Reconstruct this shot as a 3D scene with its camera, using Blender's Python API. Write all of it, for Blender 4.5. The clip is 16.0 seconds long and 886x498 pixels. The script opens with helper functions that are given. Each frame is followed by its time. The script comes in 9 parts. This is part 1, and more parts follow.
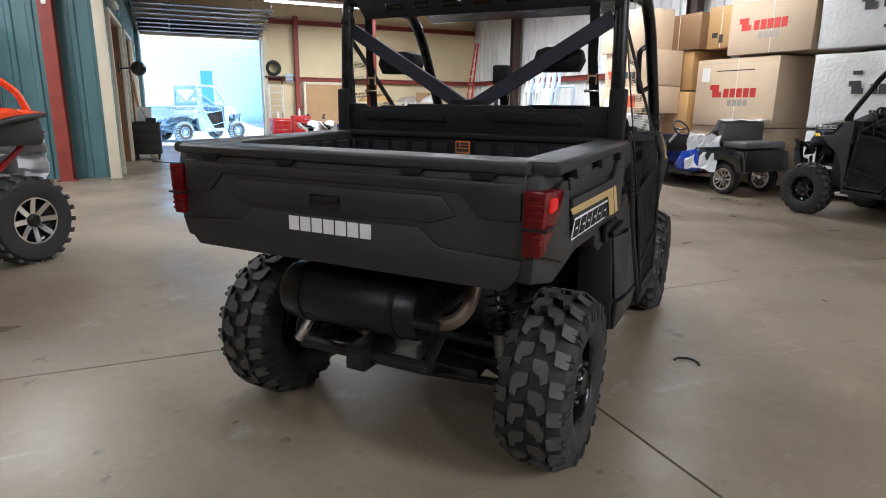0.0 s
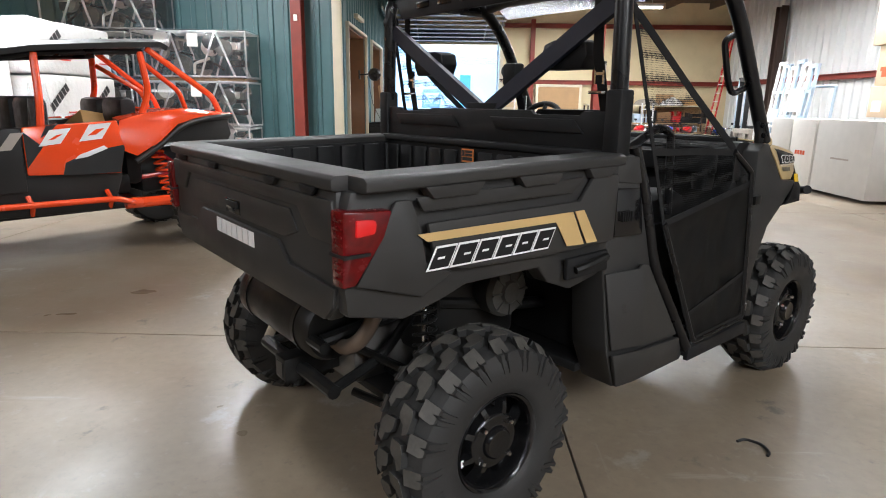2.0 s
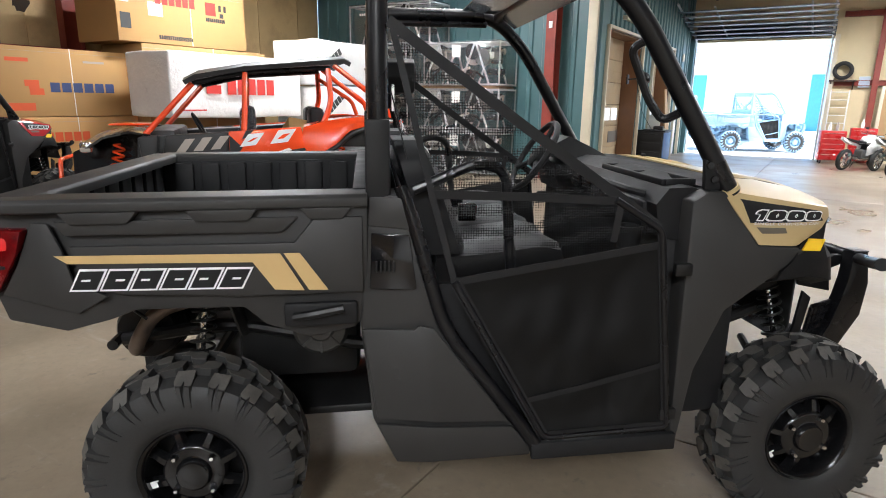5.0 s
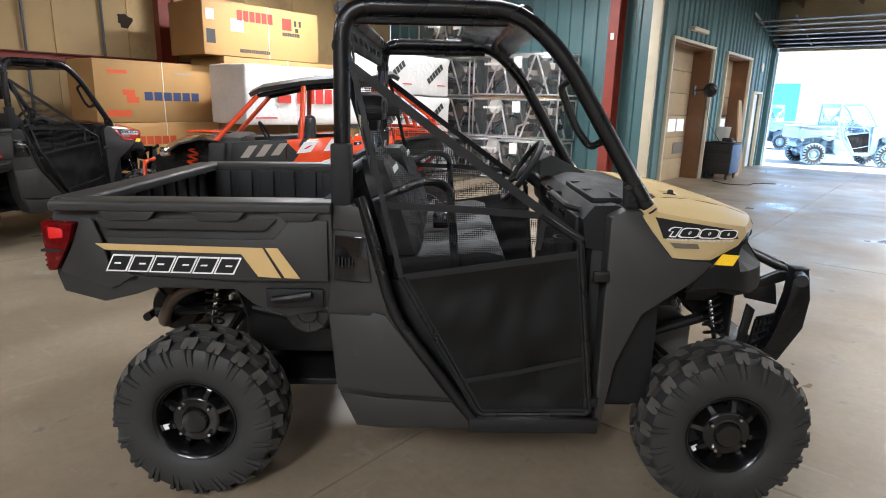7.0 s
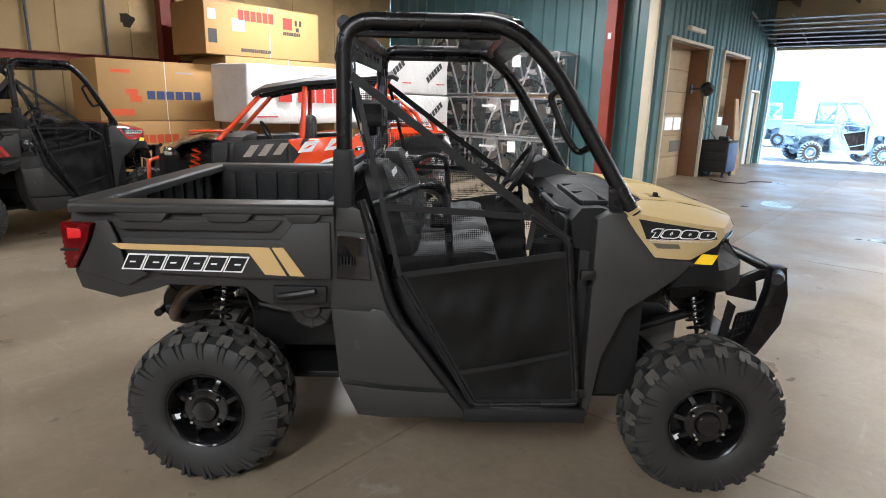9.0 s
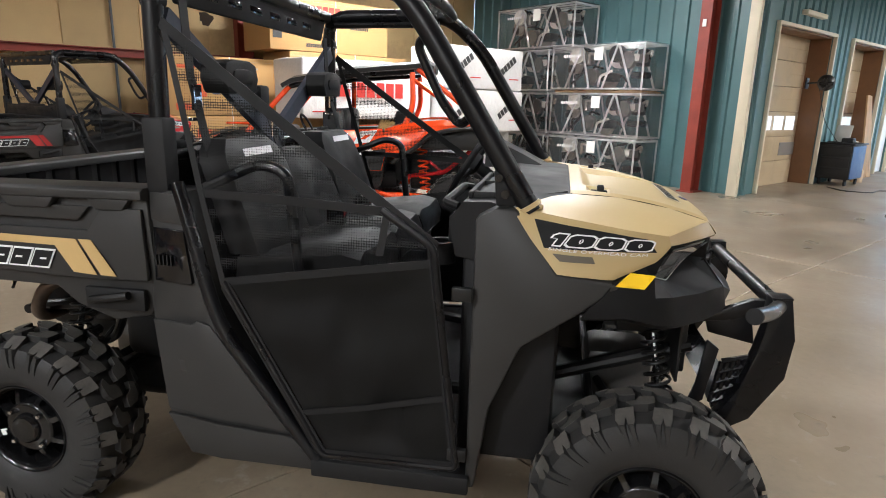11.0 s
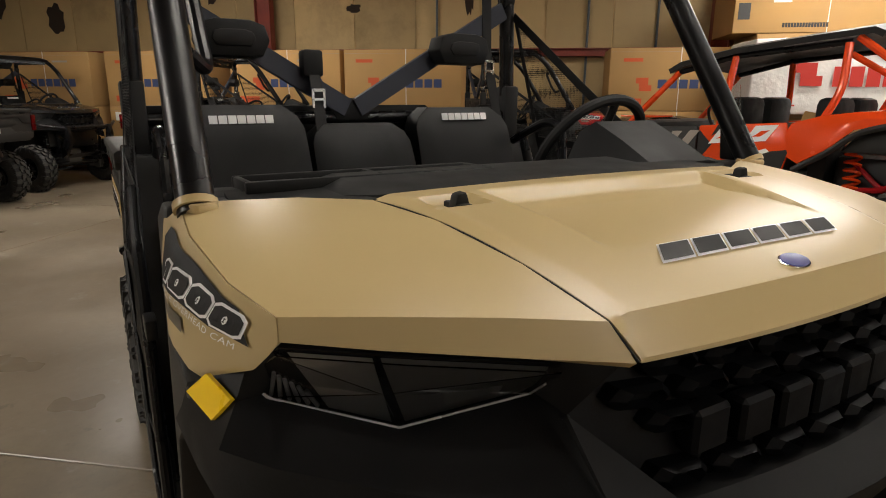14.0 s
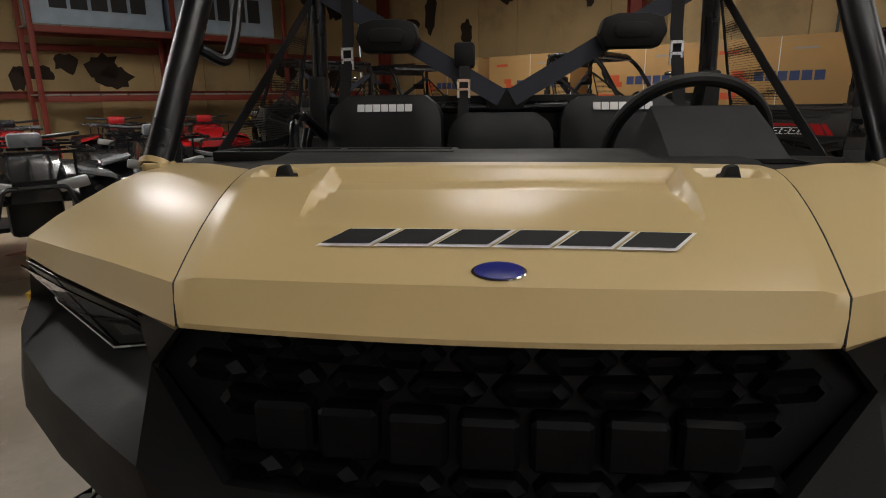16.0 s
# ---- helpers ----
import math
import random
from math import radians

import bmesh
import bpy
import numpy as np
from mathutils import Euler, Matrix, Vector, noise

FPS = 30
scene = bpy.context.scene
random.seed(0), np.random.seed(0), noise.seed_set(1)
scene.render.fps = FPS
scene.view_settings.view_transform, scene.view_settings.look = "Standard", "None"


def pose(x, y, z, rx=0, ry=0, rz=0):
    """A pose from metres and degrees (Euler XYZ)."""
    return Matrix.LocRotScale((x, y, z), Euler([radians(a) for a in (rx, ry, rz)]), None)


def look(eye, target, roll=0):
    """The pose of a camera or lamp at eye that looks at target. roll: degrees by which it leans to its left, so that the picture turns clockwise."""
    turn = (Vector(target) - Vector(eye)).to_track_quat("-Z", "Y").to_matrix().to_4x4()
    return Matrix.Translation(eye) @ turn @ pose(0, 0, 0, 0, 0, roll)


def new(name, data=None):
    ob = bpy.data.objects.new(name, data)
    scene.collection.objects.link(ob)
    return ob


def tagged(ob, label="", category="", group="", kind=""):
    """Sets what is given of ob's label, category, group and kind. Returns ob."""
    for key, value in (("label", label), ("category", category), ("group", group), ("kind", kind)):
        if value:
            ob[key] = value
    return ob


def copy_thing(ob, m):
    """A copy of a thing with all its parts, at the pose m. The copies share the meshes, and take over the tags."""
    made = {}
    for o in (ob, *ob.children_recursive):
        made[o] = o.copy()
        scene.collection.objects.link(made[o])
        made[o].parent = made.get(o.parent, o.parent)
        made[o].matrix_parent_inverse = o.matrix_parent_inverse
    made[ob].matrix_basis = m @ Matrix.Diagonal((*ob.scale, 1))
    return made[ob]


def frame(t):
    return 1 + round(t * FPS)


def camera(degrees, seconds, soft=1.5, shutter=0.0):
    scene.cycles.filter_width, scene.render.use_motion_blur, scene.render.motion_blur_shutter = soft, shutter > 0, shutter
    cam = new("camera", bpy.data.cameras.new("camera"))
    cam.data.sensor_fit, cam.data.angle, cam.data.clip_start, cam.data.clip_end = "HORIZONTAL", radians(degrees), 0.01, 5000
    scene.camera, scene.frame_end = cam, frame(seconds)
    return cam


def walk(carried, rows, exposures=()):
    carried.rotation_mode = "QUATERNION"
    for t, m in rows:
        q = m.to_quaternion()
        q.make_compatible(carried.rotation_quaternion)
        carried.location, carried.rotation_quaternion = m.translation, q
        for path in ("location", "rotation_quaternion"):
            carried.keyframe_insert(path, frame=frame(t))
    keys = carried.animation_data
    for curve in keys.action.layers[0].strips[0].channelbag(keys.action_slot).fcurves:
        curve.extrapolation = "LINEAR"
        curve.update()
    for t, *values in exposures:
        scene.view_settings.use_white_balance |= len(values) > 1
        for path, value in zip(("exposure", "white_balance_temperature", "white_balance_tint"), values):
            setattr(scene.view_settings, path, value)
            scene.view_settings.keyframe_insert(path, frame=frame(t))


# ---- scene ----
cam = camera(72.88, 16.0, 1.0)
PATH = [
    (0, (1.268, -3.180, 1.363), (0.384, -1.448, 0.896), 0.73),
    (0.5, (1.496, -2.954, 1.328), (0.446, -1.318, 0.859), 0.82),
    (1, (1.722, -2.739, 1.324), (0.506, -1.221, 0.859), 0.87),
    (1.5, (1.891, -2.526, 1.362), (0.507, -1.160, 0.895), 0.97),
    (2, (2.010, -2.258, 1.384), (0.492, -1.043, 0.913), 0.80),
    (2.5, (2.117, -1.977, 1.385), (0.506, -0.890, 0.914), 0.84),
    (3, (2.245, -1.692, 1.425), (0.543, -0.752, 0.956), 0.89),
    (3.5, (2.329, -1.390, 1.451), (0.546, -0.618, 0.979), 0.91),
    (4, (2.406, -1.092, 1.471), (0.558, -0.497, 0.993), 0.80),
    (4.2, (2.437, -0.974, 1.480), (0.567, -0.450, 0.999), 0.75),
    (6.3, (2.740, -0.048, 1.527), (0.796, -0.041, 1.056), 1.54),
    (6.5, (2.791, -0.048, 1.543), (0.847, -0.045, 1.072), 1.51),
    (7, (2.941, -0.070, 1.588), (0.997, -0.071, 1.118), 1.53),
    (7.5, (3.054, -0.082, 1.621), (1.111, -0.083, 1.149), 1.59),
    (8, (3.107, -0.089, 1.638), (1.164, -0.088, 1.163), 1.62),
    (8.5, (3.107, -0.086, 1.640), (1.165, -0.085, 1.159), 1.63),
    (9, (3.073, -0.057, 1.633), (1.131, -0.056, 1.152), 1.61),
    (9.2, (3.042, -0.019, 1.623), (1.100, -0.021, 1.143), 1.51),
    (11.3, (2.255, 0.903, 1.494), (0.374, 0.425, 1.012), 1.56),
    (11.5, (2.158, 0.991, 1.484), (0.302, 0.426, 0.999), 1.58),
    (12, (1.914, 1.211, 1.459), (0.138, 0.435, 0.965), 1.60),
    (12.5, (1.672, 1.393, 1.455), (0.004, 0.406, 0.963), 1.32),
    (13, (1.420, 1.569, 1.447), (-0.065, 0.324, 0.954), 1.03),
    (13.5, (1.136, 1.657, 1.411), (-0.110, 0.174, 0.915), 0.73),
    (14, (0.855, 1.701, 1.401), (-0.124, 0.029, 0.905), 0.30),
    (14.5, (0.564, 1.781, 1.384), (-0.032, -0.064, 0.894), -0.17),
    (15, (0.290, 1.813, 1.345), (0.074, -0.114, 0.853), -0.59),
    (15.5, (0.085, 1.819, 1.348), (0.135, -0.120, 0.858), -0.59),
    (16, (-0.019, 1.877, 1.361), (0.201, -0.049, 0.869), -0.72),
]
EXPOSURES = [(0.0, 2.3, 5300, 10), (1.5, 2.45, 5400, 10), (3.0, 2.6, 5600, 10), (4.2, 2.58, 5500, 10), (7.0, 2.6, 5500, 10), (9.5, 2.6, 5500, 10), (11.5, 2.62, 5700, 10), (13.0, 2.05, 6250, 10), (14.0, 1.78, 6300, 10), (15.5, 1.47, 6100, 10), (16.0, 1.4, 6000, 10)]
walk(cam, [(t, look(eye, target, roll)) for t, eye, target, roll in PATH], EXPOSURES)

# ---------------------------------------------------------------- world and light
world = bpy.data.worlds.new("sky")
scene.world = world
world.use_nodes = True
wn = world.node_tree
sky = wn.nodes.new("ShaderNodeTexSky")
sky.sky_type, sky.sun_disc = "NISHITA", False
sky.sun_elevation, sky.sun_rotation = radians(50), radians(40)
wn.nodes["Background"].inputs[1].default_value = 0.15
wn.links.new(sky.outputs[0], wn.nodes["Background"].inputs[0])
sun = new("sun", bpy.data.lights.new("sun", "SUN"))
sun.data.energy, sun.data.angle, sun.data.color = 5.0, radians(0.5), (1.0, 0.95, 0.88)
sun.matrix_world = look((-10, 50, 40), (-20, 30, 0))

# building axes: a along the north wall's normal, b towards the loading door
BM = pose(0, 0, 0, 0, 0, 50.5)
# the far end, the shop wall and the white wall's stacks, laid out at their own scale
FM = BM @ Matrix.Translation((-0.22, -0.1, 0)) @ Matrix.Scale(0.86, 4)
SM = BM @ Matrix.Translation((-0.39, -0.1, 0)) @ Matrix.Scale(0.86, 4)
NM = BM @ Matrix.Scale(0.91, 4)
# strip lights: place and share of the full power
LAMPS = [(2.7, -6.3, 1.9), (6.0, -8.5, 1.0), (-0.6, -7.0, 0.55), (-1.2, 2.2, 0.2), (0.2, 1.2, 0.28), (2.0, 4.7, 0.15), (-4.0, 6.6, 0.5), (6.2, 5.2, 0.42), (-5.6, -4.6, 0.75), (-6.0, 4.4, 1.1), (6.0, 8.5, 0.9), (4.5, 11.2, 0.9), (1.9, 14.6, 0.8), (4.0, 14.6, 0.8)]
LAMP_Z, LAMP_W = 4.25, 54.0


from mathutils.bvhtree import BVHTree

# ---------------------------------------------------------------- helpers
def B():
    return bmesh.new()


def finish(name, bm, mat, smooth=35):
    bmesh.ops.recalc_face_normals(bm, faces=bm.faces)
    me = bpy.data.meshes.new(name)
    bm.to_mesh(me)
    bm.free()
    for m in mat if isinstance(mat, (list, tuple)) else [mat]:
        me.materials.append(m)
    if smooth:
        for p in me.polygons:
            p.use_smooth = True
        me.set_sharp_from_angle(angle=radians(smooth))
    return new(name, me)


def part(name, bm, mat, parent, label="", smooth=35):
    ob = finish(name, bm, mat, smooth)
    ob.parent = parent
    return tagged(ob, label)


def thing(name, label, category, m=None, group="", kind=""):
    ob = new(name)
    ob.empty_display_size = 0.2
    ob.matrix_world = m or Matrix()
    return tagged(ob, label, category, group, kind)


def solo(name, bm, mat, label, category, m=None, group="", kind="", smooth=35):
    ob = finish(name, bm, mat, smooth)
    if m:
        ob.matrix_world = m
    return tagged(ob, label, category, group, kind)


def box(bm, x0, x1, y0, y1, z0, z1, bev=0.0, seg=2, m=None, mi=0):
    r = bmesh.ops.create_cube(bm, size=1.0, matrix=(m or Matrix()) @ Matrix.LocRotScale(((x0 + x1) / 2, (y0 + y1) / 2, (z0 + z1) / 2), None, (abs(x1 - x0), abs(y1 - y0), abs(z1 - z0))))
    vs = r["verts"]
    for f in {f for v in vs for f in v.link_faces}:
        f.material_index = mi
    if bev:
        es = list({e for v in vs for e in v.link_edges})
        bmesh.ops.bevel(bm, geom=es, offset=bev, segments=seg, affect="EDGES", profile=0.5)
    return bm


def prism(bm, pts, lo, hi, axis="x", bev=0.0, seg=2, mi=0):
    """A polygon drawn in the plane across the axis, drawn out from lo to hi (numbers, or functions of the two coordinates)."""
    def at(p, h):
        h = h(*p) if callable(h) else h
        return (h, *p) if axis == "x" else (p[0], h, p[1]) if axis == "y" else (*p, h)
    lower, upper = [bm.verts.new(at(p, lo)) for p in pts], [bm.verts.new(at(p, hi)) for p in pts]
    n = len(pts)
    fs = [bm.faces.new(lower), bm.faces.new(upper[::-1])]
    fs += [bm.faces.new((lower[i], lower[(i + 1) % n], upper[(i + 1) % n], upper[i])) for i in range(n)]
    for f in fs:
        f.material_index = mi
    if bev:
        bmesh.ops.recalc_face_normals(bm, faces=fs)
        bmesh.ops.bevel(bm, geom=list({e for f in fs for e in f.edges}), offset=bev, segments=seg, affect="EDGES", profile=0.5)
    return bm


def rounded(pts, r, n=5):
    """A polyline with its corners rounded."""
    pts = [Vector(p) for p in pts]
    out = [pts[0]]
    for a, b, c in zip(pts, pts[1:], pts[2:]):
        k = min(r, (a - b).length * 0.49, (c - b).length * 0.49)
        p, q = b + (a - b).normalized() * k, b + (c - b).normalized() * k
        out += [(1 - s) ** 2 * p + 2 * s * (1 - s) * b + s * s * q for s in (i / n for i in range(n + 1))]
    return out + [pts[-1]]


def tube(bm, pts, r, n=10, bend=0.0, closed=False, mi=0, flat=1.0):
    pts = rounded(pts, bend) if bend else [Vector(p) for p in pts]
    rings, up = [], None
    m = len(pts)
    for i, p in enumerate(pts):
        d = (pts[(i + 1) % m] - pts[i - 1]) if closed or 0 < i < m - 1 else (pts[1] - pts[0] if i == 0 else pts[-1] - pts[-2])
        d.normalize()
        up = up or (Vector((0, 0, 1)) if abs(d.z) < 0.9 else Vector((1, 0, 0)))
        side = d.cross(up).normalized()
        up = side.cross(d).normalized()
        rr = r[i] if isinstance(r, (list, tuple)) else r
        rings.append([bm.verts.new(p + rr * (math.cos(k * math.tau / n) * side + flat * math.sin(k * math.tau / n) * up)) for k in range(n)])
    fs = []
    for i in range(m if closed else m - 1):
        a, b = rings[i], rings[(i + 1) % m]
        fs += [bm.faces.new((a[k], a[(k + 1) % n], b[(k + 1) % n], b[k])) for k in range(n)]
    if not closed:
        fs += [bm.faces.new(rings[0][::-1]), bm.faces.new(rings[-1])]
    for f in fs:
        f.material_index = mi
    return bm


def lathe(bm, prof, n=48, axis="x", centre=(0, 0, 0), mi=0, cap=True):
    """A profile of (along the axis, radius), turned round it; without caps it closes on itself."""
    c = Vector(centre)
    rings = []
    for h, r in prof:
        ring = []
        for k in range(n):
            u, v = r * math.cos(k * math.tau / n), r * math.sin(k * math.tau / n)
            ring.append(bm.verts.new(c + Vector((h, u, v) if axis == "x" else (u, h, v) if axis == "y" else (u, v, h))))
        rings.append(ring)
    fs = []
    for a, b in zip(rings, rings[1:] if cap else rings[1:] + rings[:1]):
        fs += [bm.faces.new((a[k], a[(k + 1) % n], b[(k + 1) % n], b[k])) for k in range(n)]
    for ring in (rings[0], rings[-1]) if cap else ():
        fs.append(bm.faces.new(ring))
    for f in fs:
        f.material_index = mi
    return bm


def loft(bm, rings, cap=True, ring_closed=True, mi=0):
    vs = [[bm.verts.new(p) for p in ring] for ring in rings]
    n = len(vs[0])
    fs = []
    for a, b in zip(vs, vs[1:]):
        fs += [bm.faces.new((a[k], a[(k + 1) % n], b[(k + 1) % n], b[k])) for k in range(n if ring_closed else n - 1)]
    if cap and ring_closed:
        fs += [bm.faces.new(vs[0]), bm.faces.new(vs[-1])]
    for f in fs:
        f.material_index = mi
    return bm


def sheet(bm, rows, thick):
    """A plate through a grid of points."""
    vs = [[bm.verts.new(p) for p in row] for row in rows]
    fs = [bm.faces.new((vs[i][j], vs[i][j + 1], vs[i + 1][j + 1], vs[i + 1][j])) for i in range(len(vs) - 1) for j in range(len(vs[0]) - 1)]
    bmesh.ops.recalc_face_normals(bm, faces=fs)
    bmesh.ops.solidify(bm, geom=fs, thickness=thick)
    return bm


def skin_plate(rows, thick, outward):
    """A plate whose outer face runs through a grid of points, thickened inwards."""
    bm = B()
    vs = [[bm.verts.new(p) for p in row] for row in rows]
    fs = [bm.faces.new((vs[i][j], vs[i][j + 1], vs[i + 1][j + 1], vs[i + 1][j])) for i in range(len(vs) - 1) for j in range(len(vs[0]) - 1)]
    bm.normal_update()
    if sum((f.normal * f.calc_area() for f in fs), Vector()).dot(Vector(outward)) < 0:
        bmesh.ops.reverse_faces(bm, faces=fs)
    bmesh.ops.solidify(bm, geom=fs, thickness=thick)
    return bm


# ---------------------------------------------------------------- materials
def material(name, colour, rough=0.5, metal=0.0, spread=0.15, scale=6.0, grain=60.0, bump=0.1, coat=0.0, dirt=None, dirt_amount=0.0, spec=0.5, rough_spread=0.1, objects=False, depth=0.002):
    """A surface with colour that varies at two scales, fine relief and, if dirt is given, stains."""
    m = bpy.data.materials.new(name)
    m.use_nodes = True
    nt = m.node_tree
    p = nt.nodes["Principled BSDF"]
    p.inputs["Metallic"].default_value = metal
    p.inputs["Specular IOR Level"].default_value = spec
    p.inputs["Coat Weight"].default_value = coat
    p.inputs["Coat Roughness"].default_value = 0.08
    co = nt.nodes.new("ShaderNodeTexCoord")
    n1, n2 = nt.nodes.new("ShaderNodeTexNoise"), nt.nodes.new("ShaderNodeTexNoise")
    for n, s, d in ((n1, scale, 4.0), (n2, grain, 3.0)):
        n.inputs["Scale"].default_value, n.inputs["Detail"].default_value = s, d
        nt.links.new(co.outputs["Object"], n.inputs["Vector"])
    mix = nt.nodes.new("ShaderNodeMath")
    mix.operation = "MULTIPLY_ADD"
    mix.inputs[1].default_value = 0.35
    nt.links.new(n2.outputs[0], mix.inputs[0])
    nt.links.new(n1.outputs[0], mix.inputs[2])
    ramp = nt.nodes.new("ShaderNodeMapRange")
    ramp.inputs[1].default_value, ramp.inputs[2].default_value = 0.4, 0.95
    ramp.inputs[3].default_value, ramp.inputs[4].default_value = 1 - spread, 1 + spread
    nt.links.new(mix.outputs[0], ramp.inputs[0])
    last = ramp.outputs[0]
    if objects:
        info = nt.nodes.new("ShaderNodeObjectInfo")
        r2 = nt.nodes.new("ShaderNodeMapRange")
        r2.inputs[3].default_value, r2.inputs[4].default_value = 0.82, 1.15
        nt.links.new(info.outputs["Random"], r2.inputs[0])
        mm = nt.nodes.new("ShaderNodeMath")
        mm.operation = "MULTIPLY"
        nt.links.new(last, mm.inputs[0])
        nt.links.new(r2.outputs[0], mm.inputs[1])
        last = mm.outputs[0]
    vm = nt.nodes.new("ShaderNodeVectorMath")
    vm.operation = "SCALE"
    vm.inputs[0].default_value = colour
    nt.links.new(last, vm.inputs["Scale"])
    out = vm.outputs[0]
    if dirt:
        n3 = nt.nodes.new("ShaderNodeTexNoise")
        n3.inputs["Scale"].default_value, n3.inputs["Detail"].default_value = scale * 0.45, 8.0
        n3.inputs["Roughness"].default_value = 0.7
        nt.links.new(co.outputs["Object"], n3.inputs["Vector"])
        r3 = nt.nodes.new("ShaderNodeMapRange")
        r3.inputs[1].default_value, r3.inputs[2].default_value = 0.52, 0.72
        r3.inputs[4].default_value = dirt_amount
        nt.links.new(n3.outputs[0], r3.inputs[0])
        mc = nt.nodes.new("ShaderNodeMix")
        mc.data_type = "RGBA"
        mc.inputs["B"].default_value = (*dirt, 1)
        nt.links.new(r3.outputs[0], mc.inputs["Factor"])
        nt.links.new(out, mc.inputs["A"])
        out = mc.outputs["Result"]
    nt.links.new(out, p.inputs["Base Color"])
    rr = nt.nodes.new("ShaderNodeMapRange")
    rr.inputs[1].default_value, rr.inputs[2].default_value = 0.3, 0.7
    rr.inputs[3].default_value, rr.inputs[4].default_value = max(0.02, rough - rough_spread), min(1, rough + rough_spread)
    nt.links.new(n1.outputs[0], rr.inputs[0])
    nt.links.new(rr.outputs[0], p.inputs["Roughness"])
    if bump:
        b = nt.nodes.new("ShaderNodeBump")
        b.inputs["Strength"].default_value, b.inputs["Distance"].default_value = bump, depth
        nt.links.new(n2.outputs[0], b.inputs["Height"])
        nt.links.new(b.outputs[0], p.inputs["Normal"])
    return m


def glow(name, colour, strength, base=(0.8, 0.8, 0.8)):
    m = bpy.data.materials.new(name)
    m.use_nodes = True
    p = m.node_tree.nodes["Principled BSDF"]
    p.inputs["Base Color"].default_value = (*base, 1)
    p.inputs["Emission Color"].default_value = (*colour, 1)
    p.inputs["Emission Strength"].default_value = strength
    return m


def clear(name, colour=(1, 1, 1), rough=0.03, weight=0.85, ior=1.45, coat=0.0):
    """Clear or tinted plastic and glass."""
    m = bpy.data.materials.new(name)
    m.use_nodes = True
    p = m.node_tree.nodes["Principled BSDF"]
    p.inputs["Base Color"].default_value = (*colour, 1)
    p.inputs["Roughness"].default_value = rough
    p.inputs["Transmission Weight"].default_value = weight
    p.inputs["IOR"].default_value = ior
    p.inputs["Coat Weight"].default_value, p.inputs["Coat Roughness"].default_value = coat, 0.12
    return m


def netting(name, colour, scale, hole):
    """Woven net: threads with holes between them."""
    m = bpy.data.materials.new(name)
    m.use_nodes = True
    nt = m.node_tree
    p = nt.nodes["Principled BSDF"]
    p.inputs["Base Color"].default_value = (*colour, 1)
    p.inputs["Roughness"].default_value = 0.6
    p.inputs["Specular IOR Level"].default_value = 0.2
    co = nt.nodes.new("ShaderNodeTexCoord")
    vo = nt.nodes.new("ShaderNodeTexVoronoi")
    vo.inputs["Scale"].default_value, vo.inputs["Randomness"].default_value = scale, 0.12
    nt.links.new(co.outputs["Object"], vo.inputs["Vector"])
    gt = nt.nodes.new("ShaderNodeMath")
    gt.operation = "GREATER_THAN"
    gt.inputs[1].default_value = hole
    nt.links.new(vo.outputs["Distance"], gt.inputs[0])
    nt.links.new(gt.outputs[0], p.inputs["Alpha"])
    return m


CONCRETE = material("polished concrete", (0.262, 0.212, 0.150), 0.40, spread=0.22, scale=0.9, grain=18, bump=0.06, dirt=(0.13, 0.10, 0.075), dirt_amount=0.55, rough_spread=0.16, depth=0.004)


def weathered(m, scale=0.35):
    """Adds broad stains, small dark spots and pale scuff streaks to a material's colour."""
    nt = m.node_tree
    p = nt.nodes["Principled BSDF"]
    out = p.inputs["Base Color"].links[0].from_socket
    co = nt.nodes.new("ShaderNodeTexCoord")
    for size, stretch, lo, hi, amount, tint in ((scale, (1, 1, 1), 0.40, 0.66, 0.75, (0.135, 0.102, 0.066)), (4.0, (1, 1, 1), 0.62, 0.70, 0.8, (0.085, 0.075, 0.06)), (1.1, (0.5, 5, 1), 0.62, 0.78, 0.55, (0.46, 0.43, 0.39)), (0.9, (6, 0.6, 1), 0.63, 0.80, 0.5, (0.42, 0.39, 0.35)), (1.3, (1.2, 1.2, 1), 0.62, 0.67, 0.3, (0.44, 0.42, 0.38)), (0.16, (1, 1, 1), 0.5, 0.62, 0.4, (0.15, 0.112, 0.075)), (24.0, (1, 1, 1), 0.54, 0.70, 0.35, (0.13, 0.11, 0.09)), (8.0, (1, 1, 1), 0.60, 0.70, 0.35, (0.34, 0.31, 0.27))):
        mp = nt.nodes.new("ShaderNodeMapping")
        mp.inputs["Scale"].default_value = stretch
        mp.inputs["Location"].default_value = (size * 3.1, size * 7.7, 0)
        mp.inputs["Rotation"].default_value = (0, 0, size * 2.0)
        no = nt.nodes.new("ShaderNodeTexNoise")
        no.inputs["Scale"].default_value, no.inputs["Detail"].default_value, no.inputs["Roughness"].default_value = size, 9.0, 0.68
        rg = nt.nodes.new("ShaderNodeMapRange")
        rg.inputs[1].default_value, rg.inputs[2].default_value, rg.inputs[4].default_value = lo, hi, amount
        mc = nt.nodes.new("ShaderNodeMix")
        mc.data_type = "RGBA"
        mc.inputs["B"].default_value = (*tint, 1)
        nt.links.new(co.outputs["Object"], mp.inputs["Vector"])
        nt.links.new(mp.outputs[0], no.inputs["Vector"])
        nt.links.new(no.outputs[0], rg.inputs[0])
        nt.links.new(rg.outputs[0], mc.inputs["Factor"])
        nt.links.new(out, mc.inputs["A"])
        out = mc.outputs["Result"]
    nt.links.new(out, p.inputs["Base Color"])


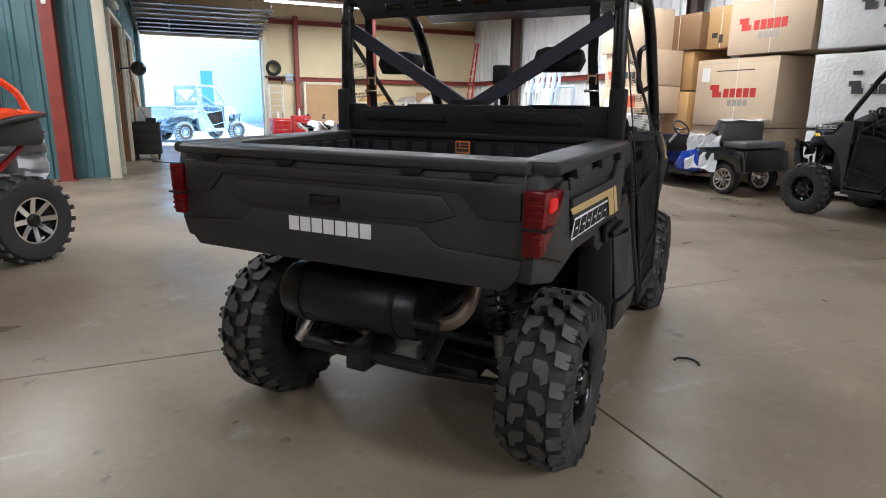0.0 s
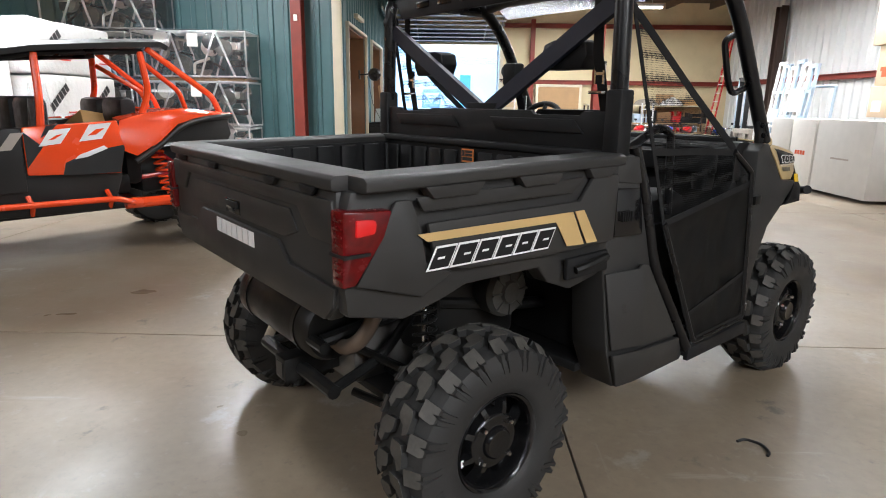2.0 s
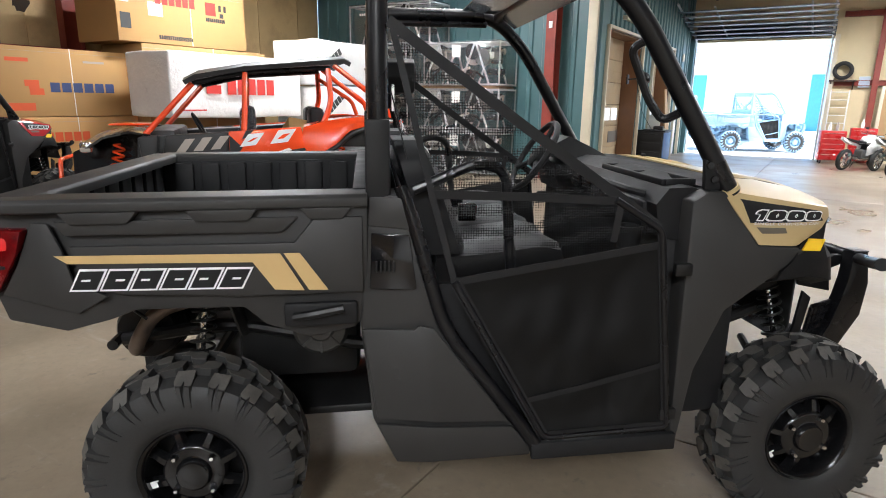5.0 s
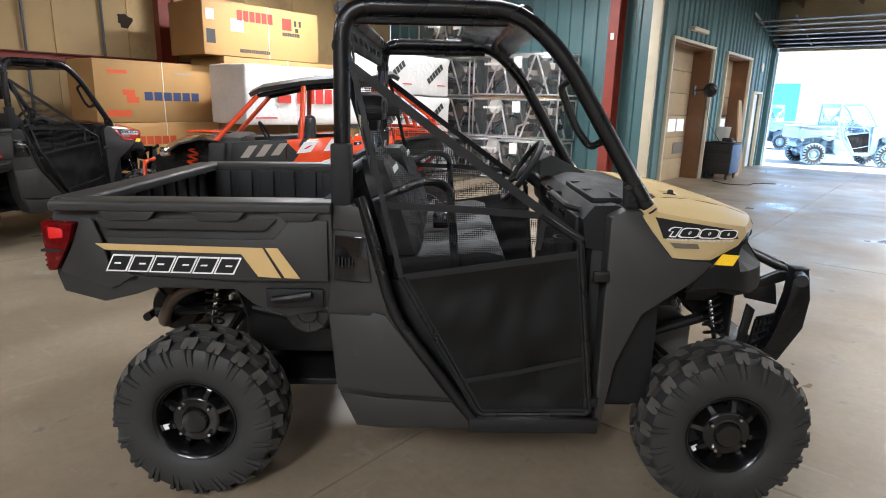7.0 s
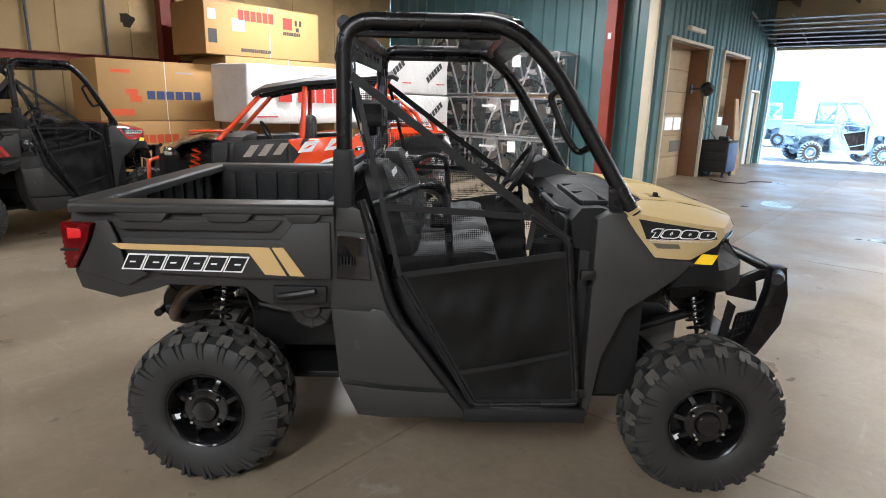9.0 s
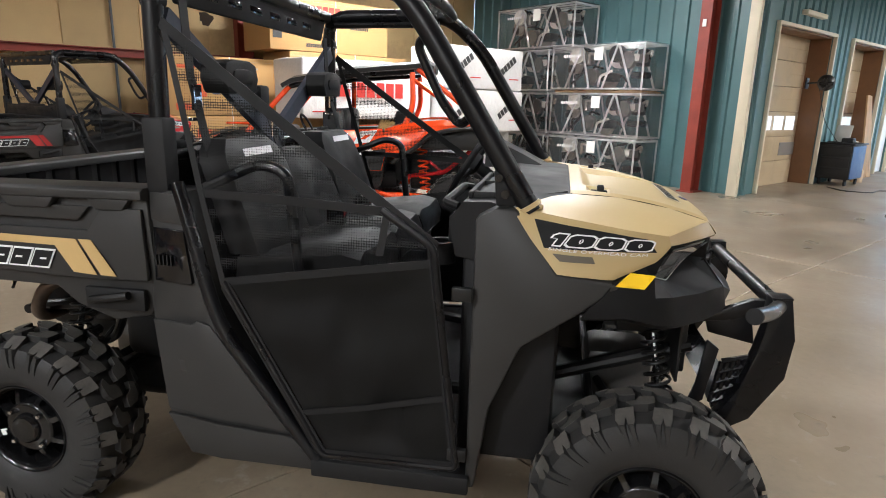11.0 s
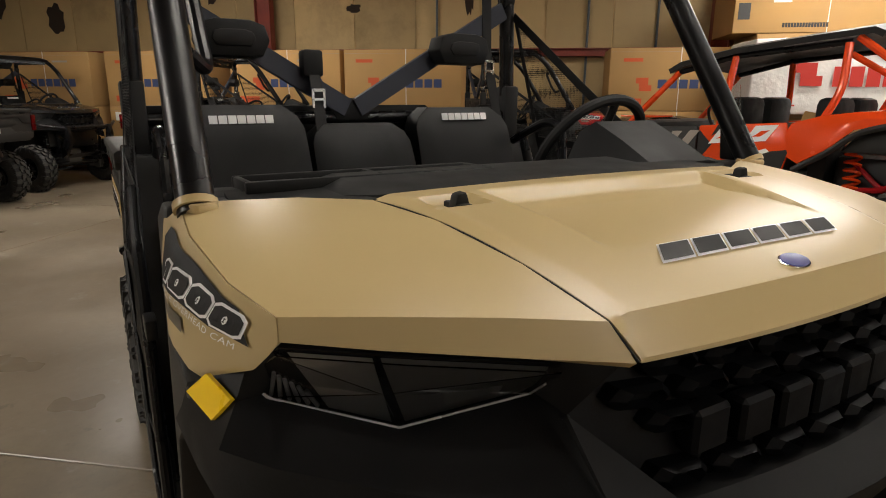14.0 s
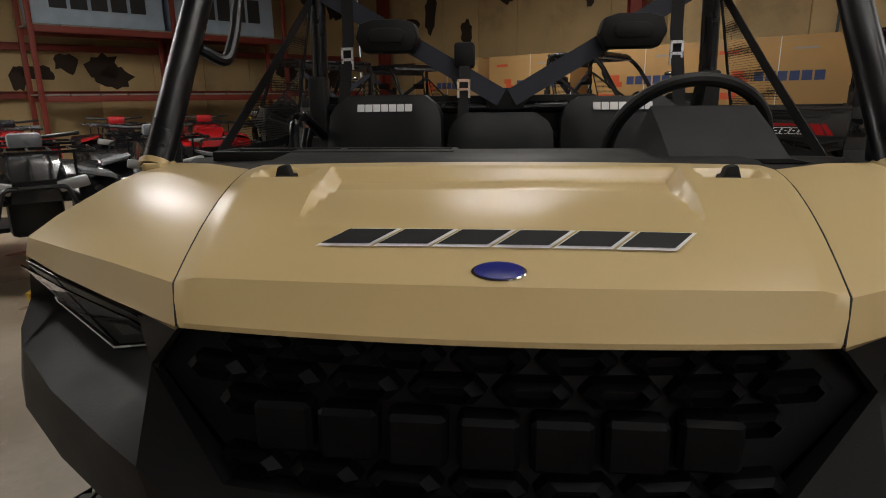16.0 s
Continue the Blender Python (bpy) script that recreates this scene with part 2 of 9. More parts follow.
weathered(CONCRETE)
JOINT = material("joint filler", (0.03, 0.026, 0.022), 0.9)
TEAL = material("teal painted steel", (0.075, 0.155, 0.165), 0.42, spread=0.12, scale=1.5, dirt=(0.05, 0.075, 0.08), dirt_amount=0.4)
TAN_WALL = material("tan wall panel", (0.50, 0.36, 0.17), 0.7, spread=0.12, scale=1.2, dirt=(0.10, 0.055, 0.02), dirt_amount=0.5, objects=True)
TAN_SMOOTH = material("cream wall panel", (0.66, 0.56, 0.34), 0.6, spread=0.08, scale=1.2, dirt=(0.25, 0.18, 0.09), dirt_amount=0.3)
WHITE_WALL = material("white painted steel", (0.72, 0.73, 0.72), 0.5, spread=0.06, scale=1.0, dirt=(0.5, 0.48, 0.42), dirt_amount=0.3)
RED_STEEL = material("red oxide steel", (0.22, 0.032, 0.018), 0.55, spread=0.2, scale=3, dirt=(0.10, 0.02, 0.012), dirt_amount=0.5)
DARK_STEEL = material("dark brown steel", (0.05, 0.03, 0.022), 0.6)
CREAM_TRIM = material("cream trim", (0.62, 0.56, 0.42), 0.5, spread=0.08, scale=3)
SLAT = material("galvanised slat", (0.075, 0.09, 0.105), 0.45, metal=0.3, spread=0.15)
PURLIN = material("roof insulation", (0.16, 0.11, 0.07), 0.8, spread=0.2, scale=1.5)
DOOR_TAN = material("tan sectional door", (0.44, 0.345, 0.215), 0.5, spread=0.12, scale=2, dirt=(0.2, 0.14, 0.08), dirt_amount=0.4)
WOOD_FRAME = material("brown door lining", (0.16, 0.075, 0.03), 0.55)
CARD = material("cardboard", (0.46, 0.27, 0.10), 0.8, spread=0.08, scale=2.0, grain=90, bump=0.08, objects=True)
CARD_LIGHT = material("pale cardboard", (0.56, 0.43, 0.29), 0.8, spread=0.07, scale=2.0, grain=90, bump=0.08, objects=True)
# brown cardboard again, darkened: shade is put into its colour
CARD_SHADED = material("shaded brown cardboard", (0.20, 0.11, 0.05), 0.85, spread=0.1, scale=2.0)
PAPER = material("paper label", (0.75, 0.74, 0.70), 0.7, spread=0.04)
WRAP = material("white wrapping film", (0.74, 0.73, 0.71), 0.35, spread=0.06, scale=4, grain=14, bump=0.55, depth=0.02, objects=True)
PRINT_RED = material("red print", (0.50, 0.03, 0.02), 0.6, spread=0.05)
PRINT_ORANGE = material("orange red print", (0.60, 0.09, 0.02), 0.6, spread=0.05)
PRINT_BLUE = material("blue print", (0.035, 0.055, 0.15), 0.6, spread=0.05)
PRINT_DARK = material("dark print", (0.03, 0.03, 0.03), 0.6, spread=0.05)
PRINT_GREY = material("grey print", (0.35, 0.31, 0.27), 0.6, spread=0.05)
PRINT_WHITE = material("white print", (0.82, 0.82, 0.82), 0.4, spread=0.03)
GALV = material("bare steel tube", (0.62, 0.63, 0.64), 0.4, metal=0.3, spread=0.12, scale=8)
FILM = clear("clear plastic film", (0.96, 0.97, 0.98), 0.04, 0.97, 1.03, 0.5)
PALLET = material("pallet wood", (0.34, 0.23, 0.12), 0.8, spread=0.2, scale=5)
BLACK = material("black plastic", (0.012, 0.012, 0.012), 0.5, spread=0.15, grain=200, bump=0.12)
BLACK_GLOSS = material("gloss black", (0.006, 0.006, 0.007), 0.12, spread=0.05, bump=0, rough_spread=0.04)

# ---------------------------------------------------------------- the hall
WALL_A, WALL_N, WALL_T, WALL_B, WALL_D, WALL_S = -9.9, 8.9, 9.5, 18.5, -2.72, -14.0
ROOF_Z = 4.75


def ribbed(bm, length, z0, z1, pitch=0.305, rib=0.075, deep=0.036, back=0.14):
    """Ribbed sheet steel in the plane y = 0, ribs towards +y, with the wall's thickness behind."""
    xs, n = [(0.0, 0.0)], int(length / pitch)
    for i in range(n):
        x = (i + 0.5) * pitch
        xs += [(x - rib / 2 - 0.02, 0), (x - rib / 2, deep), (x + rib / 2, deep), (x + rib / 2 + 0.02, 0)]
    xs += [(length, 0.0), (length, -back), (0.0, -back)]
    prism(bm, xs, z0, z1, "z")
    return bm


def wall_piece(name, mat, m, pieces, label, corrugated=True):
    ob = thing(name, label, "wall", m, kind="structure")
    for x0, x1, z0, z1 in pieces:
        bm = B()
        if corrugated:
            ribbed(bm, x1 - x0, z0, z1)
            bmesh.ops.translate(bm, verts=bm.verts, vec=(x0, 0, 0))
        else:
            box(bm, x0, x1, -0.14, 0, z0, z1)
        part("wall_sheet", bm, mat, ob, smooth=0)
    return ob


# teal wall behind the crates (faces -b) and teal wall with the two shop doors (faces +a)
wall_piece("wall_west", TEAL, BM @ pose(WALL_D, WALL_T, 0, 0, 0, 180), [(0, 7.18, 0, ROOF_Z)], "teal ribbed steel wall of the hall")
D1, D2, D3, DH = (10.1, 12.72), (13.8, 16.02), (16.75, 17.6), 2.95
wall_piece("wall_shop", TEAL, BM @ pose(WALL_D, 0, 0, 0, 0, -90) @ Matrix.Scale(-1, 4, (1, 0, 0)),
           [(WALL_T, D1[0], 0, ROOF_Z), (D1[0], D1[1], DH, ROOF_Z), (D1[1], D2[0], 0, ROOF_Z), (D2[0], D2[1], DH, ROOF_Z), (D2[1], D3[0], 0, ROOF_Z), (D3[0], D3[1], 2.1, ROOF_Z), (D3[1], WALL_B, 0, ROOF_Z)],
           "teal ribbed steel wall with two sectional doors")
BD0, BD1, BDH = -2.58, 1.06, 3.35
wall_piece("wall_loading", TAN_SMOOTH, BM @ pose(0, WALL_B, 0, 0, 0, 180) @ Matrix.Scale(-1, 4, (1, 0, 0)),
           [(-2.86, BD0, 0, ROOF_Z), (BD0, BD1, BDH, ROOF_Z), (BD1, WALL_N, 0, ROOF_Z)], "cream wall panels round the open loading door", False)
wall_piece("wall_north", WHITE_WALL, BM @ pose(WALL_N, 0, 0, 0, 0, 90), [(WALL_S, WALL_B, 0, ROOF_Z)], "white ribbed steel wall behind the cartons")
ws = thing("wall_south", "tan insulation panels with torn dark patches", "wall", BM @ pose(WALL_A, 0, 0), kind="structure")
part("backing", box(B(), -0.16, -0.02, WALL_S, WALL_T, 0, ROOF_Z), TAN_WALL, ws, smooth=0)
b0 = WALL_S
while b0 < WALL_T - 0.1:
    b1 = min(b0 + 1.19, WALL_T)
    part("panel", box(B(), -0.02, 0.0, b0 + 0.006, b1 - 0.006, 0.0, ROOF_Z), TAN_WALL, ws, smooth=0)
    b0 += 1.2
wb = thing("wall_east", "tan insulation panels on the rear wall", "wall", BM @ pose(0, WALL_S, 0), kind="structure")
part("backing", box(B(), WALL_A, WALL_N, -0.16, -0.02, 0, ROOF_Z), TAN_WALL, wb, smooth=0)
a0 = WALL_A
while a0 < WALL_N - 0.1:
    part("panel", box(B(), a0 + 0.006, min(a0 + 1.2, WALL_N) - 0.006, -0.02, 0.0, 0, ROOF_Z), TAN_WALL, wb, smooth=0)
    a0 += 1.2

# floor slabs with sawn joints, and the yard outside
fl = thing("floor", "stained polished concrete slab floor with sawn joints", "floor", BM, kind="structure")
part("joint_bed", box(B(), -10, 9.0, -14.1, 18.6, -0.2, -0.02), JOINT, fl, smooth=0)
ja, jb = [-10.0, -5.0, 0.04, 5.0, 9.0], [-14.1, -9.3, -4.4, 0.40, 5.2, 9.5, 14.0, 18.6]
for i in range(len(ja) - 1):
    for j in range(len(jb) - 1):
        part("slab", box(B(), ja[i] + 0.004, ja[i + 1] - 0.004, jb[j] + 0.004, jb[j + 1] - 0.004, -0.18, 0.0, 0.003, 1), CONCRETE, fl, smooth=0)
YARD = material("pale yard concrete", (0.45, 0.43, 0.40), 0.8, spread=0.15, scale=0.6, bump=0.05)
solo("ground", box(B(), -400, 400, 18.62, 800, -0.2, -0.02), YARD, "pale sunlit concrete yard", "ground", BM, kind="structure", smooth=0)
g2 = B()
box(g2, -400, -10.1, -400, 18.6, -0.2, -0.02)
box(g2, 9.1, 400, -400, 18.6, -0.2, -0.02)
box(g2, -10.1, 9.1, -400, -14.2, -0.2, -0.02)
solo("ground", g2, YARD, "pale concrete ground round the hall", "ground", BM, kind="structure", smooth=0)

# roof: insulation with purlins, all one ceiling
ce = B()
box(ce, -10.1, 9.1, -14.2, 18.7, ROOF_Z, ROOF_Z + 0.15)
for k in range(13):
    a = -9.4 + k * 1.45
    box(ce, a, a + 0.06, -14, 18.5, ROOF_Z - 0.2, ROOF_Z)
solo("ceiling", ce, PURLIN, "dark insulated roof with steel purlins", "ceiling", BM, kind="structure", smooth=0)


def i_beam(bm, p, q, wide=0.18, deep=0.36, t=0.014):
    """An I-section from p to q, both in the hall's axes; level or upright."""
    p, q = Vector(p), Vector(q)
    d = (q - p).normalized()
    side = Vector((0, 1, 0)) if abs(d.x) > 0.5 else Vector((1, 0, 0))
    if abs(d.z) > 0.9:
        side = Vector((1, 0, 0))
    up = side.cross(d).normalized()
    for s0, s1, u0, u1 in ((-wide / 2, wide / 2, -deep / 2, -deep / 2 + t), (-wide / 2, wide / 2, deep / 2 - t, deep / 2), (-t / 2, t / 2, -deep / 2 + t, deep / 2 - t)):
        loft(bm, [[c + side * s + up * u for s, u in ((s0, u0), (s1, u0), (s1, u1), (s0, u1))] for c in (p, q)])
    return bm


def column(a, b, label="red oxide steel column standing on the floor", wide=0.2, deep=0.3, mat=None):
    bm = i_beam(B(), (0, 0, 0.02), (0, 0, ROOF_Z - 0.6), wide, deep)
    box(bm, -wide / 2 - 0.05, wide / 2 + 0.05, -deep / 2 - 0.05, deep / 2 + 0.05, 0.0, 0.02)
    return solo("steel_column", bm, mat or RED_STEEL, label, "column", BM @ pose(a, b, 0), "steel columns of the hall", kind="structure")


column(-3.5, 9.22, "red oxide steel column against the teal wall")
column(3.25, 13.3)
column(-9.62, 3.35, "dark red steel column against the tan wall", mat=RED_STEEL)
column(-9.62, -4.9, "dark red steel column against the tan wall")
column(-9.62, -12.5, "dark red steel column against the tan wall")
column(2.15, 18.3, "dark red steel column beside the loading door", 0.14, 0.2)
column(8.65, 15.0, "dark steel column against the white wall", mat=DARK_STEEL)
column(8.65, 7.4, "dark steel column against the white wall", mat=DARK_STEEL)
column(8.65, -0.5, "dark steel column against the white wall", mat=DARK_STEEL)
column(-4.2, -13.7, "dark red steel column against the rear wall")
sw = B()
box(sw, -0.035, 0.035, -0.02, 0, -0.06, 0.06, 0.006)
solo("wall_switch", sw, PAPER, "small white switch box on the red column", "switch", BM @ pose(-3.5, 9.06, 2.93))
for b in (-4.9, 3.35, 9.2, 13.3):
    solo("rafter", i_beam(B(), (-9.7, b, 4.36), (8.7, b, 4.36), 0.16, 0.5), RED_STEEL, "red oxide steel rafter under the roof", "beam", BM, "rafters", kind="structure")


def girt(p, q, label="red brown steel girt along the wall", mat=None):
    solo("wall_girt", i_beam(B(), p, q, 0.16, 0.14), mat or RED_STEEL, label, "beam", BM, "wall girts", kind="structure")


girt((-9.78, -13.9, 2.17), (-9.78, 9.4, 2.17))
girt((-9.8, -13.85, 2.45), (8.8, -13.85, 2.45))
girt((-9.8, -13.85, 1.5), (8.8, -13.85, 1.5))
girt((1.2, 18.4, 2.15), (8.8, 18.4, 2.15), "brown steel girt along the cream wall")
girt((1.2, 18.4, 3.97), (8.8, 18.4, 3.97), "red steel eave beam along the cream wall")
girt((8.8, 8.0, 2.15), (8.8, 18.3, 2.15), "brown steel girt along the white wall")
for b in (1.15, 2.35, -1.6):
    bm = B()
    tube(bm, [(0, 0, 0.2), (0, 0, 4.3)], 0.022, 12)
    solo("conduit", bm, SLAT, "thin steel pipe up the tan wall", "pipe", BM @ pose(-9.84, b, 0), "pipes on the tan wall", kind="structure")

# cream corner post, shop doors, loading door
solo("trim", box(B(), -0.09, 0.09, -0.05, 0.05, 0, ROOF_Z, 0.01), CREAM_TRIM, "cream steel corner trim of the teal wall", "trim", BM @ pose(WALL_D - 0.04, WALL_T - 0.18, 0), kind="structure")


def shop_door(name, b0, b1, high, shift):
    d = thing(name, "closed tan sectional door with small windows in a brown lining", "door", BM @ pose(WALL_D, 0, 0), "shop doors", kind="structure")
    for y0, y1, z0, z1 in ((b0 - 0.06, b0, 0, high + 0.06), (b1, b1 + 0.06, 0, high + 0.06), (b0, b1, high, high + 0.06)):
        part("casing", box(B(), -0.02, 0.07, y0, y1, z0, z1, 0.008), CREAM_TRIM, d)
    for y0, y1, z0, z1 in ((b0, b0 + 0.03, 0, high), (b1 - 0.03, b1, 0, high), (b0 + 0.03, b1 - 0.03, high - 0.03, high)):
        part("lining", box(B(), -0.46, -0.02, y0, y1, z0, z1), WOOD_FRAME, d)
    # unseen sheet added behind the panels to block daylight in their gaps
    part("backing", box(B(), -0.50, -0.464, b0 + 0.03, b1 - 0.03, 0, high), DARK_STEEL, d, smooth=0)
    n = 6
    for i in range(n):
        z0, z1 = i * high / n, (i + 1) * high / n - 0.008
        bm = B()
        box(bm, -0.46, -0.41, b0 + 0.03, b1 - 0.03, z0, z1, 0.006)
        box(bm, -0.412, -0.405, b0 + 0.04, b1 - 0.04, (z0 + z1) / 2 - 0.006, (z0 + z1) / 2 + 0.006)
        leaf = part("door_panel", bm, DOOR_TAN, d)
        if i == 2:
            for k in range(4):
                y = b0 + 0.3 + k * (b1 - b0 - 0.6) / 3.6
                part("door_window", box(B(), -0.408, -0.398, y, y + 0.42, z0 + 0.13, z1 - 0.08, 0.01), glow("daylight pane", (0.8, 0.9, 1.0), 0.16) if k == 0 and shift == 0 else bpy.data.materials["daylight pane"], leaf, "small bright window pane")
        if i == 1:
            for k in range(2):
                y = b0 + 0.35 + k * 1.5
                part("door_recess", box(B(), -0.408, -0.4, y, y + 0.75, z0 + 0.1, z1 - 0.12, 0.01), material("grey door insert", (0.2, 0.19, 0.18), 0.4) if k == 0 and shift == 0 else bpy.data.materials["grey door insert"], leaf)


shop_door("door_1", *D1, DH, 0)
shop_door("door_2", *D2, DH, 1)
pd = thing("door_3", "white door standing open in the teal wall", "door", BM @ pose(WALL_D, 0, 0), kind="structure")
for y0, y1, z0, z1 in ((D3[0] - 0.06, D3[0], 0, 2.16), (D3[1], D3[1] + 0.06, 0, 2.16), (D3[0], D3[1], 2.1, 2.16)):
    part("casing", box(B(), -0.02, 0.07, y0, y1, z0, z1, 0.006), CREAM_TRIM, pd)
part("door_leaf", box(B(), -0.1, -0.055, D3[0] + 0.01, D3[1] - 0.01, 0.01, 2.09, 0.004), WHITE_WALL, pd)

ld = thing("door_4", "raised slatted steel roller door over the open loading bay", "door", BM @ pose(0, WALL_B, 0), kind="structure")
for i in range(7):
    part("door_slat", box(B(), BD0, BD1, -0.12 - i * 0.42, -0.09 - i * 0.42 - 0.36, BDH + 0.08 + i * 0.075, BDH + 0.1 + i * 0.075, 0.004), SLAT, ld)
for i in range(5):
    part("door_slat", box(B(), BD0, BD1, -0.1, -0.06, BDH + 0.06 + i * 0.09, BDH + 0.135 + i * 0.09, 0.006), SLAT, ld)
for a in (BD0 + 0.9, 0.5):
    bm = B()
    tube(bm, [(a, -0.14, BDH + 0.1), (a, -3.0, BDH + 0.62)], 0.025, 8)
    part("door_stile", bm, GALV, ld)
for a in (BD0 + 0.02, BD1 - 0.06):
    bm = B()
    tube(bm, [(a, -0.08, 0.0), (a, -0.08, BDH + 0.1), (a, -3.2, BDH + 0.7)], 0.03, 8, 0.3)
    part("door_track", bm, GALV, ld)
for a0, a1 in ((BD0 - 0.24, BD0), (BD1, BD1 + 0.12)):
    part("jamb", box(B(), a0, a1, -0.25, 0.16, 0, BDH + 0.1, 0.008), TEAL if a0 < 0 else CREAM_TRIM, ld)

# ceiling lights
DIFFUSER = glow("lamp diffuser", (1.0, 0.9, 0.75), 4.0)
for k, (a, b, share) in enumerate(LAMPS):
    hung = LAMP_Z - (0.25 if b > 14 else 0.0)
    lf = thing("ceiling_light", "long fluorescent strip light hung under the roof", "light", BM @ pose(a, b, hung, 0, 0, 90 if b > 14 else 0), "ceiling lights")
    part("lamp_housing", box(B(), -0.12, 0.12, -1.2, 1.2, 0.03, 0.1, 0.015), WHITE_WALL, lf)
    for s in (-0.06, 0.06):
        bm = B()
        tube(bm, [(s, -1.17, 0.01), (s, 1.17, 0.01)], 0.018, 8)
        part("lamp_tube", bm, DIFFUSER, lf)
    for y in (-0.9, 0.9):
        bm = B()
        tube(bm, [(0, y, 0.1), (0, y, ROOF_Z - hung)], 0.006, 6)
        part("hanger", bm, GALV, lf)
    la = new("strip_light", bpy.data.lights.new("strip_light", "AREA"))
    la.data.shape, la.data.size, la.data.size_y, la.data.energy, la.data.color = "RECTANGLE", 0.3, 2.4, LAMP_W * share, (1.0, 0.92, 0.80)
    la.matrix_world = BM @ pose(a, b, hung - 0.03, 0, 0, 90 if b > 14 else 0)

# ---------------------------------------------------------------- the utility vehicle, facing +y
BODY = material("grained charcoal plastic", (0.030, 0.0292, 0.0282), 0.48, spec=0.32, spread=0.12, scale=5, grain=350, bump=0.25, depth=0.0008, rough_spread=0.06)
TRIM = material("matt black plastic", (0.009, 0.009, 0.0095), 0.62, spec=0.28, spread=0.15, scale=6, grain=300, bump=0.25, depth=0.0008)
TAN_PAINT = material("tan satin paint", (0.48, 0.365, 0.178), 0.30, spread=0.012, scale=3, grain=500, bump=0.05, depth=0.0004, rough_spread=0.012)
TAN_DECAL = material("tan decal", (0.52, 0.36, 0.15), 0.42, spread=0.04)
POWDER = material("black powder coated tube", (0.0055, 0.0055, 0.0065), 0.3, spec=0.35, spread=0.1, grain=400, bump=0.08, depth=0.0005)
BLUE_STEEL = material("dark blue grey strap", (0.018, 0.022, 0.036), 0.55)
RUBBER = material("tyre rubber", (0.024, 0.0235, 0.023), 0.62, spread=0.25, scale=9, grain=120, bump=0.2, spec=0.35, dirt=(0.03, 0.027, 0.023), dirt_amount=0.35)
TREAD = material("scuffed tread rubber", (0.058, 0.054, 0.048), 0.65, spread=0.35, scale=14, grain=90, bump=0.3, dirt=(0.14, 0.13, 0.11), dirt_amount=0.45)
RIM_BLACK = material("gloss black alloy", (0.007, 0.007, 0.0075), 0.14, spread=0.05, bump=0, rough_spread=0.05)
CHROME = material("bright machined metal", (0.75, 0.76, 0.78), 0.16, metal=1.0, spread=0.04, bump=0, rough_spread=0.06)
CAST = material("cast aluminium", (0.17, 0.165, 0.155), 0.45, metal=0.6, spread=0.15)
EXHAUST = material("heat tinted exhaust pipe", (0.17, 0.13, 0.10), 0.5, metal=0.6, spread=0.25, scale=12)
STEEL_BLK = material("black chassis steel", (0.008, 0.008, 0.008), 0.42, spec=0.35, spread=0.2, scale=8)
LENS_RED = material("red lamp lens", (0.10, 0.002, 0.003), 0.2, spread=0.3, scale=30, bump=0, coat=0.1, spec=0.3)
LED_RED = glow("lit red lamp", (1.0, 0.012, 0.008), 0.10, (0.10, 0.001, 0.001))
MARKER = material("amber reflector", (1.0, 0.66, 0.008), 0.35, spread=0.04, scale=20)
LENS = clear("headlight lens", (0.98, 0.98, 0.98), 0.01, 1.0)
VINYL = material("black seat vinyl", (0.0058, 0.0059, 0.0064), 0.55, spec=0.28, spread=0.12, scale=10, grain=260, bump=0.3, depth=0.001)
NET = netting("black safety net", (0.012, 0.012, 0.012), 130.0, 0.61)
FABRIC = netting("dense black door mesh", (0.0045, 0.0044, 0.0043), 260.0, 0.16)
BADGE_BLUE = material("blue badge", (0.012, 0.016, 0.17), 0.35, spread=0.05, bump=0, spec=0.3)
LABEL_ORANGE = material("orange warning label", (0.70, 0.22, 0.05), 0.5, spread=0.05)

utv = thing("utility_vehicle", "charcoal and tan utility side-by-side standing on the concrete", "vehicle")


def both(fn):
    for s in (1, -1):
        fn(s)


def flip(bm, s):
    if s < 0:
        bmesh.ops.scale(bm, vec=(-1, 1, 1), verts=bm.verts)
    return bm


def blocks(bm, n, wide, high, m, slant=0.25, gap=0.16, thick=0.002, slit=0.3):
    """A row of n plain slanted blocks in place of a brand's letters, drawn in the u, v plane of m."""
    step = wide / n
    for i in range(n):
        u0, u1 = i * step, (i + 1 - gap) * step
        for v0, v1, a, b in ((0, high, u0, u1),):
            pts = [(a + slant * v0, v0), (b + slant * v0, v0), (b + slant * v1, v1), (a + slant * v1, v1)]
            lo = [bm.verts.new(m @ Vector((u, v, 0))) for u, v in pts]
            hi = [bm.verts.new(m @ Vector((u, v, thick))) for u, v in pts]
            bm.faces.new(hi)
            bm.faces.new(lo[::-1])
            for k in range(4):
                bm.faces.new((lo[k], lo[(k + 1) % 4], hi[(k + 1) % 4], hi[k]))
    return bm


def frame_of(o, u, v):
    """The matrix whose u and v axes lie on a face at o, with its normal outwards."""
    u, v = Vector(u).normalized(), Vector(v).normalized()
    w = u.cross(v).normalized()
    v = w.cross(u)
    return Matrix.Translation(o) @ Matrix((u, v, w)).transposed().to_4x4()


def poly(bm, pts, m, thick=0.003):
    lo, hi = [bm.verts.new(m @ Vector((u, v, 0))) for u, v in pts], [bm.verts.new(m @ Vector((u, v, thick))) for u, v in pts]
    n = len(pts)
    bm.faces.new(hi)
    bm.faces.new(lo[::-1])
    for k in range(n):
        bm.faces.new((lo[k], lo[(k + 1) % n], hi[(k + 1) % n], hi[k]))
    return bm


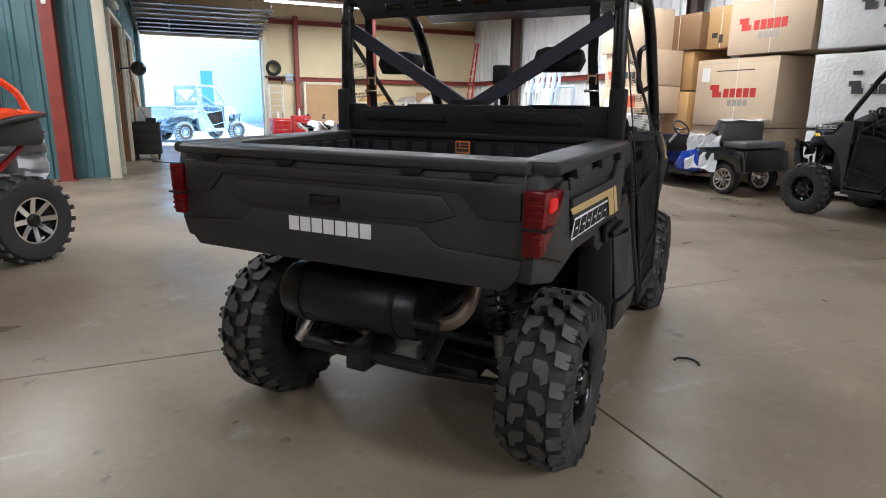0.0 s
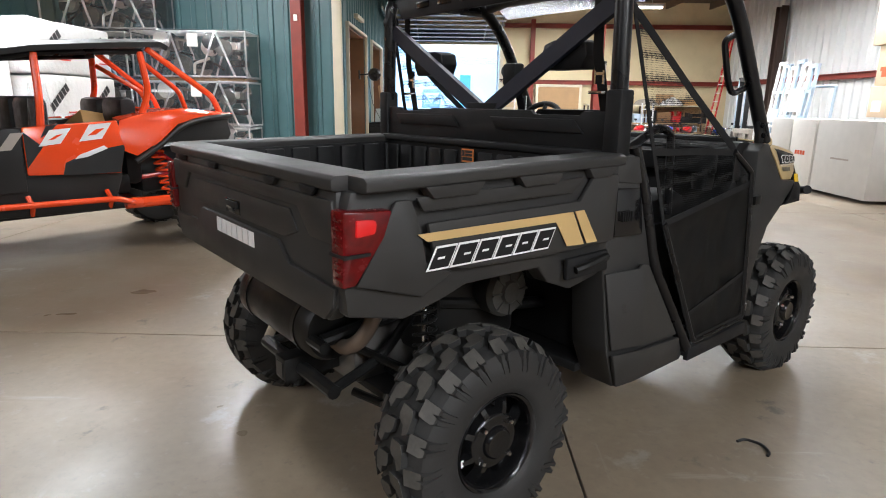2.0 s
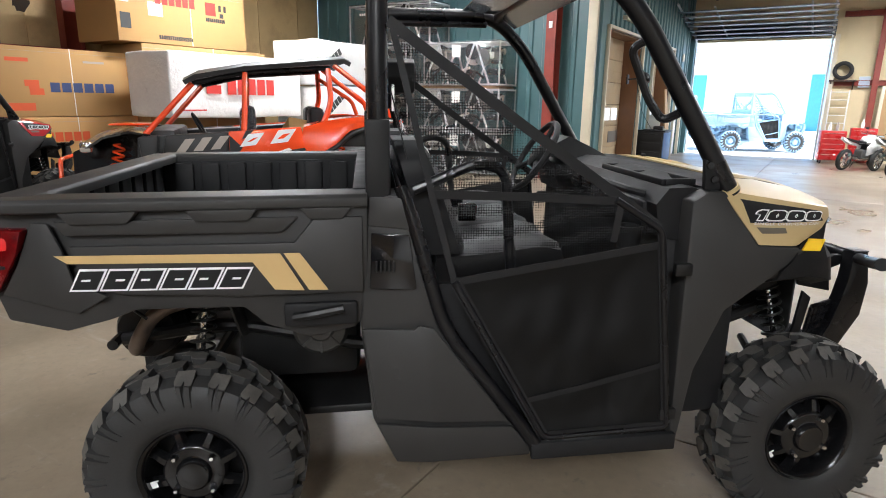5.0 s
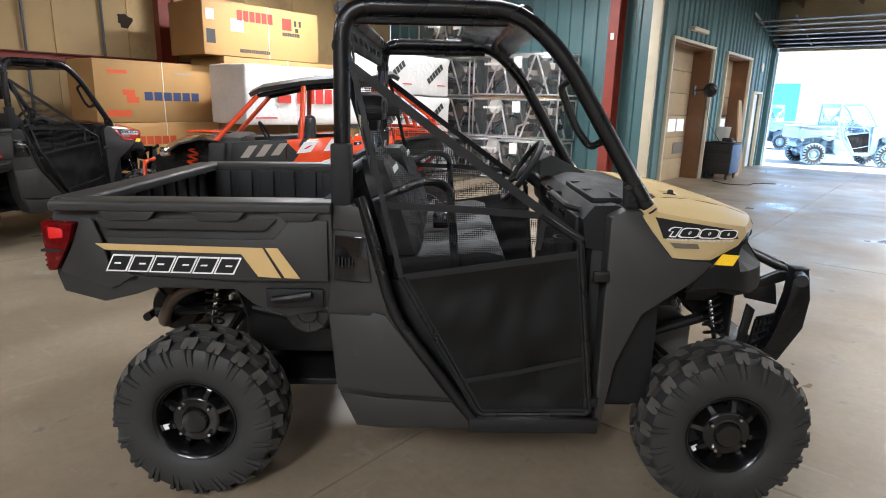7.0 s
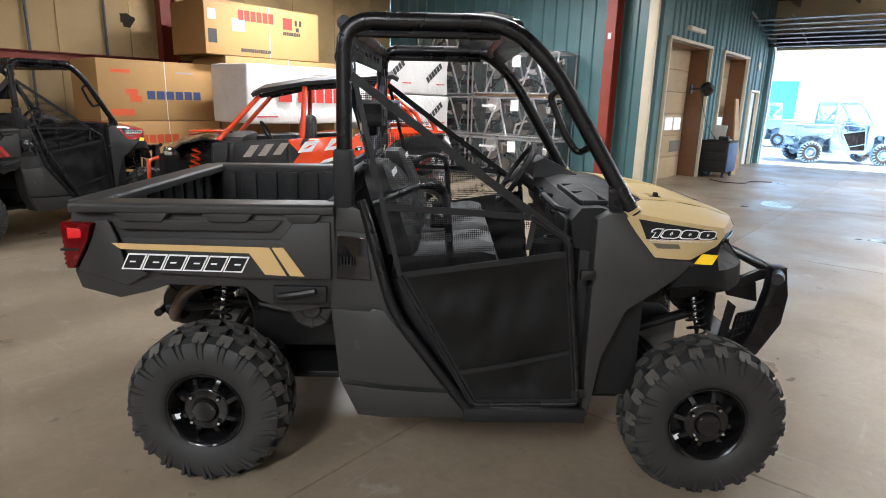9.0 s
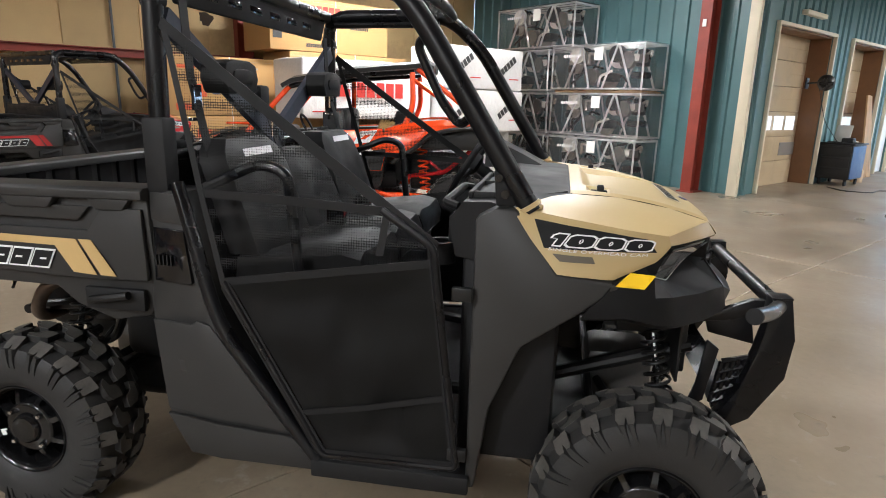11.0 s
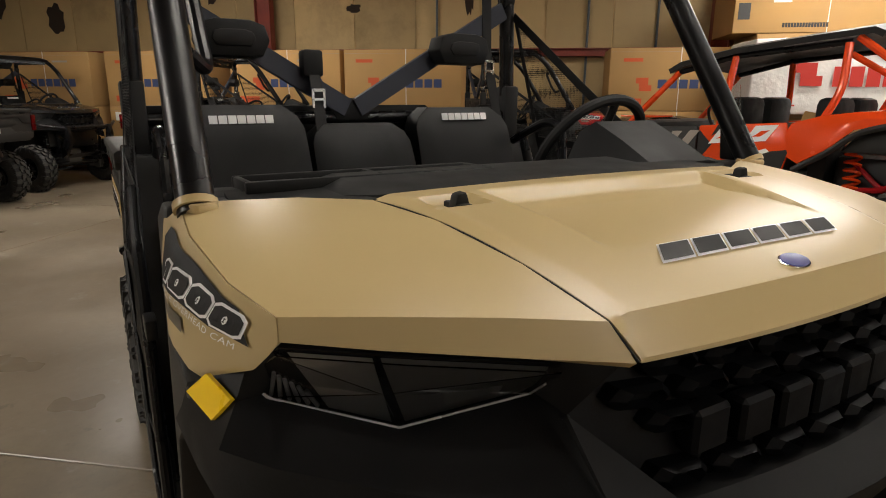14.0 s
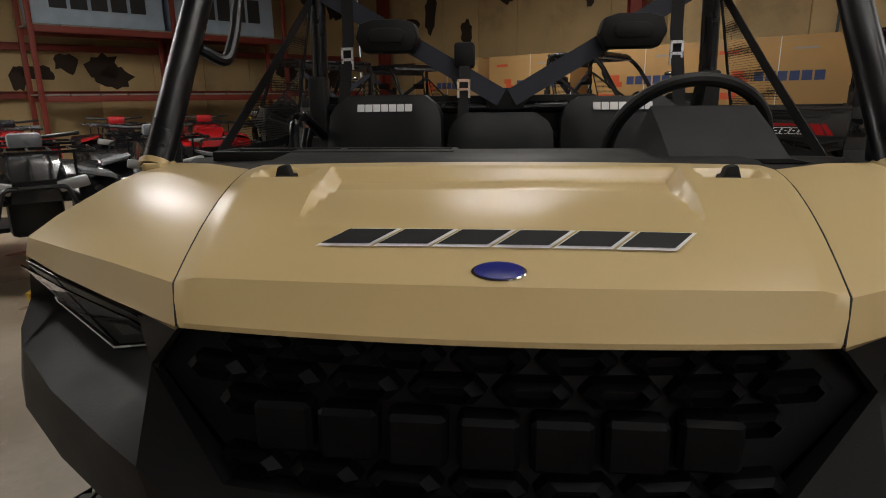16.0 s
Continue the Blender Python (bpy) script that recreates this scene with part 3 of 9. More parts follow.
# --- cargo bed
def drape(bm, tree, way, lift):
    """Lays a flat decal on the surface under it, along the way, and lifts it a little off."""
    way = Vector(way)
    for v in bm.verts:
        hit, nor, _, _ = tree.ray_cast(v.co - way * 0.3, way)
        if hit:
            v.co = hit - way * lift
    return bm


def bed_side(s):
    bm = B()
    out = [(-1.535, 1.17), (-1.545, 1.13), (-1.553, 0.915), (-1.54, 0.842), (-1.375, 0.806), (-1.25, 0.838), (-1.17, 0.868), (-0.86, 0.862), (-0.80, 0.80), (-0.67, 0.748), (-0.53, 0.776), (-0.485, 0.82), (-0.485, 1.17)]
    skin = lambda y, z: 0.782 - max(0, 0.93 - z) * 0.20 - max(0, -1.38 - y) * 0.16
    prism(bm, out, 0.69, skin, "x", 0.008)
    side = part("bed_side", flip(bm, s), BODY, utv)
    for pts, proud in (
        ([(-1.325, 1.072), (-0.70, 1.066), (-0.64, 1.14), (-0.50, 1.14), (-0.50, 0.905), (-0.86, 0.905), (-1.20, 0.925), (-1.30, 0.97)], 0.014),
        ([(-1.335, 1.102), (-0.735, 1.096), (-0.685, 1.143), (-1.36, 1.143)], 0.009),
        ([(-1.42, 1.14), (-1.375, 1.14), (-1.345, 1.06), (-1.325, 0.965), (-1.235, 0.92), (-1.33, 0.865), (-1.45, 0.905), (-1.53, 0.93), (-1.475, 1.02)], 0.010),
    ):
        bm = prism(B(), pts, lambda y, z: skin(y, z) - 0.004, lambda y, z: skin(y, z) + proud, "x", 0.006)
        part("raised_panel", flip(bm, s), BODY, side)
    rail = prism(B(), [(0.655, 1.168), (0.655, 1.198), (0.672, 1.207), (0.792, 1.207), (0.808, 1.198), (0.808, 1.172), (0.79, 1.166)], -1.52, -0.485, "y", 0.004)
    r = part("bed_rail", flip(rail, s), BODY, utv)
    for y0, y1 in ((-1.34, -1.13), (-1.0, -0.80), (-0.68, -0.53)):
        t = prism(B(), [(y0, 1.17), (y0 + 0.028, 1.136), (y1 - 0.028, 1.136), (y1, 1.17)], 0.76, 0.806, "x", 0.004)
        part("rail_tab", flip(t, s), BODY, r)
    bl = part("bed_liner", flip(box(B(), 0.652, 0.688, -1.50, -0.50, 0.86, 1.175, 0.004), s), TRIM, utv)
    for k in range(8):
        y = -1.44 + k * 0.128
        part("liner_rib", flip(box(B(), 0.628, 0.654, y, y + 0.09, 0.865, 1.165, 0.008), s), TRIM, bl)
    # pull handle in its pocket
    h = B()
    box(h, 0.768, 0.79, -0.74, -0.52, 0.80, 0.875, 0.008)
    part("handle_pocket", flip(h, s), TRIM, side)
    h = B()
    tube(h, [(0.80, -0.71, 0.835), (0.812, -0.66, 0.845), (0.812, -0.56, 0.862)], 0.014, 8, 0.02)
    part("bed_handle", flip(h, s), STEEL_BLK, side)
    # stripe and name blocks
    x = 0.7985
    mm = Matrix.Translation((s * x, 0, 0)) @ (Matrix(((0, 0, 1, 0), (1, 0, 0, 0), (0, 1, 0, 0), (0, 0, 0, 1))))
    st = B()
    poly(st, [(-1.364, 1.048), (-0.742, 1.036), (-0.676, 0.920), (-0.762, 0.926), (-0.822, 1.012), (-1.33, 1.024)], mm, 0.002 * s)
    part("stripe_decal", st, TAN_DECAL, side, "tan stripe decal")
    st = poly(B(), [(-0.732, 1.036), (-0.686, 1.036), (-0.605, 0.919), (-0.662, 0.921)], mm, 0.002 * s)
    part("stripe_decal", st, TAN_DECAL, side, "tan stripe decal")
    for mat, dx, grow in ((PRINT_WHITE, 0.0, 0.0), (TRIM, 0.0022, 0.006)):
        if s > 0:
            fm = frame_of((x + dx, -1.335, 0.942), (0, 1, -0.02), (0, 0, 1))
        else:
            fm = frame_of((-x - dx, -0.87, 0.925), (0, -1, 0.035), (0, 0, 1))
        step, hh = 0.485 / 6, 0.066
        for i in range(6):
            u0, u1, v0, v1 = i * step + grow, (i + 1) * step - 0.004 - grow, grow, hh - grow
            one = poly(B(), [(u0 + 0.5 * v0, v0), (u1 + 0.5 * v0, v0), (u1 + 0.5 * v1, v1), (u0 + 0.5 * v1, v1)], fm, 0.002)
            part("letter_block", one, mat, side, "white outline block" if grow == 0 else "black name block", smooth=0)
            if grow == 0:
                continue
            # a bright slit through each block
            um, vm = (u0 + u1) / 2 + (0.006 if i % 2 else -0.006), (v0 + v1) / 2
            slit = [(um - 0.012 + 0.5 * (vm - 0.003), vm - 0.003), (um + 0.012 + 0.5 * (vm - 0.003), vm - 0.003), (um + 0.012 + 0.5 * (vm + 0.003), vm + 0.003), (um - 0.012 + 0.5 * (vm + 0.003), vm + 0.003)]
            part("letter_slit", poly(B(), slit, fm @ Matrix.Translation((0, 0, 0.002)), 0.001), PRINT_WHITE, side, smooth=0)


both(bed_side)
part("bed_floor", box(B(), -0.69, 0.69, -1.52, -0.49, 0.845, 0.862, 0.003), TRIM, utv)
for k in range(9):
    x = -0.6 + k * 0.15
    part("floor_rib", box(B(), x - 0.03, x + 0.03, -1.48, -0.52, 0.862, 0.872, 0.004), TRIM, utv)
hb = part("headboard", box(B(), -0.69, 0.69, -0.515, -0.485, 0.86, 1.184, 0.005), TRIM, utv)
for k in range(11):
    x = -0.63 + k * 0.118
    part("board_rib", box(B(), x, x + 0.085, -0.53, -0.51, 0.866, 1.165, 0.007), TRIM, hb)
part("headboard_rail", box(B(), -0.70, 0.70, -0.53, -0.46, 1.185, 1.212, 0.006), TRIM, hb)
wl = poly(B(), [(0, 0), (0.078, 0), (0.078, 0.058), (0, 0.058)], frame_of((-0.022, -0.5315, 1.118), (1, 0, 0), (0, 0, 1)))
lab = part("warning_label", wl, LABEL_ORANGE, utv, "orange and black warning label")
wl = B()
for z0, z1, x0, x1 in ((1.126, 1.140, -0.016, 0.05), (1.145, 1.156, 0.004, 0.05), (1.159, 1.170, 0.004, 0.05), (1.144, 1.170, -0.017, -0.001)):
    box(wl, x0, x1, -0.5365, -0.5345, z0, z1)
part("label_print", wl, PRINT_DARK, lab)


def tailgate():
    bm = B()
    prism(bm, [(-0.712, 1.17), (0.712, 1.17), (0.718, 0.93), (0.70, 0.86), (0.655, 0.812), (-0.655, 0.812), (-0.70, 0.86), (-0.718, 0.93)], -1.552, -1.505, "y", 0.008)
    tg = part("tailgate", bm, BODY, utv)
    for pts, proud in (
        ([(-0.706, 1.145), (0.706, 1.145), (0.706, 1.032), (0.575, 1.032), (0.50, 1.105), (-0.50, 1.105), (-0.575, 1.032), (-0.706, 1.032)], 0.011),
        ([(-0.712, 0.918), (-0.43, 0.928), (-0.36, 0.985), (0.36, 0.985), (0.43, 0.928), (0.712, 0.918), (0.696, 0.862), (0.65, 0.818), (-0.65, 0.818), (-0.696, 0.862)], 0.013),
        ([(-0.44, 1.09), (0.44, 1.09), (0.49, 1.03), (0.40, 1.0), (-0.40, 1.0), (-0.49, 1.03)], 0.006),
    ):
        part("raised_panel", prism(B(), pts, -1.552 - proud, -1.548, "y", 0.006), BODY, tg)
    part("latch_pocket", box(B(), -0.085, 0.048, -1.5615, -1.55, 1.008, 1.058, 0.004), BLACK_GLOSS, tg, "dark latch recess")
    part("latch_lever", box(B(), -0.075, 0.038, -1.566, -1.556, 1.03, 1.052, 0.004), TRIM, tg)
    cap = prism(B(), [(-1.562, 1.168), (-1.568, 1.176), (-1.568, 1.198), (-1.555, 1.208), (-1.44, 1.208), (-1.43, 1.198), (-1.43, 1.168)], -0.72, 0.72, "x", 0.004)
    c = part("gate_rail", cap, BODY, tg)
    for x in (-0.56, -0.19, 0.33, 0.58):
        part("rail_pocket", prism(B(), [(x - 0.05, 1.17), (x - 0.03, 1.148), (x + 0.03, 1.148), (x + 0.05, 1.17)], -1.570, -1.555, "y", 0.003), TRIM, tg)
    for k in range(9):
        x = -0.6 + k * 0.14
        part("liner_rib", box(B(), x, x + 0.09, -1.51, -1.488, 0.87, 1.165, 0.007), TRIM, tg)
    for k in range(7):
        fm = frame_of((-0.176 + k * 0.0517, -1.5645, 0.925), (1, 0, 0), (0, 0, 1))
        part("letter_block", poly(B(), [(0, 0), (0.044, 0), (0.044, 0.05), (0, 0.05)], fm, 0.003), PRINT_WHITE, tg, "white raised name block", smooth=0)


tailgate()


def tail_light(s):
    pts = [(-1.572, 1.128), (-1.44, 1.122), (-1.462, 1.055), (-1.535, 0.935), (-1.572, 0.932)]
    bm = prism(B(), pts, 0.715, lambda y, z: 0.805 - max(0, -1.42 - y) * 0.14 - max(0, 1.04 - z) * 0.10, "x", 0.008)
    tl = part("tail_light", flip(bm, s), LENS_RED, utv, "red tail light lens")
    part("light_divider", flip(box(B(), 0.713, 0.792, -1.576, -1.50, 1.012, 1.020), s), TRIM, tl)
    bm = prism(B(), [(-1.540, 1.105), (-1.478, 1.102), (-1.488, 1.066), (-1.540, 1.062)], 0.774, 0.7945, "x", 0.003)
    part("brake_lamp", flip(bm, s), LED_RED, tl, "lit red lamp")
    for z in (1.04, 1.06, 1.08, 1.10, 0.95, 0.97, 0.99):
        part("reflex", flip(box(B(), 0.735, 0.775, -1.575, -1.571, z, z + 0.009, 0.002), s), LENS_RED, tl)


both(tail_light)


# --- cab sides
def cab_side(s):
    q = [(-0.487, 1.220), (-0.372, 1.217), (-0.340, 1.10), (-0.306, 0.95), (-0.268, 0.80), (0.070, 0.348), (0.066, 0.322), (-0.285, 0.312), (-0.403, 0.322), (-0.476, 0.488), (-0.512, 0.818), (-0.490, 1.10)]
    skin = lambda y, z: 0.784 - max(0, 0.46 - z) * 0.22 - max(0, z - 0.82) * 0.04 - max(0, -0.44 - y) * 0.5
    qp = part("quarter_panel", flip(prism(B(), q, 0.60, skin, "x", 0.010), s), BODY, utv)
    for pts, proud in (
        ([(-0.506, 0.795), (-0.345, 0.80), (-0.328, 0.814), (-0.282, 0.802), (-0.030, 0.466), (-0.28, 0.476), (-0.462, 0.496)], 0.007),
        ([(-0.462, 0.478), (-0.28, 0.462), (-0.017, 0.450), (0.056, 0.348), (0.052, 0.324), (-0.285, 0.315), (-0.398, 0.326)], 0.014),
        ([(-0.484, 1.125), (-0.352, 1.115), (-0.360, 1.19), (-0.385, 1.212), (-0.480, 1.214)], 0.006),
    ):
        part("raised_panel", flip(prism(B(), pts, lambda y, z: skin(y, z) - 0.004, lambda y, z: skin(y, z) + proud, "x", 0.005), s), BODY, qp)
    vent = part("air_vent", flip(prism(B(), [(-0.474, 1.103), (-0.360, 1.099), (-0.338, 0.935), (-0.344, 0.929), (-0.480, 0.929)], 0.755, lambda y, z: skin(y, z) + 0.003, "x", 0.003), s), BLACK_GLOSS, qp, "dark louvred air vent")
    for j in range(5):
        y = -0.462 + j * 0.013
        part("louvre", flip(box(B(), 0.770, 0.7795, y, y + 0.005, 0.985, 1.02), s), TRIM, vent)
    # bent frame along the door opening
    bm = tube(B(), [(0.750, -0.385, 1.245), (0.768, -0.335, 1.10), (0.778, -0.295, 0.95), (0.782, -0.250, 0.80), (0.785, 0.082, 0.358)], 0.022, 12, 0.1)
    part("door_pillar", flip(bm, s), POWDER, utv)
    # sill and step
    st = box(B(), 0.58, 0.815, 0.05, 0.56, 0.315, 0.345, 0.006)
    box(st, 0.80, 0.825, 0.05, 0.56, 0.30, 0.360, 0.006)
    for k in range(5):
        box(st, 0.62, 0.79, 0.09 + k * 0.09, 0.10 + k * 0.09, 0.344, 0.352)
    part("step", flip(st, s), TRIM, utv)


both(cab_side)
part("cab_floor", box(B(), -0.62, 0.62, -0.45, 0.75, 0.32, 0.36, 0.01), TRIM, utv)
part("belly_pan", box(B(), -0.40, 0.40, -1.15, 1.2, 0.29, 0.325, 0.01), STEEL_BLK, utv)


def door(s):
    bm = tube(B(), [(0.795, -0.222, 0.955), (0.80, 0.088, 0.408), (0.80, 0.520, 0.425), (0.797, 0.432, 1.112), (0.785, 0.28, 1.205)], 0.012, 10, 0.025)
    d = part("side_door", flip(bm, s), POWDER, utv, "black tube and mesh side door")
    # slack mesh panel with drawn folds
    grid = []
    for j in range(31):
        v = j / 30
        row = []
        for i in range(31):
            u = i / 30
            top = Vector((0.797, -0.222 + 0.654 * u, 0.953 + 0.108 * u))
            low = Vector((0.799, 0.088 + 0.43 * u, 0.410 + 0.016 * u))
            p = top.lerp(low, v)
            edge = min(1, 8 * min(u, 1 - u, v, 1 - v))
            p.x += edge * (-0.010 + 0.016 * noise.noise(Vector((u * 3.2 + v * 2.0, v * 2.2 - u, 2.0))) + 0.012 * noise.noise(Vector((u * 7 + v * 6, v * 2.5 - u * 2, 5.0))))
            row.append(p)
        grid.append(row)
    part("door_mesh", flip(sheet(B(), grid, 0.002), s), FABRIC, d, "dense black mesh panel")
    # window net with its webbing
    bm = sheet(B(), [[(0.722, -0.405, 1.70), (0.742, -0.12, 1.49), (0.765, 0.16, 1.30), (0.790, 0.432, 1.112)],
                     [(0.768, -0.29, 1.22), (0.772, -0.06, 1.19), (0.785, 0.18, 1.14), (0.793, 0.43, 1.085)],
                     [(0.795, -0.222, 0.953), (0.796, 0.0, 0.990), (0.797, 0.21, 1.025), (0.797, 0.432, 1.061)]], 0.001)
    part("window_net", flip(bm, s), NET, d, "see-through black window net")
    straps = (
        ([(0.720, -0.42, 1.715), (0.750, -0.03, 1.435), (0.792, 0.44, 1.110)], (0, 0.5, 0.87), 0.016),
        ([(0.770, -0.29, 1.222), (0.778, 0.0, 1.215), (0.782, 0.30, 1.200)], (0, 0, 1), 0.013),
        ([(0.784, 0.296, 1.20), (0.795, 0.276, 1.075)], (0, 1, 0), 0.011),
        ([(0.797, -0.222, 0.955), (0.799, 0.10, 1.008), (0.799, 0.432, 1.063)], (0, 0, 1), 0.012),
        ([(0.722, -0.405, 1.69), (0.770, -0.295, 1.23), (0.797, -0.222, 0.95)], (0, 1, 0), 0.010),
        ([(0.800, 0.432, 1.105), (0.803, 0.472, 0.78), (0.803, 0.515, 0.43)], (0, 1, 0), 0.015),
        ([(0.799, -0.215, 0.945), (0.803, 0.085, 0.418)], (0, 0.87, 0.5), 0.018),
        ([(0.802, 0.10, 0.418), (0.803, 0.51, 0.433)], (0, 0, 1), 0.014),
        ([(0.802, 0.015, 0.545), (0.798, 0.24, 0.59), (0.802, 0.475, 0.652)], (0, 0, 1), 0.010),
    )
    for pts, across, half in straps:
        a = Vector(across) * half
        part("webbing", flip(sheet(B(), [[Vector(p) + a for p in pts], [Vector(p) - a for p in pts]], 0.003), s), TRIM, d)
    for z in (0.98, 0.47):
        part("hinge", flip(box(B(), 0.785, 0.806, 0.49, 0.548, z - 0.02, z + 0.02, 0.004), s), STEEL_BLK, d)


both(door)


# --- roll cage
def cage_side(s):
    r = 0.031
    bm = tube(B(), [(0.735, -0.452, 0.95), (0.735, -0.452, 1.22), (0.715, -0.45, 1.895), (0.705, 0.17, 1.89), (0.715, 0.345, 1.735), (0.735, 0.70, 1.175)], r, 14, 0.11)
    c = part("cage_hoop", flip(bm, s), POWDER, utv, "black roll cage tube")
    bm = box(B(), 0.70, 0.77, -0.49, -0.415, 1.12, 1.42, 0.01)
    part("post_sleeve", flip(bm, s), TRIM, c)
    bm = tube(B(), [(0.70, -0.452, 1.85), (0.69, 0.14, 1.845)], 0.016, 10)
    part("inner_rail", flip(bm, s), POWDER, c)
    bm = lathe(B(), [(-0.02, 0.034), (0.02, 0.034)], 16, "x", (0.715, -0.45, 1.76))
    part("clamp", flip(bm, s), TRIM, c)
    bm = tube(B(), [(0.7345, 0.6878, 1.194), (0.735, 0.695, 1.183)], 0.036, 16)
    part("tube_collar", flip(bm, s), TAN_PAINT, c, "tan collar")
    bm = prism(B(), [(0.60, 1.19), (0.655, 1.19), (0.64, 1.27), (0.59, 1.29)], 0.728, 0.752, "x", 0.006)
    part("pillar_bracket", flip(bm, s), TRIM, c)
    for y, z in ((0.605, 1.27), (0.625, 1.225)):
        part("bolt", flip(lathe(B(), [(0.753, 0.012), (0.762, 0.012)], 10, "x", (0, y, z)), s), BLACK_GLOSS, c)
    # grab handle
    bm = tube(B(), [(0.70, 0.385, 1.655), (0.665, 0.345, 1.63), (0.66, 0.42, 1.475), (0.66, 0.475, 1.405), (0.70, 0.515, 1.435)], 0.014, 10, 0.03)
    if s > 0:
        part("grab_handle", bm, POWDER, utv)


both(cage_side)
part("cross_bar", tube(B(), [(-0.71, -0.45, 1.885), (0.71, -0.45, 1.885)], 0.028, 12), POWDER, utv)
part("cross_bar", tube(B(), [(-0.70, 0.2, 1.875), (-0.55, 0.2, 1.90), (0.55, 0.2, 1.90), (0.70, 0.2, 1.875)], 0.028, 12, 0.05), POWDER, utv)
hdr = B()
prism(hdr, [(-0.66, 1.86), (0.66, 1.86), (0.60, 1.765), (-0.60, 1.765)], -0.462, -0.446, "y", 0.004)
hd = part("header_plate", hdr, TRIM, utv)
for k in range(6):
    x = -0.47 + k * 0.165
    part("plate_slot", box(B(), x, x + 0.10, -0.466, -0.444, 1.80, 1.83, 0.004), BLACK_GLOSS, hd)
part("roof_visor", sheet(B(), [[(-0.62, 0.0, 1.905), (0.62, 0.0, 1.905)], [(-0.62, 0.18, 1.89), (0.62, 0.18, 1.89)], [(-0.6, 0.27, 1.82), (0.6, 0.27, 1.82)]], 0.004), clear("smoked visor", (0.25, 0.26, 0.27), 0.1, 0.7), utv, "smoked plastic visor")


def brace(s):
    bm = B()
    a, b = Vector((0.69, -0.44, 1.715)), Vector((0.02, -0.43, 1.335))
    d = (b - a).normalized()
    n = Vector((0, 1, 0))
    e = d.cross(n).normalized()
    ring = lambda c: [c + e * 0.033 - n * 0.014, c - e * 0.033 - n * 0.014, c - e * 0.033 + n * 0.014, c + e * 0.033 + n * 0.014]
    loft(bm, [ring(a), ring(b)])
    part("rear_brace", flip(bm, s), BLUE_STEEL, utv, "dark diagonal brace behind the seats")
    # head rest
    hx = [(-0.115, 0.0), (-0.10, 0.042), (-0.055, 0.055), (0.055, 0.055), (0.10, 0.042), (0.115, 0.0), (0.09, -0.045), (-0.09, -0.045)]
    hm = prism(B(), [(0.434 + x, 1.545 + z * 1.1) for x, z in hx], -0.42, -0.325, "y", 0.006)
    h = part("head_rest", flip(hm, s), VINYL, utv)
    part("head_pad", flip(prism(B(), [(0.434 + x * 0.6, 1.548 + z * 0.5) for x, z in hx], -0.33, -0.318, "y", 0.004), s), TRIM, h)


both(brace)
part("brace_gusset", prism(B(), [(-0.10, 1.37), (0.10, 1.37), (0.06, 1.29), (-0.06, 1.29)], -0.45, -0.425, "y", 0.004), TRIM, utv)
part("lower_bar", tube(B(), [(-0.72, -0.45, 1.30), (0.72, -0.45, 1.30)], 0.022, 12), POWDER, utv)
rp = prism(B(), [(-0.70, 1.345), (-0.60, 1.345), (-0.58, 1.33), (-0.35, 1.33), (-0.33, 1.345), (0.33, 1.345), (0.35, 1.33), (0.58, 1.33), (0.60, 1.345), (0.70, 1.345), (0.70, 1.21), (-0.70, 1.21)], -0.478, -0.455, "y", 0.005)
rpp = part("rear_cab_panel", rp, TRIM, utv)
for x in (-0.36, 0.36):
    part("raised_panel", prism(B(), [(x - 0.26, 1.315), (x + 0.20, 1.315), (x + 0.25, 1.265), (x - 0.22, 1.265)], -0.486, -0.476, "y", 0.004), TRIM, rpp)


def belt(s):
    bm = B()
    pts = [(0.60, -0.43, 1.78), (0.60, -0.42, 1.55), (0.615, -0.36, 1.30), (0.63, -0.30, 1.08)]
    sheet(bm, [[Vector(p) + Vector((0.022, 0, 0)) for p in pts], [Vector(p) - Vector((0.022, 0, 0)) for p in pts]], 0.003)
    b = part("seat_belt", flip(bm, s), TRIM, utv)
    tg = B()
    for x0, x1, z0, z1 in ((0.578, 0.586, 1.44, 1.52), (0.616, 0.624, 1.44, 1.52), (0.578, 0.624, 1.51, 1.52), (0.578, 0.624, 1.472, 1.482)):
        box(tg, x0, x1, -0.405, -0.396, z0, z1)
    part("belt_tongue", flip(tg, s), CHROME, b, "bright steel belt tongue")
    part("belt_guide", flip(box(B(), 0.57, 0.632, -0.425, -0.40, 1.405, 1.417, 0.003), s), CHROME, b, "bright belt buckle")


both(belt)
cb = sheet(B(), [[(0.135, -0.40, 1.50), (0.175, -0.40, 1.50)], [(0.135, -0.36, 1.38), (0.175, -0.36, 1.38)], [(0.14, -0.30, 1.20), (0.18, -0.30, 1.20)]], 0.003)
cbb = part("seat_belt", cb, TRIM, utv)
part("belt_reel", box(B(), 0.12, 0.195, -0.44, -0.38, 1.44, 1.53, 0.012), TRIM, cbb)
bt = B()
for x0, x1, z0, z1 in ((0.132, 0.14, 1.335, 1.40), (0.172, 0.18, 1.335, 1.40), (0.132, 0.18, 1.39, 1.40), (0.132, 0.18, 1.36, 1.368)):
    box(bt, x0, x1, -0.352, -0.345, z0, z1)
part("belt_tongue", bt, CHROME, cbb, "bright steel belt tongue")


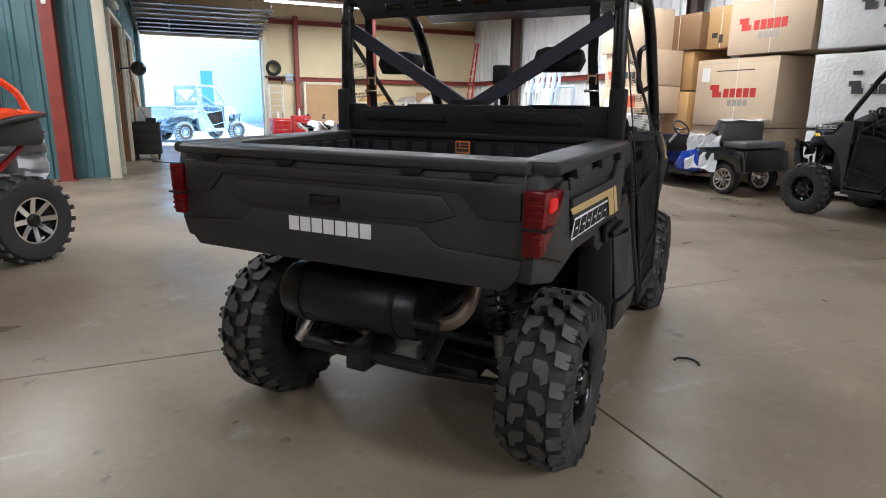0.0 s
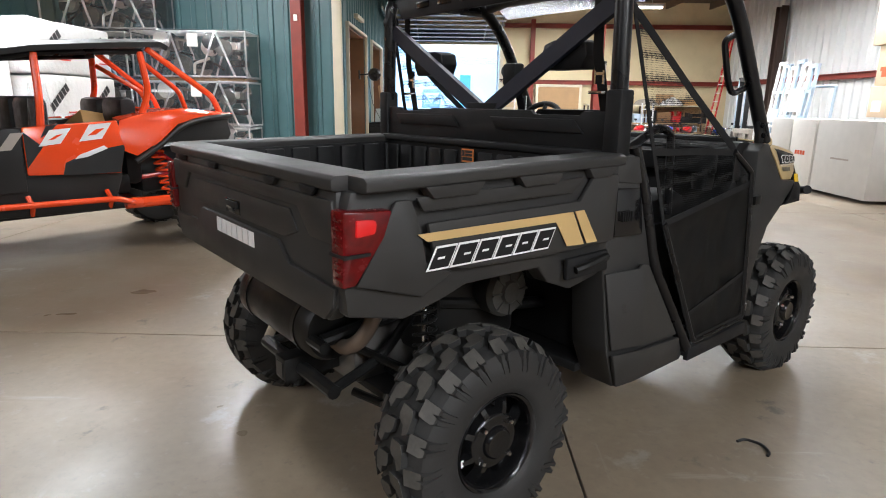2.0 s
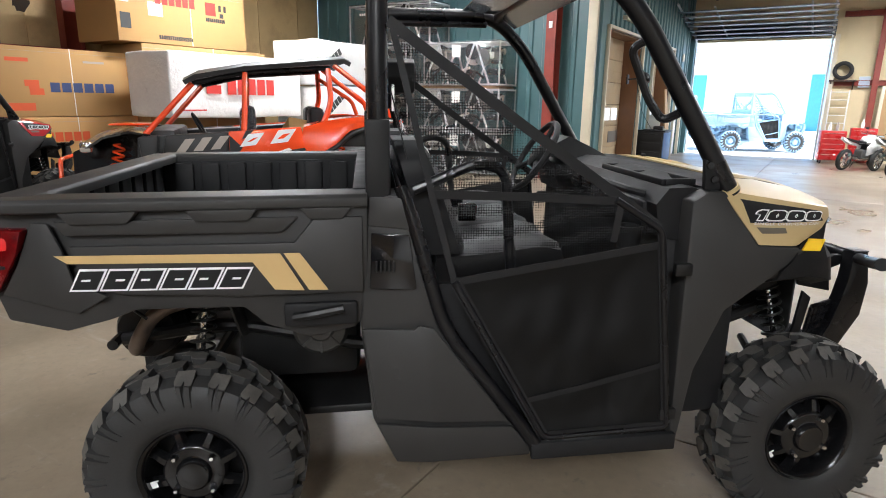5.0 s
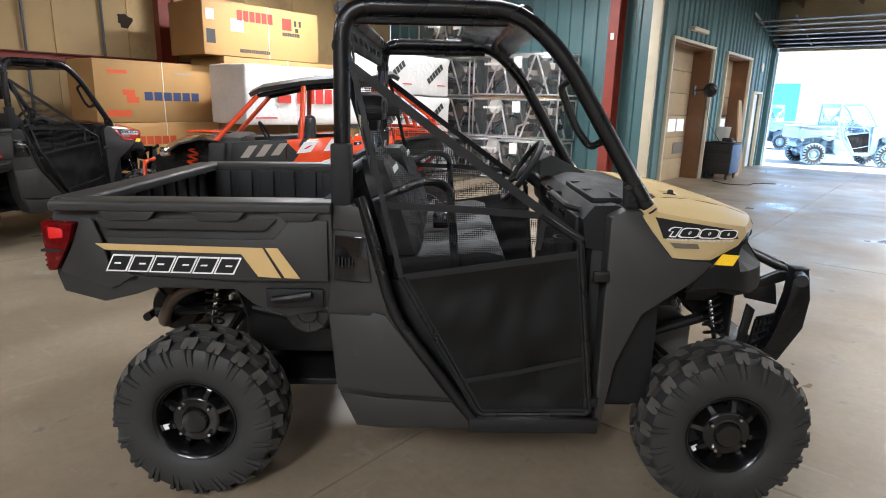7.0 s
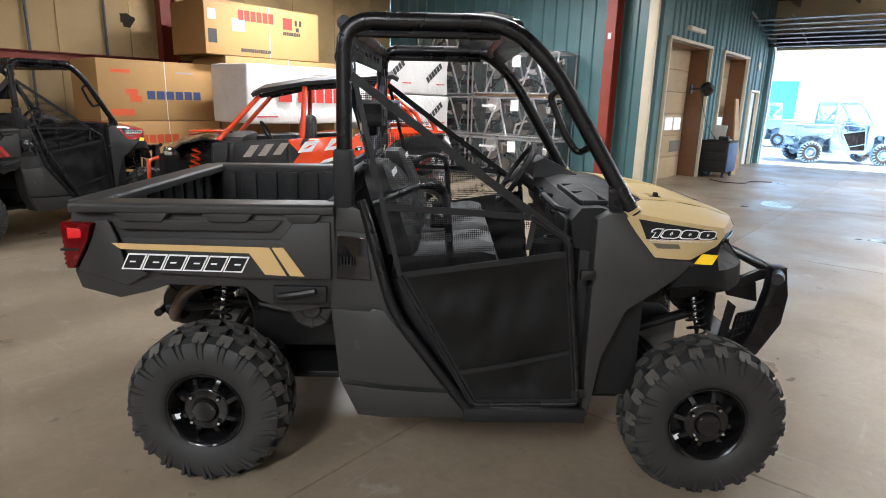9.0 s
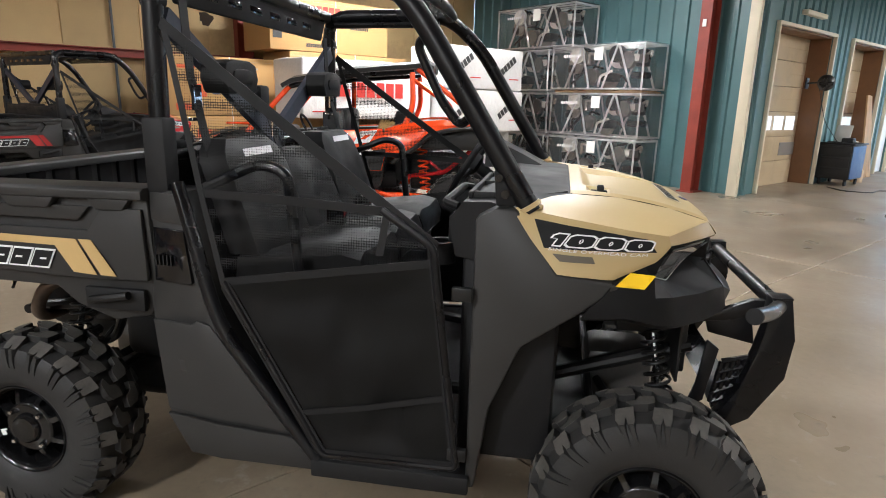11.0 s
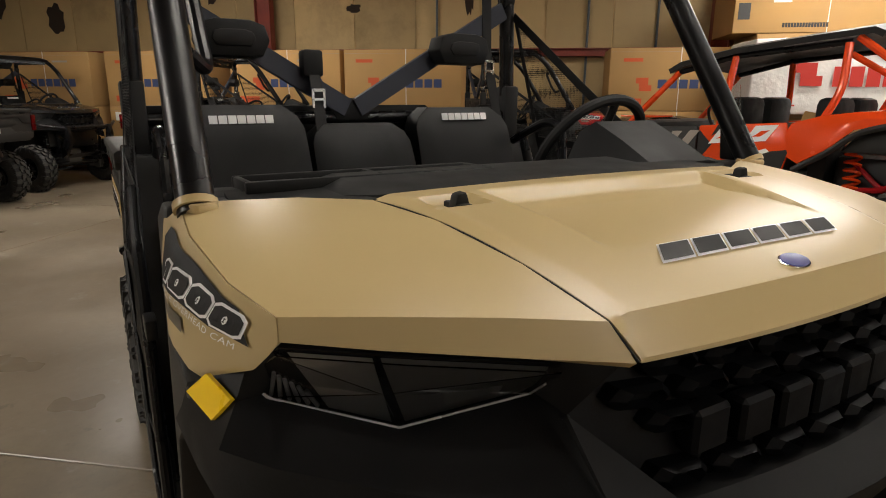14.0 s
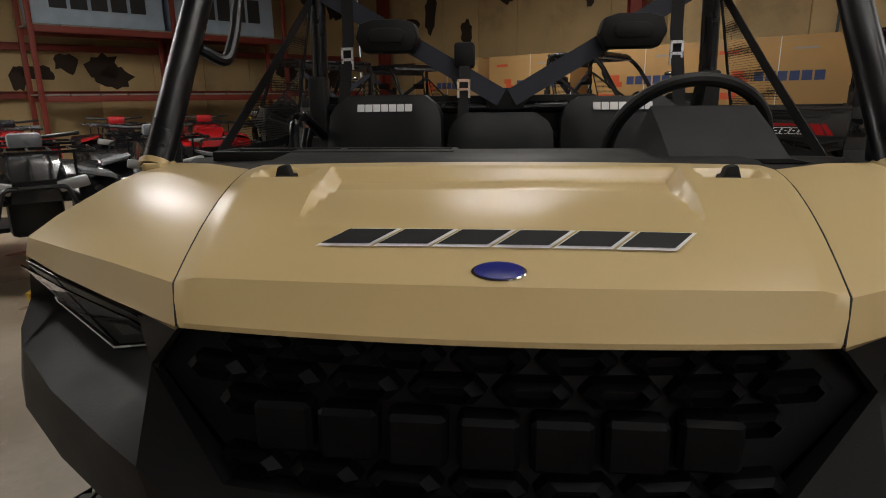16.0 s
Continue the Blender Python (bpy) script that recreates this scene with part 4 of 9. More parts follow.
# --- seats
def cushion(name, x0, x1, label="", top=1.32, bulge=0.02):
    rings = []
    n = 9
    for t in [i / 10 for i in range(11)]:
        z = 0.98 + t * (top - 0.98)
        y = -0.235 - 0.115 * t
        wx = 1.0 - 0.05 * t - 0.30 * max(0, (t - 0.72) / 0.28) ** 3
        cx, hw = (x0 + x1) / 2, (x1 - x0) / 2 * wx
        th = 0.075 * (1 - 0.65 * t ** 5)
        ring = []
        for k in range(n):
            u = -1 + 2 * k / (n - 1)
            ring.append((cx + u * hw, y + th * (1 - 0.55 * u ** 6) + bulge * (u * u), z))
        ring += [(cx + u * hw, y - 0.05, z) for u in (1, 0, -1)]
        rings.append(ring)
    return part(name, loft(B(), rings), VINYL, utv, label)


for x0, x1, top, named in ((0.225, 0.655, 1.347, True), (-0.175, 0.215, 1.282, False), (-0.620, -0.185, 1.335, True)):
    bk = cushion("seat_back", x0, x1, "black vinyl seat back", top)
    if named:
        nm = blocks(B(), 7, 0.205, 0.026, frame_of(((x0 + x1) / 2 + 0.10, -0.275, 1.289), (-1, 0, 0), (0, -0.3, 1)), 0.0, 0.12, 0.002, 0.3)
        part("lettering", nm, PRINT_WHITE, bk, "white stitched name blocks")
    bm = B()
    w = x1 - x0
    cr = []
    for y, h in ((-0.27, 0.92), (-0.26, 0.985), (-0.1, 0.995), (0.10, 1.015), (0.165, 1.0), (0.185, 0.95), (0.18, 0.90)):
        cr.append([(x0 + 0.012, y, 0.88), (x0 + 0.004, y, h - 0.02), (x0 + 0.05, y, h), ((x0 + x1) / 2, y, h - 0.012), (x1 - 0.05, y, h), (x1 - 0.004, y, h - 0.02), (x1 - 0.012, y, 0.88)])
    part("seat_cushion", loft(bm, cr), VINYL, utv, "black vinyl seat cushion")
part("seat_base", box(B(), -0.62, 0.66, -0.36, 0.14, 0.36, 0.885, 0.03), TRIM, utv)


def hip_bar(s):
    bm = tube(B(), [(0.69, -0.34, 1.20), (0.70, -0.14, 1.285), (0.70, -0.05, 1.26), (0.70, -0.02, 0.93)], 0.017, 10, 0.08)
    part("hip_bar", flip(bm, s), POWDER, utv, "black hip restraint bar")


both(hip_bar)
for x in (0.19, -0.15):
    bk = part("belt_buckle", box(B(), x - 0.02, x + 0.02, -0.12, -0.05, 1.0, 1.07, 0.006, m=pose(0, 0, 0)), BLACK_GLOSS, utv)
    part("release_button", box(B(), x - 0.014, x + 0.014, -0.052, -0.046, 1.03, 1.062, 0.003), LENS_RED, bk, "red release button")

# --- dash and steering
dash = loft(B(), [[(x, 0.48, 1.03), (x, 0.46, 1.14), (x, 0.50, 1.192), (x, 0.58, z), (x, y, z - 0.015), (x, y, 1.0)] for x, y, z in ((-0.71, 0.63, 1.195), (-0.52, 0.66, 1.200), (-0.46, 0.80, 1.215), (0.0, 0.80, 1.215), (0.46, 0.80, 1.215), (0.52, 0.66, 1.200), (0.71, 0.63, 1.195))])
dp = part("dashboard", dash, TRIM, utv)
pod = loft(B(), [[(-0.585, y, 1.195), (-0.545, y, 1.195 + h), (-0.325, y, 1.195 + h), (-0.285, y, 1.195)] for y, h in ((0.44, 0.075), (0.50, 0.105), (0.60, 0.06), (0.70, 0.008))])
part("gauge_pod", pod, TRIM, dp)
part("cup_holder", lathe(B(), [(0.0, 0.045), (0.07, 0.05), (0.07, 0.04), (0.01, 0.036)], 24, "z", (0.60, 0.42, 0.98)), TRIM, dp)
part("glove_box", box(B(), 0.14, 0.64, 0.445, 0.47, 1.05, 1.14, 0.012), TRIM, dp)
part("glove_latch", box(B(), 0.32, 0.42, 0.438, 0.447, 1.105, 1.125, 0.004), BLACK_GLOSS, dp)
for x0, x1, y0, y1 in ((0.10, 0.64, 0.505, 0.52), (0.10, 0.64, 0.615, 0.63), (0.10, 0.115, 0.52, 0.615), (0.625, 0.64, 0.52, 0.615), (0.36, 0.372, 0.52, 0.615)):
    part("tray_rim", box(B(), x0, x1, y0, y1, 1.19, 1.214, 0.004), TRIM, dp)
for x in (-0.12, 0.02):
    part("dash_vent", box(B(), x, x + 0.11, 0.452, 0.468, 1.10, 1.165, 0.006), BLACK_GLOSS, dp)
    for k in range(4):
        part("vent_slat", box(B(), x + 0.008, x + 0.102, 0.447, 0.455, 1.108 + k * 0.014, 1.113 + k * 0.014), TRIM, dp)
part("dash_grip", tube(B(), [(0.16, 0.47, 1.16), (0.18, 0.425, 1.17), (0.58, 0.425, 1.17), (0.60, 0.47, 1.16)], 0.014, 8, 0.03), TRIM, dp)
for x in (0.20, 0.40):
    part("dash_rib", prism(B(), [(0.46, 1.06), (0.44, 1.10), (0.462, 1.15), (0.48, 1.15), (0.48, 1.06)], x, x + 0.02, "x", 0.004), TRIM, dp)
part("lower_dash", box(B(), -0.70, 0.70, 0.50, 0.80, 0.36, 1.04, 0.03), TRIM, utv)
sw = B()
wc = Matrix.Translation((-0.443, 0.36, 1.20)) @ Euler((radians(58), 0, 0)).to_matrix().to_4x4()
tube(sw, [wc @ Vector((0.185 * math.cos(k * math.tau / 40), 0.185 * math.sin(k * math.tau / 40), 0)) for k in range(40)], 0.0155, 10, closed=True)
stw = part("steering_wheel", sw, TRIM, utv)
for a in (90, 210, 330):
    tip = Vector((0.18 * math.cos(radians(a)), 0.18 * math.sin(radians(a)), 0))
    part("spoke", tube(B(), [wc @ Vector((0, 0, -0.02)), wc @ (tip * 0.5 + Vector((0, 0, -0.012))), wc @ tip], 0.013, 8), TRIM, stw)
hub = lathe(B(), [(-0.045, 0.03), (-0.03, 0.055), (0.0, 0.055), (0.012, 0.03)], 20, "z")
bmesh.ops.transform(hub, matrix=wc, verts=hub.verts)
part("horn_pad", hub, TRIM, stw)
part("steering_column", tube(B(), [wc @ Vector((0, 0, -0.03)), (-0.443, 0.51, 1.09)], 0.028, 12), TRIM, utv)

FACET = material("dark mirror plastic", (0.34, 0.34, 0.345), 0.45, metal=1.0, spread=0.1, bump=0)

FASCIA = material("matt black fascia", (0.0085, 0.0085, 0.0088), 0.55, spec=0.16, spread=0.15, scale=6, grain=300, bump=0.25, depth=0.0008)
DECAL_GREY = material("dark grey decal", (0.115, 0.10, 0.075), 0.45, spread=0.05)
SILVER = material("silver lamp edge", (0.68, 0.69, 0.70), 0.28, metal=0.55, spread=0.05, bump=0)
GRILLE = material("deep black grille plastic", (0.0036, 0.0037, 0.0044), 0.5, spec=0.16, spread=0.2, scale=20, grain=300, bump=0.2, depth=0.0008)

# --- front body, in the places where it rests
def hood_half(y):
    return 0.462 - 0.21 * (y - 0.805)


def hood_z(x, y):
    t = (y - 0.80) / 0.46
    z = 1.248 - 0.004 * t - 0.087 * t * t - 0.006 * (abs(x) / 0.46) ** 2 * (1 - t)
    # scoop with a steep rear wall that runs out towards the name
    half = 0.292 - 0.11 * (y - 0.85)
    e = min((half - abs(x)) / 0.022, (y - 0.848) / 0.03, (1.13 - y) / 0.20)
    z -= 0.022 * max(0.0, min(1.0, e))
    # pockets for the two latches
    for sx in (-1, 1):
        e = min((0.050 - abs(x - sx * 0.362)) / 0.012, (0.036 - abs(y - 0.893)) / 0.012)
        z -= 0.014 * max(0.0, min(1.0, e))
    return z - 0.007 * max(0.0, min(1.0, 1 - (hood_half(y) - abs(x)) / 0.026))


def front_side(s):
    wide = lambda y, z: 0.784 - max(0, z - 1.08) * 0.16
    out = [(0.545, 1.195), (0.60, 1.226), (0.657, 1.226), (0.778, 1.054), (0.932, 1.041), (0.948, 1.03), (0.84, 0.94), (0.69, 0.83), (0.605, 0.62), (0.57, 0.35), (0.545, 0.35)]
    fp = part("front_fender", flip(prism(B(), out, 0.58, wide, "x", 0.008), s), BODY, utv)
    liner = B()
    box(liner, 0.42, 0.60, 0.60, 0.64, 0.36, 1.02)
    box(liner, 0.40, 0.62, 0.62, 1.12, 0.955, 0.985)
    part("wheel_well", flip(liner, s), BLACK, fp)
    # black shell round the headlight and over the wheel
    rows = [[(0.782, 0.93, 1.043), (0.775, 0.935, 1.045), (0.724, 1.010, 1.083), (0.703, 1.076, 1.130), (0.56, 1.158, 1.120), (0.44, 1.222, 1.110), (0.362, 1.262, 1.106)],
            [(0.79, 0.905, 1.0), (0.778, 0.94, 1.034), (0.744, 1.04, 1.057), (0.70, 1.025, 1.05), (0.56, 1.088, 1.006), (0.425, 1.165, 1.053), (0.418, 1.238, 1.046)],
            [(0.796, 0.868, 0.965), (0.785, 0.965, 1.0), (0.768, 1.045, 1.005), (0.72, 1.10, 0.997), (0.60, 1.195, 0.980), (0.47, 1.277, 0.964), (0.405, 1.312, 0.952)],
            [(0.79, 0.855, 0.935), (0.785, 0.975, 0.945), (0.77, 1.06, 0.928), (0.715, 1.12, 0.908), (0.585, 1.215, 0.89), (0.45, 1.297, 0.876), (0.365, 1.337, 0.870)],
            [(0.72, 0.855, 0.905), (0.72, 0.975, 0.915), (0.70, 1.05, 0.895), (0.65, 1.10, 0.875), (0.55, 1.17, 0.86), (0.44, 1.23, 0.85), (0.36, 1.26, 0.85)]]
    part("front_fascia", flip(skin_plate(rows, 0.008, (0.5, 1, 0)), s), FASCIA, utv, smooth=38)
    # amber reflector
    mk = frame_of((0.780, 0.935, 1.0325), (-0.0165, 0.078, -0.0065), (-0.021, 0.038, 0.036))
    part("side_reflector", flip(poly(B(), [(0.0, 0.0), (0.080, 0.0), (0.109, 0.040), (0.0385, 0.041)], mk, 0.006), s), MARKER, utv, "amber side reflector")
    # tan wing with a sunken flange along the hood seam
    inner = [(hood_half(y) + 0.003, y, hood_z(hood_half(y), y)) for y in (0.805, 0.96, 1.12, 1.247)] + [(0.3555, 1.278, 1.112)]
    top = [[(0.738, 0.655, 1.228), (0.66, 0.70, 1.235), (0.57, 0.748, 1.239)],
           [(0.745, 0.80, 1.206), (0.655, 0.86, 1.219), (0.555, 0.92, 1.225)],
           [(0.728, 0.97, 1.179), (0.635, 1.03, 1.192), (0.53, 1.085, 1.198)],
           [(0.699, 1.074, 1.164), (0.60, 1.135, 1.166), (0.48, 1.197, 1.163)],
           [(0.700, 1.081, 1.137), (0.605, 1.143, 1.130), (0.48, 1.213, 1.121)]]
    drop = ((0.004, 0.022), (0.004, 0.022), (0.006, 0.022), (0.016, 0.018), (0.022, 0.0))
    top = [r + [p, (p[0] - 0.002, p[1] - d, p[2] - e), (p[0] - 0.03, p[1] - d - 0.004, p[2] - e)] for r, p, (d, e) in zip(top, inner, drop)]
    w = part("tan_wing", flip(skin_plate(top, 0.006, (0, 0, 1)), s), TAN_PAINT, utv, "tan painted front wing")
    flank = [[(0.740, 0.652, 1.227), (0.747, 0.80, 1.205), (0.730, 0.97, 1.178), (0.703, 1.068, 1.165), (0.700, 1.074, 1.163)],
             [(0.765, 0.660, 1.207), (0.768, 0.80, 1.172), (0.745, 0.97, 1.136), (0.712, 1.068, 1.142), (0.702, 1.082, 1.136)],
             [(0.778, 0.70, 1.150), (0.782, 0.81, 1.114), (0.765, 0.95, 1.084), (0.728, 1.035, 1.099), (0.718, 1.05, 1.096)],
             [(0.786, 0.778, 1.056), (0.785, 0.82, 1.053), (0.776, 0.90, 1.048), (0.766, 0.926, 1.046), (0.764, 0.932, 1.047)]]
    ftree = BVHTree.FromBMesh(skin_plate(flank, 0.005, (1, 0, 0)))
    part("wing_flank", flip(skin_plate(flank, 0.005, (1, 0, 0)), s), TAN_PAINT, w)
    part("pillar_boot", flip(prism(B(), rounded([(0.684, 0.668), (0.740, 0.662), (0.742, 0.70), (0.727, 0.730), (0.690, 0.724)], 0.012, 4), 1.220, 1.237, "z", 0.005), s), TAN_PAINT, w)

    # model decal on the flank: patches and writing laid out in four-cornered fields of (y, z)
    def in_field(q, u, v):
        a, b, c, d = (Vector(p) for p in q)
        return (a.lerp(b, u)).lerp(d.lerp(c, u), v)

    def lay(bm, lift):
        for v in bm.verts:
            hit, nor, _, _ = ftree.ray_cast(Vector((1.2, v.co.y, v.co.z)), Vector((-1, 0, 0)))
            hit = hit or ftree.find_nearest(Vector((0.78, v.co.y, v.co.z)))[0]
            v.co = hit + Vector((lift, 0, lift * 0.4))
        return bm

    def patch(name, q, lift, mat, par, label=""):
        bm, n, k = B(), 14, 6
        vs = [[bm.verts.new((0.9, *in_field(q, i / n, j / k))) for i in range(n + 1)] for j in range(k + 1)]
        for j in range(k):
            for i in range(n):
                bm.faces.new((vs[j][i], vs[j][i + 1], vs[j + 1][i + 1], vs[j + 1][i]))
        return part(name, flip(lay(bm, lift), s), mat, par, label)

    patch("model_decal", ((0.707, 1.202), (1.014, 1.157), (1.043, 1.121), (0.738, 1.127)), 0.003, TRIM, w, "black model number decal")
    patch("grey_patch", ((0.761, 1.113), (0.869, 1.108), (0.878, 1.090), (0.783, 1.092)), 0.003, DECAL_GREY, w)
    field = ((0.762, 1.171), (1.040, 1.153), (1.026, 1.1215), (0.734, 1.134))

    def shape(pts, lift, mat):
        """One layer of a squared digit; pts run in the field, u along the word and v down."""
        bm, n = B(), len(pts)
        at = lambda u, v: bm.verts.new((0.9, *in_field(field, u if s > 0 else 1 - u, v)))
        mid = (sum(p[0] for p in pts) / n, sum(p[1] for p in pts) / n)
        rings = [[at(mid[0] + (u - mid[0]) * f, mid[1] + (v - mid[1]) * f) for u, v in pts] for f in (0.5, 1.0)]
        bm.faces.new(rings[0])
        for k in range(n):
            bm.faces.new((rings[0][k], rings[0][(k + 1) % n], rings[1][(k + 1) % n], rings[1][k]))
        part("digit", flip(lay(bm, lift), s), mat, w, smooth=0)

    def ring_digit(u0, u1, m, q, lift, mat):
        a, b, v0, v1 = u0 + m * 0.17, u1 - m * 0.17, m, 1 - m
        c, d = q * (u1 - u0), q * 0.9
        shape([(a + c, v0), (b - c, v0), (b, v0 + d), (b, v1 - d), (b - c, v1), (a + c, v1), (a, v1 - d), (a, v0 + d)], lift, mat)

    for k in range(3):
        u0 = 0.175 + 0.278 * k
        ring_digit(u0, u0 + 0.272, 0.0, 0.17, 0.0040, PRINT_WHITE)
        ring_digit(u0, u0 + 0.272, 0.10, 0.16, 0.0047, TRIM)
        ring_digit(u0 + 0.062, u0 + 0.210, 0.33, 0.10, 0.0054, PRINT_WHITE)
        ring_digit(u0 + 0.070, u0 + 0.202, 0.41, 0.06, 0.0061, TRIM)
    for grow, lift, mat in ((0.0, 0.0040, PRINT_WHITE), (1.0, 0.0047, TRIM)):
        g, h = 0.016 * grow, 0.10 * grow
        shape([(0.055 + g, h), (0.165 - g, h), (0.165 - g, 1 - h), (0.075 + g, 1 - h), (0.075 + g, 0.45), (0.012 + g * 1.4, 0.45 - h * 0.4), (0.012 + g * 1.4, 0.18 + h * 0.6)], lift, mat)

    def writing(text, q, lift, mat, space=1.0):
        cu = bpy.data.curves.new("writing", "FONT")
        cu.body, cu.size, cu.space_character = text, 1.0, space
        tmp = new("writing", cu)
        me = bpy.data.meshes.new_from_object(tmp.evaluated_get(bpy.context.evaluated_depsgraph_get()))
        bpy.data.objects.remove(tmp)
        bm = B()
        bm.from_mesh(me)
        xs, ys = [v.co.x for v in bm.verts], [v.co.y for v in bm.verts]
        x0, x1, y0, y1 = min(xs), max(xs), min(ys), max(ys)
        bmesh.ops.triangulate(bm, faces=bm.faces[:])
        for v in bm.verts:
            u, h = (v.co.x - x0) / (x1 - x0), (v.co.y - y0) / (y1 - y0)
            v.co = Vector((0.9, *in_field(q, u if s > 0 else 1 - u, 1 - h)))
        part("writing", flip(lay(bm, lift), s), mat, w, smooth=0)

    if s > 0:
        writing("SINGLE OVERHEAD CAM", ((0.752, 1.1295), (1.018, 1.1175), (1.016, 1.1095), (0.750, 1.1215)), 0.0046, PRINT_WHITE, 1.1)
    # headlight: dark bowl with facets, bright lower edge and clear lens
    L = [Vector(p) for p in ((0.701, 1.079, 1.132), (0.58, 1.152, 1.123), (0.427, 1.232, 1.111), (0.42, 1.170, 1.056), (0.56, 1.093, 1.011), (0.70, 1.022, 1.056), (0.722, 1.010, 1.083))]
    mid = sum(L, Vector()) / len(L)
    n = sum(((L[k] - mid).cross(L[(k + 1) % len(L)] - mid) for k in range(len(L))), Vector()).normalized()
    n = n if n.y > 0 else -n

    def pane(lift, dome, thick):
        bm, N = B(), len(L)
        lo, hi = [bm.verts.new(p + n * lift) for p in L], [bm.verts.new(p + n * (lift + thick)) for p in L]
        cl, ch = bm.verts.new(mid + n * (lift + dome)), bm.verts.new(mid + n * (lift + dome + thick))
        for k in range(N):
            bm.faces.new((lo[k], lo[(k + 1) % N], cl)), bm.faces.new((hi[k], hi[(k + 1) % N], ch))
            bm.faces.new((lo[k], lo[(k + 1) % N], hi[(k + 1) % N], hi[k]))
        return bm

    hl = part("headlight", flip(pane(0.002, 0.002, 0.002), s), BLACK_GLOSS, utv, "dark glossy headlight with bright edge", smooth=0)
    part("lens", flip(pane(0.012, 0.012, 0.002), s), LENS, hl, "clear lens", smooth=12)
    for k, pts in enumerate(((L[0].lerp(L[1], 0.8), L[1].lerp(L[2], 0.92), L[3].lerp(L[2], 0.35), L[3].lerp(L[4], 0.06), L[4].lerp(L[3], 0.04)), (L[0].lerp(L[1], 0.08), L[0].lerp(L[1], 0.74), L[4].lerp(L[5], 0.06), L[5].lerp(L[4], 0.45)))):
        fb = B()
        fb.faces.new([fb.verts.new(p + n * (0.006 + 0.001 * k)) for p in pts])
        part("lamp_facet", flip(fb, s), FACET, hl, "smoky mirror facet")
    for k in range(6):
        p = L[5].lerp(L[4], 0.02 + 0.07 * k)
        part("lamp_rib", flip(tube(B(), [p + n * 0.008, p.lerp(L[0], 0.55 - 0.05 * k) + n * 0.008], 0.0028, 6), s), FACET, hl)
    for p, q in ((L[6], L[5]), (L[5], L[4]), (L[4], L[3]), (L[3], L[3].lerp(L[2], 0.55))):
        part("bright_strip", flip(tube(B(), [p + n * 0.013, q + n * 0.013], 0.0022, 8), s), SILVER, hl)


both(front_side)


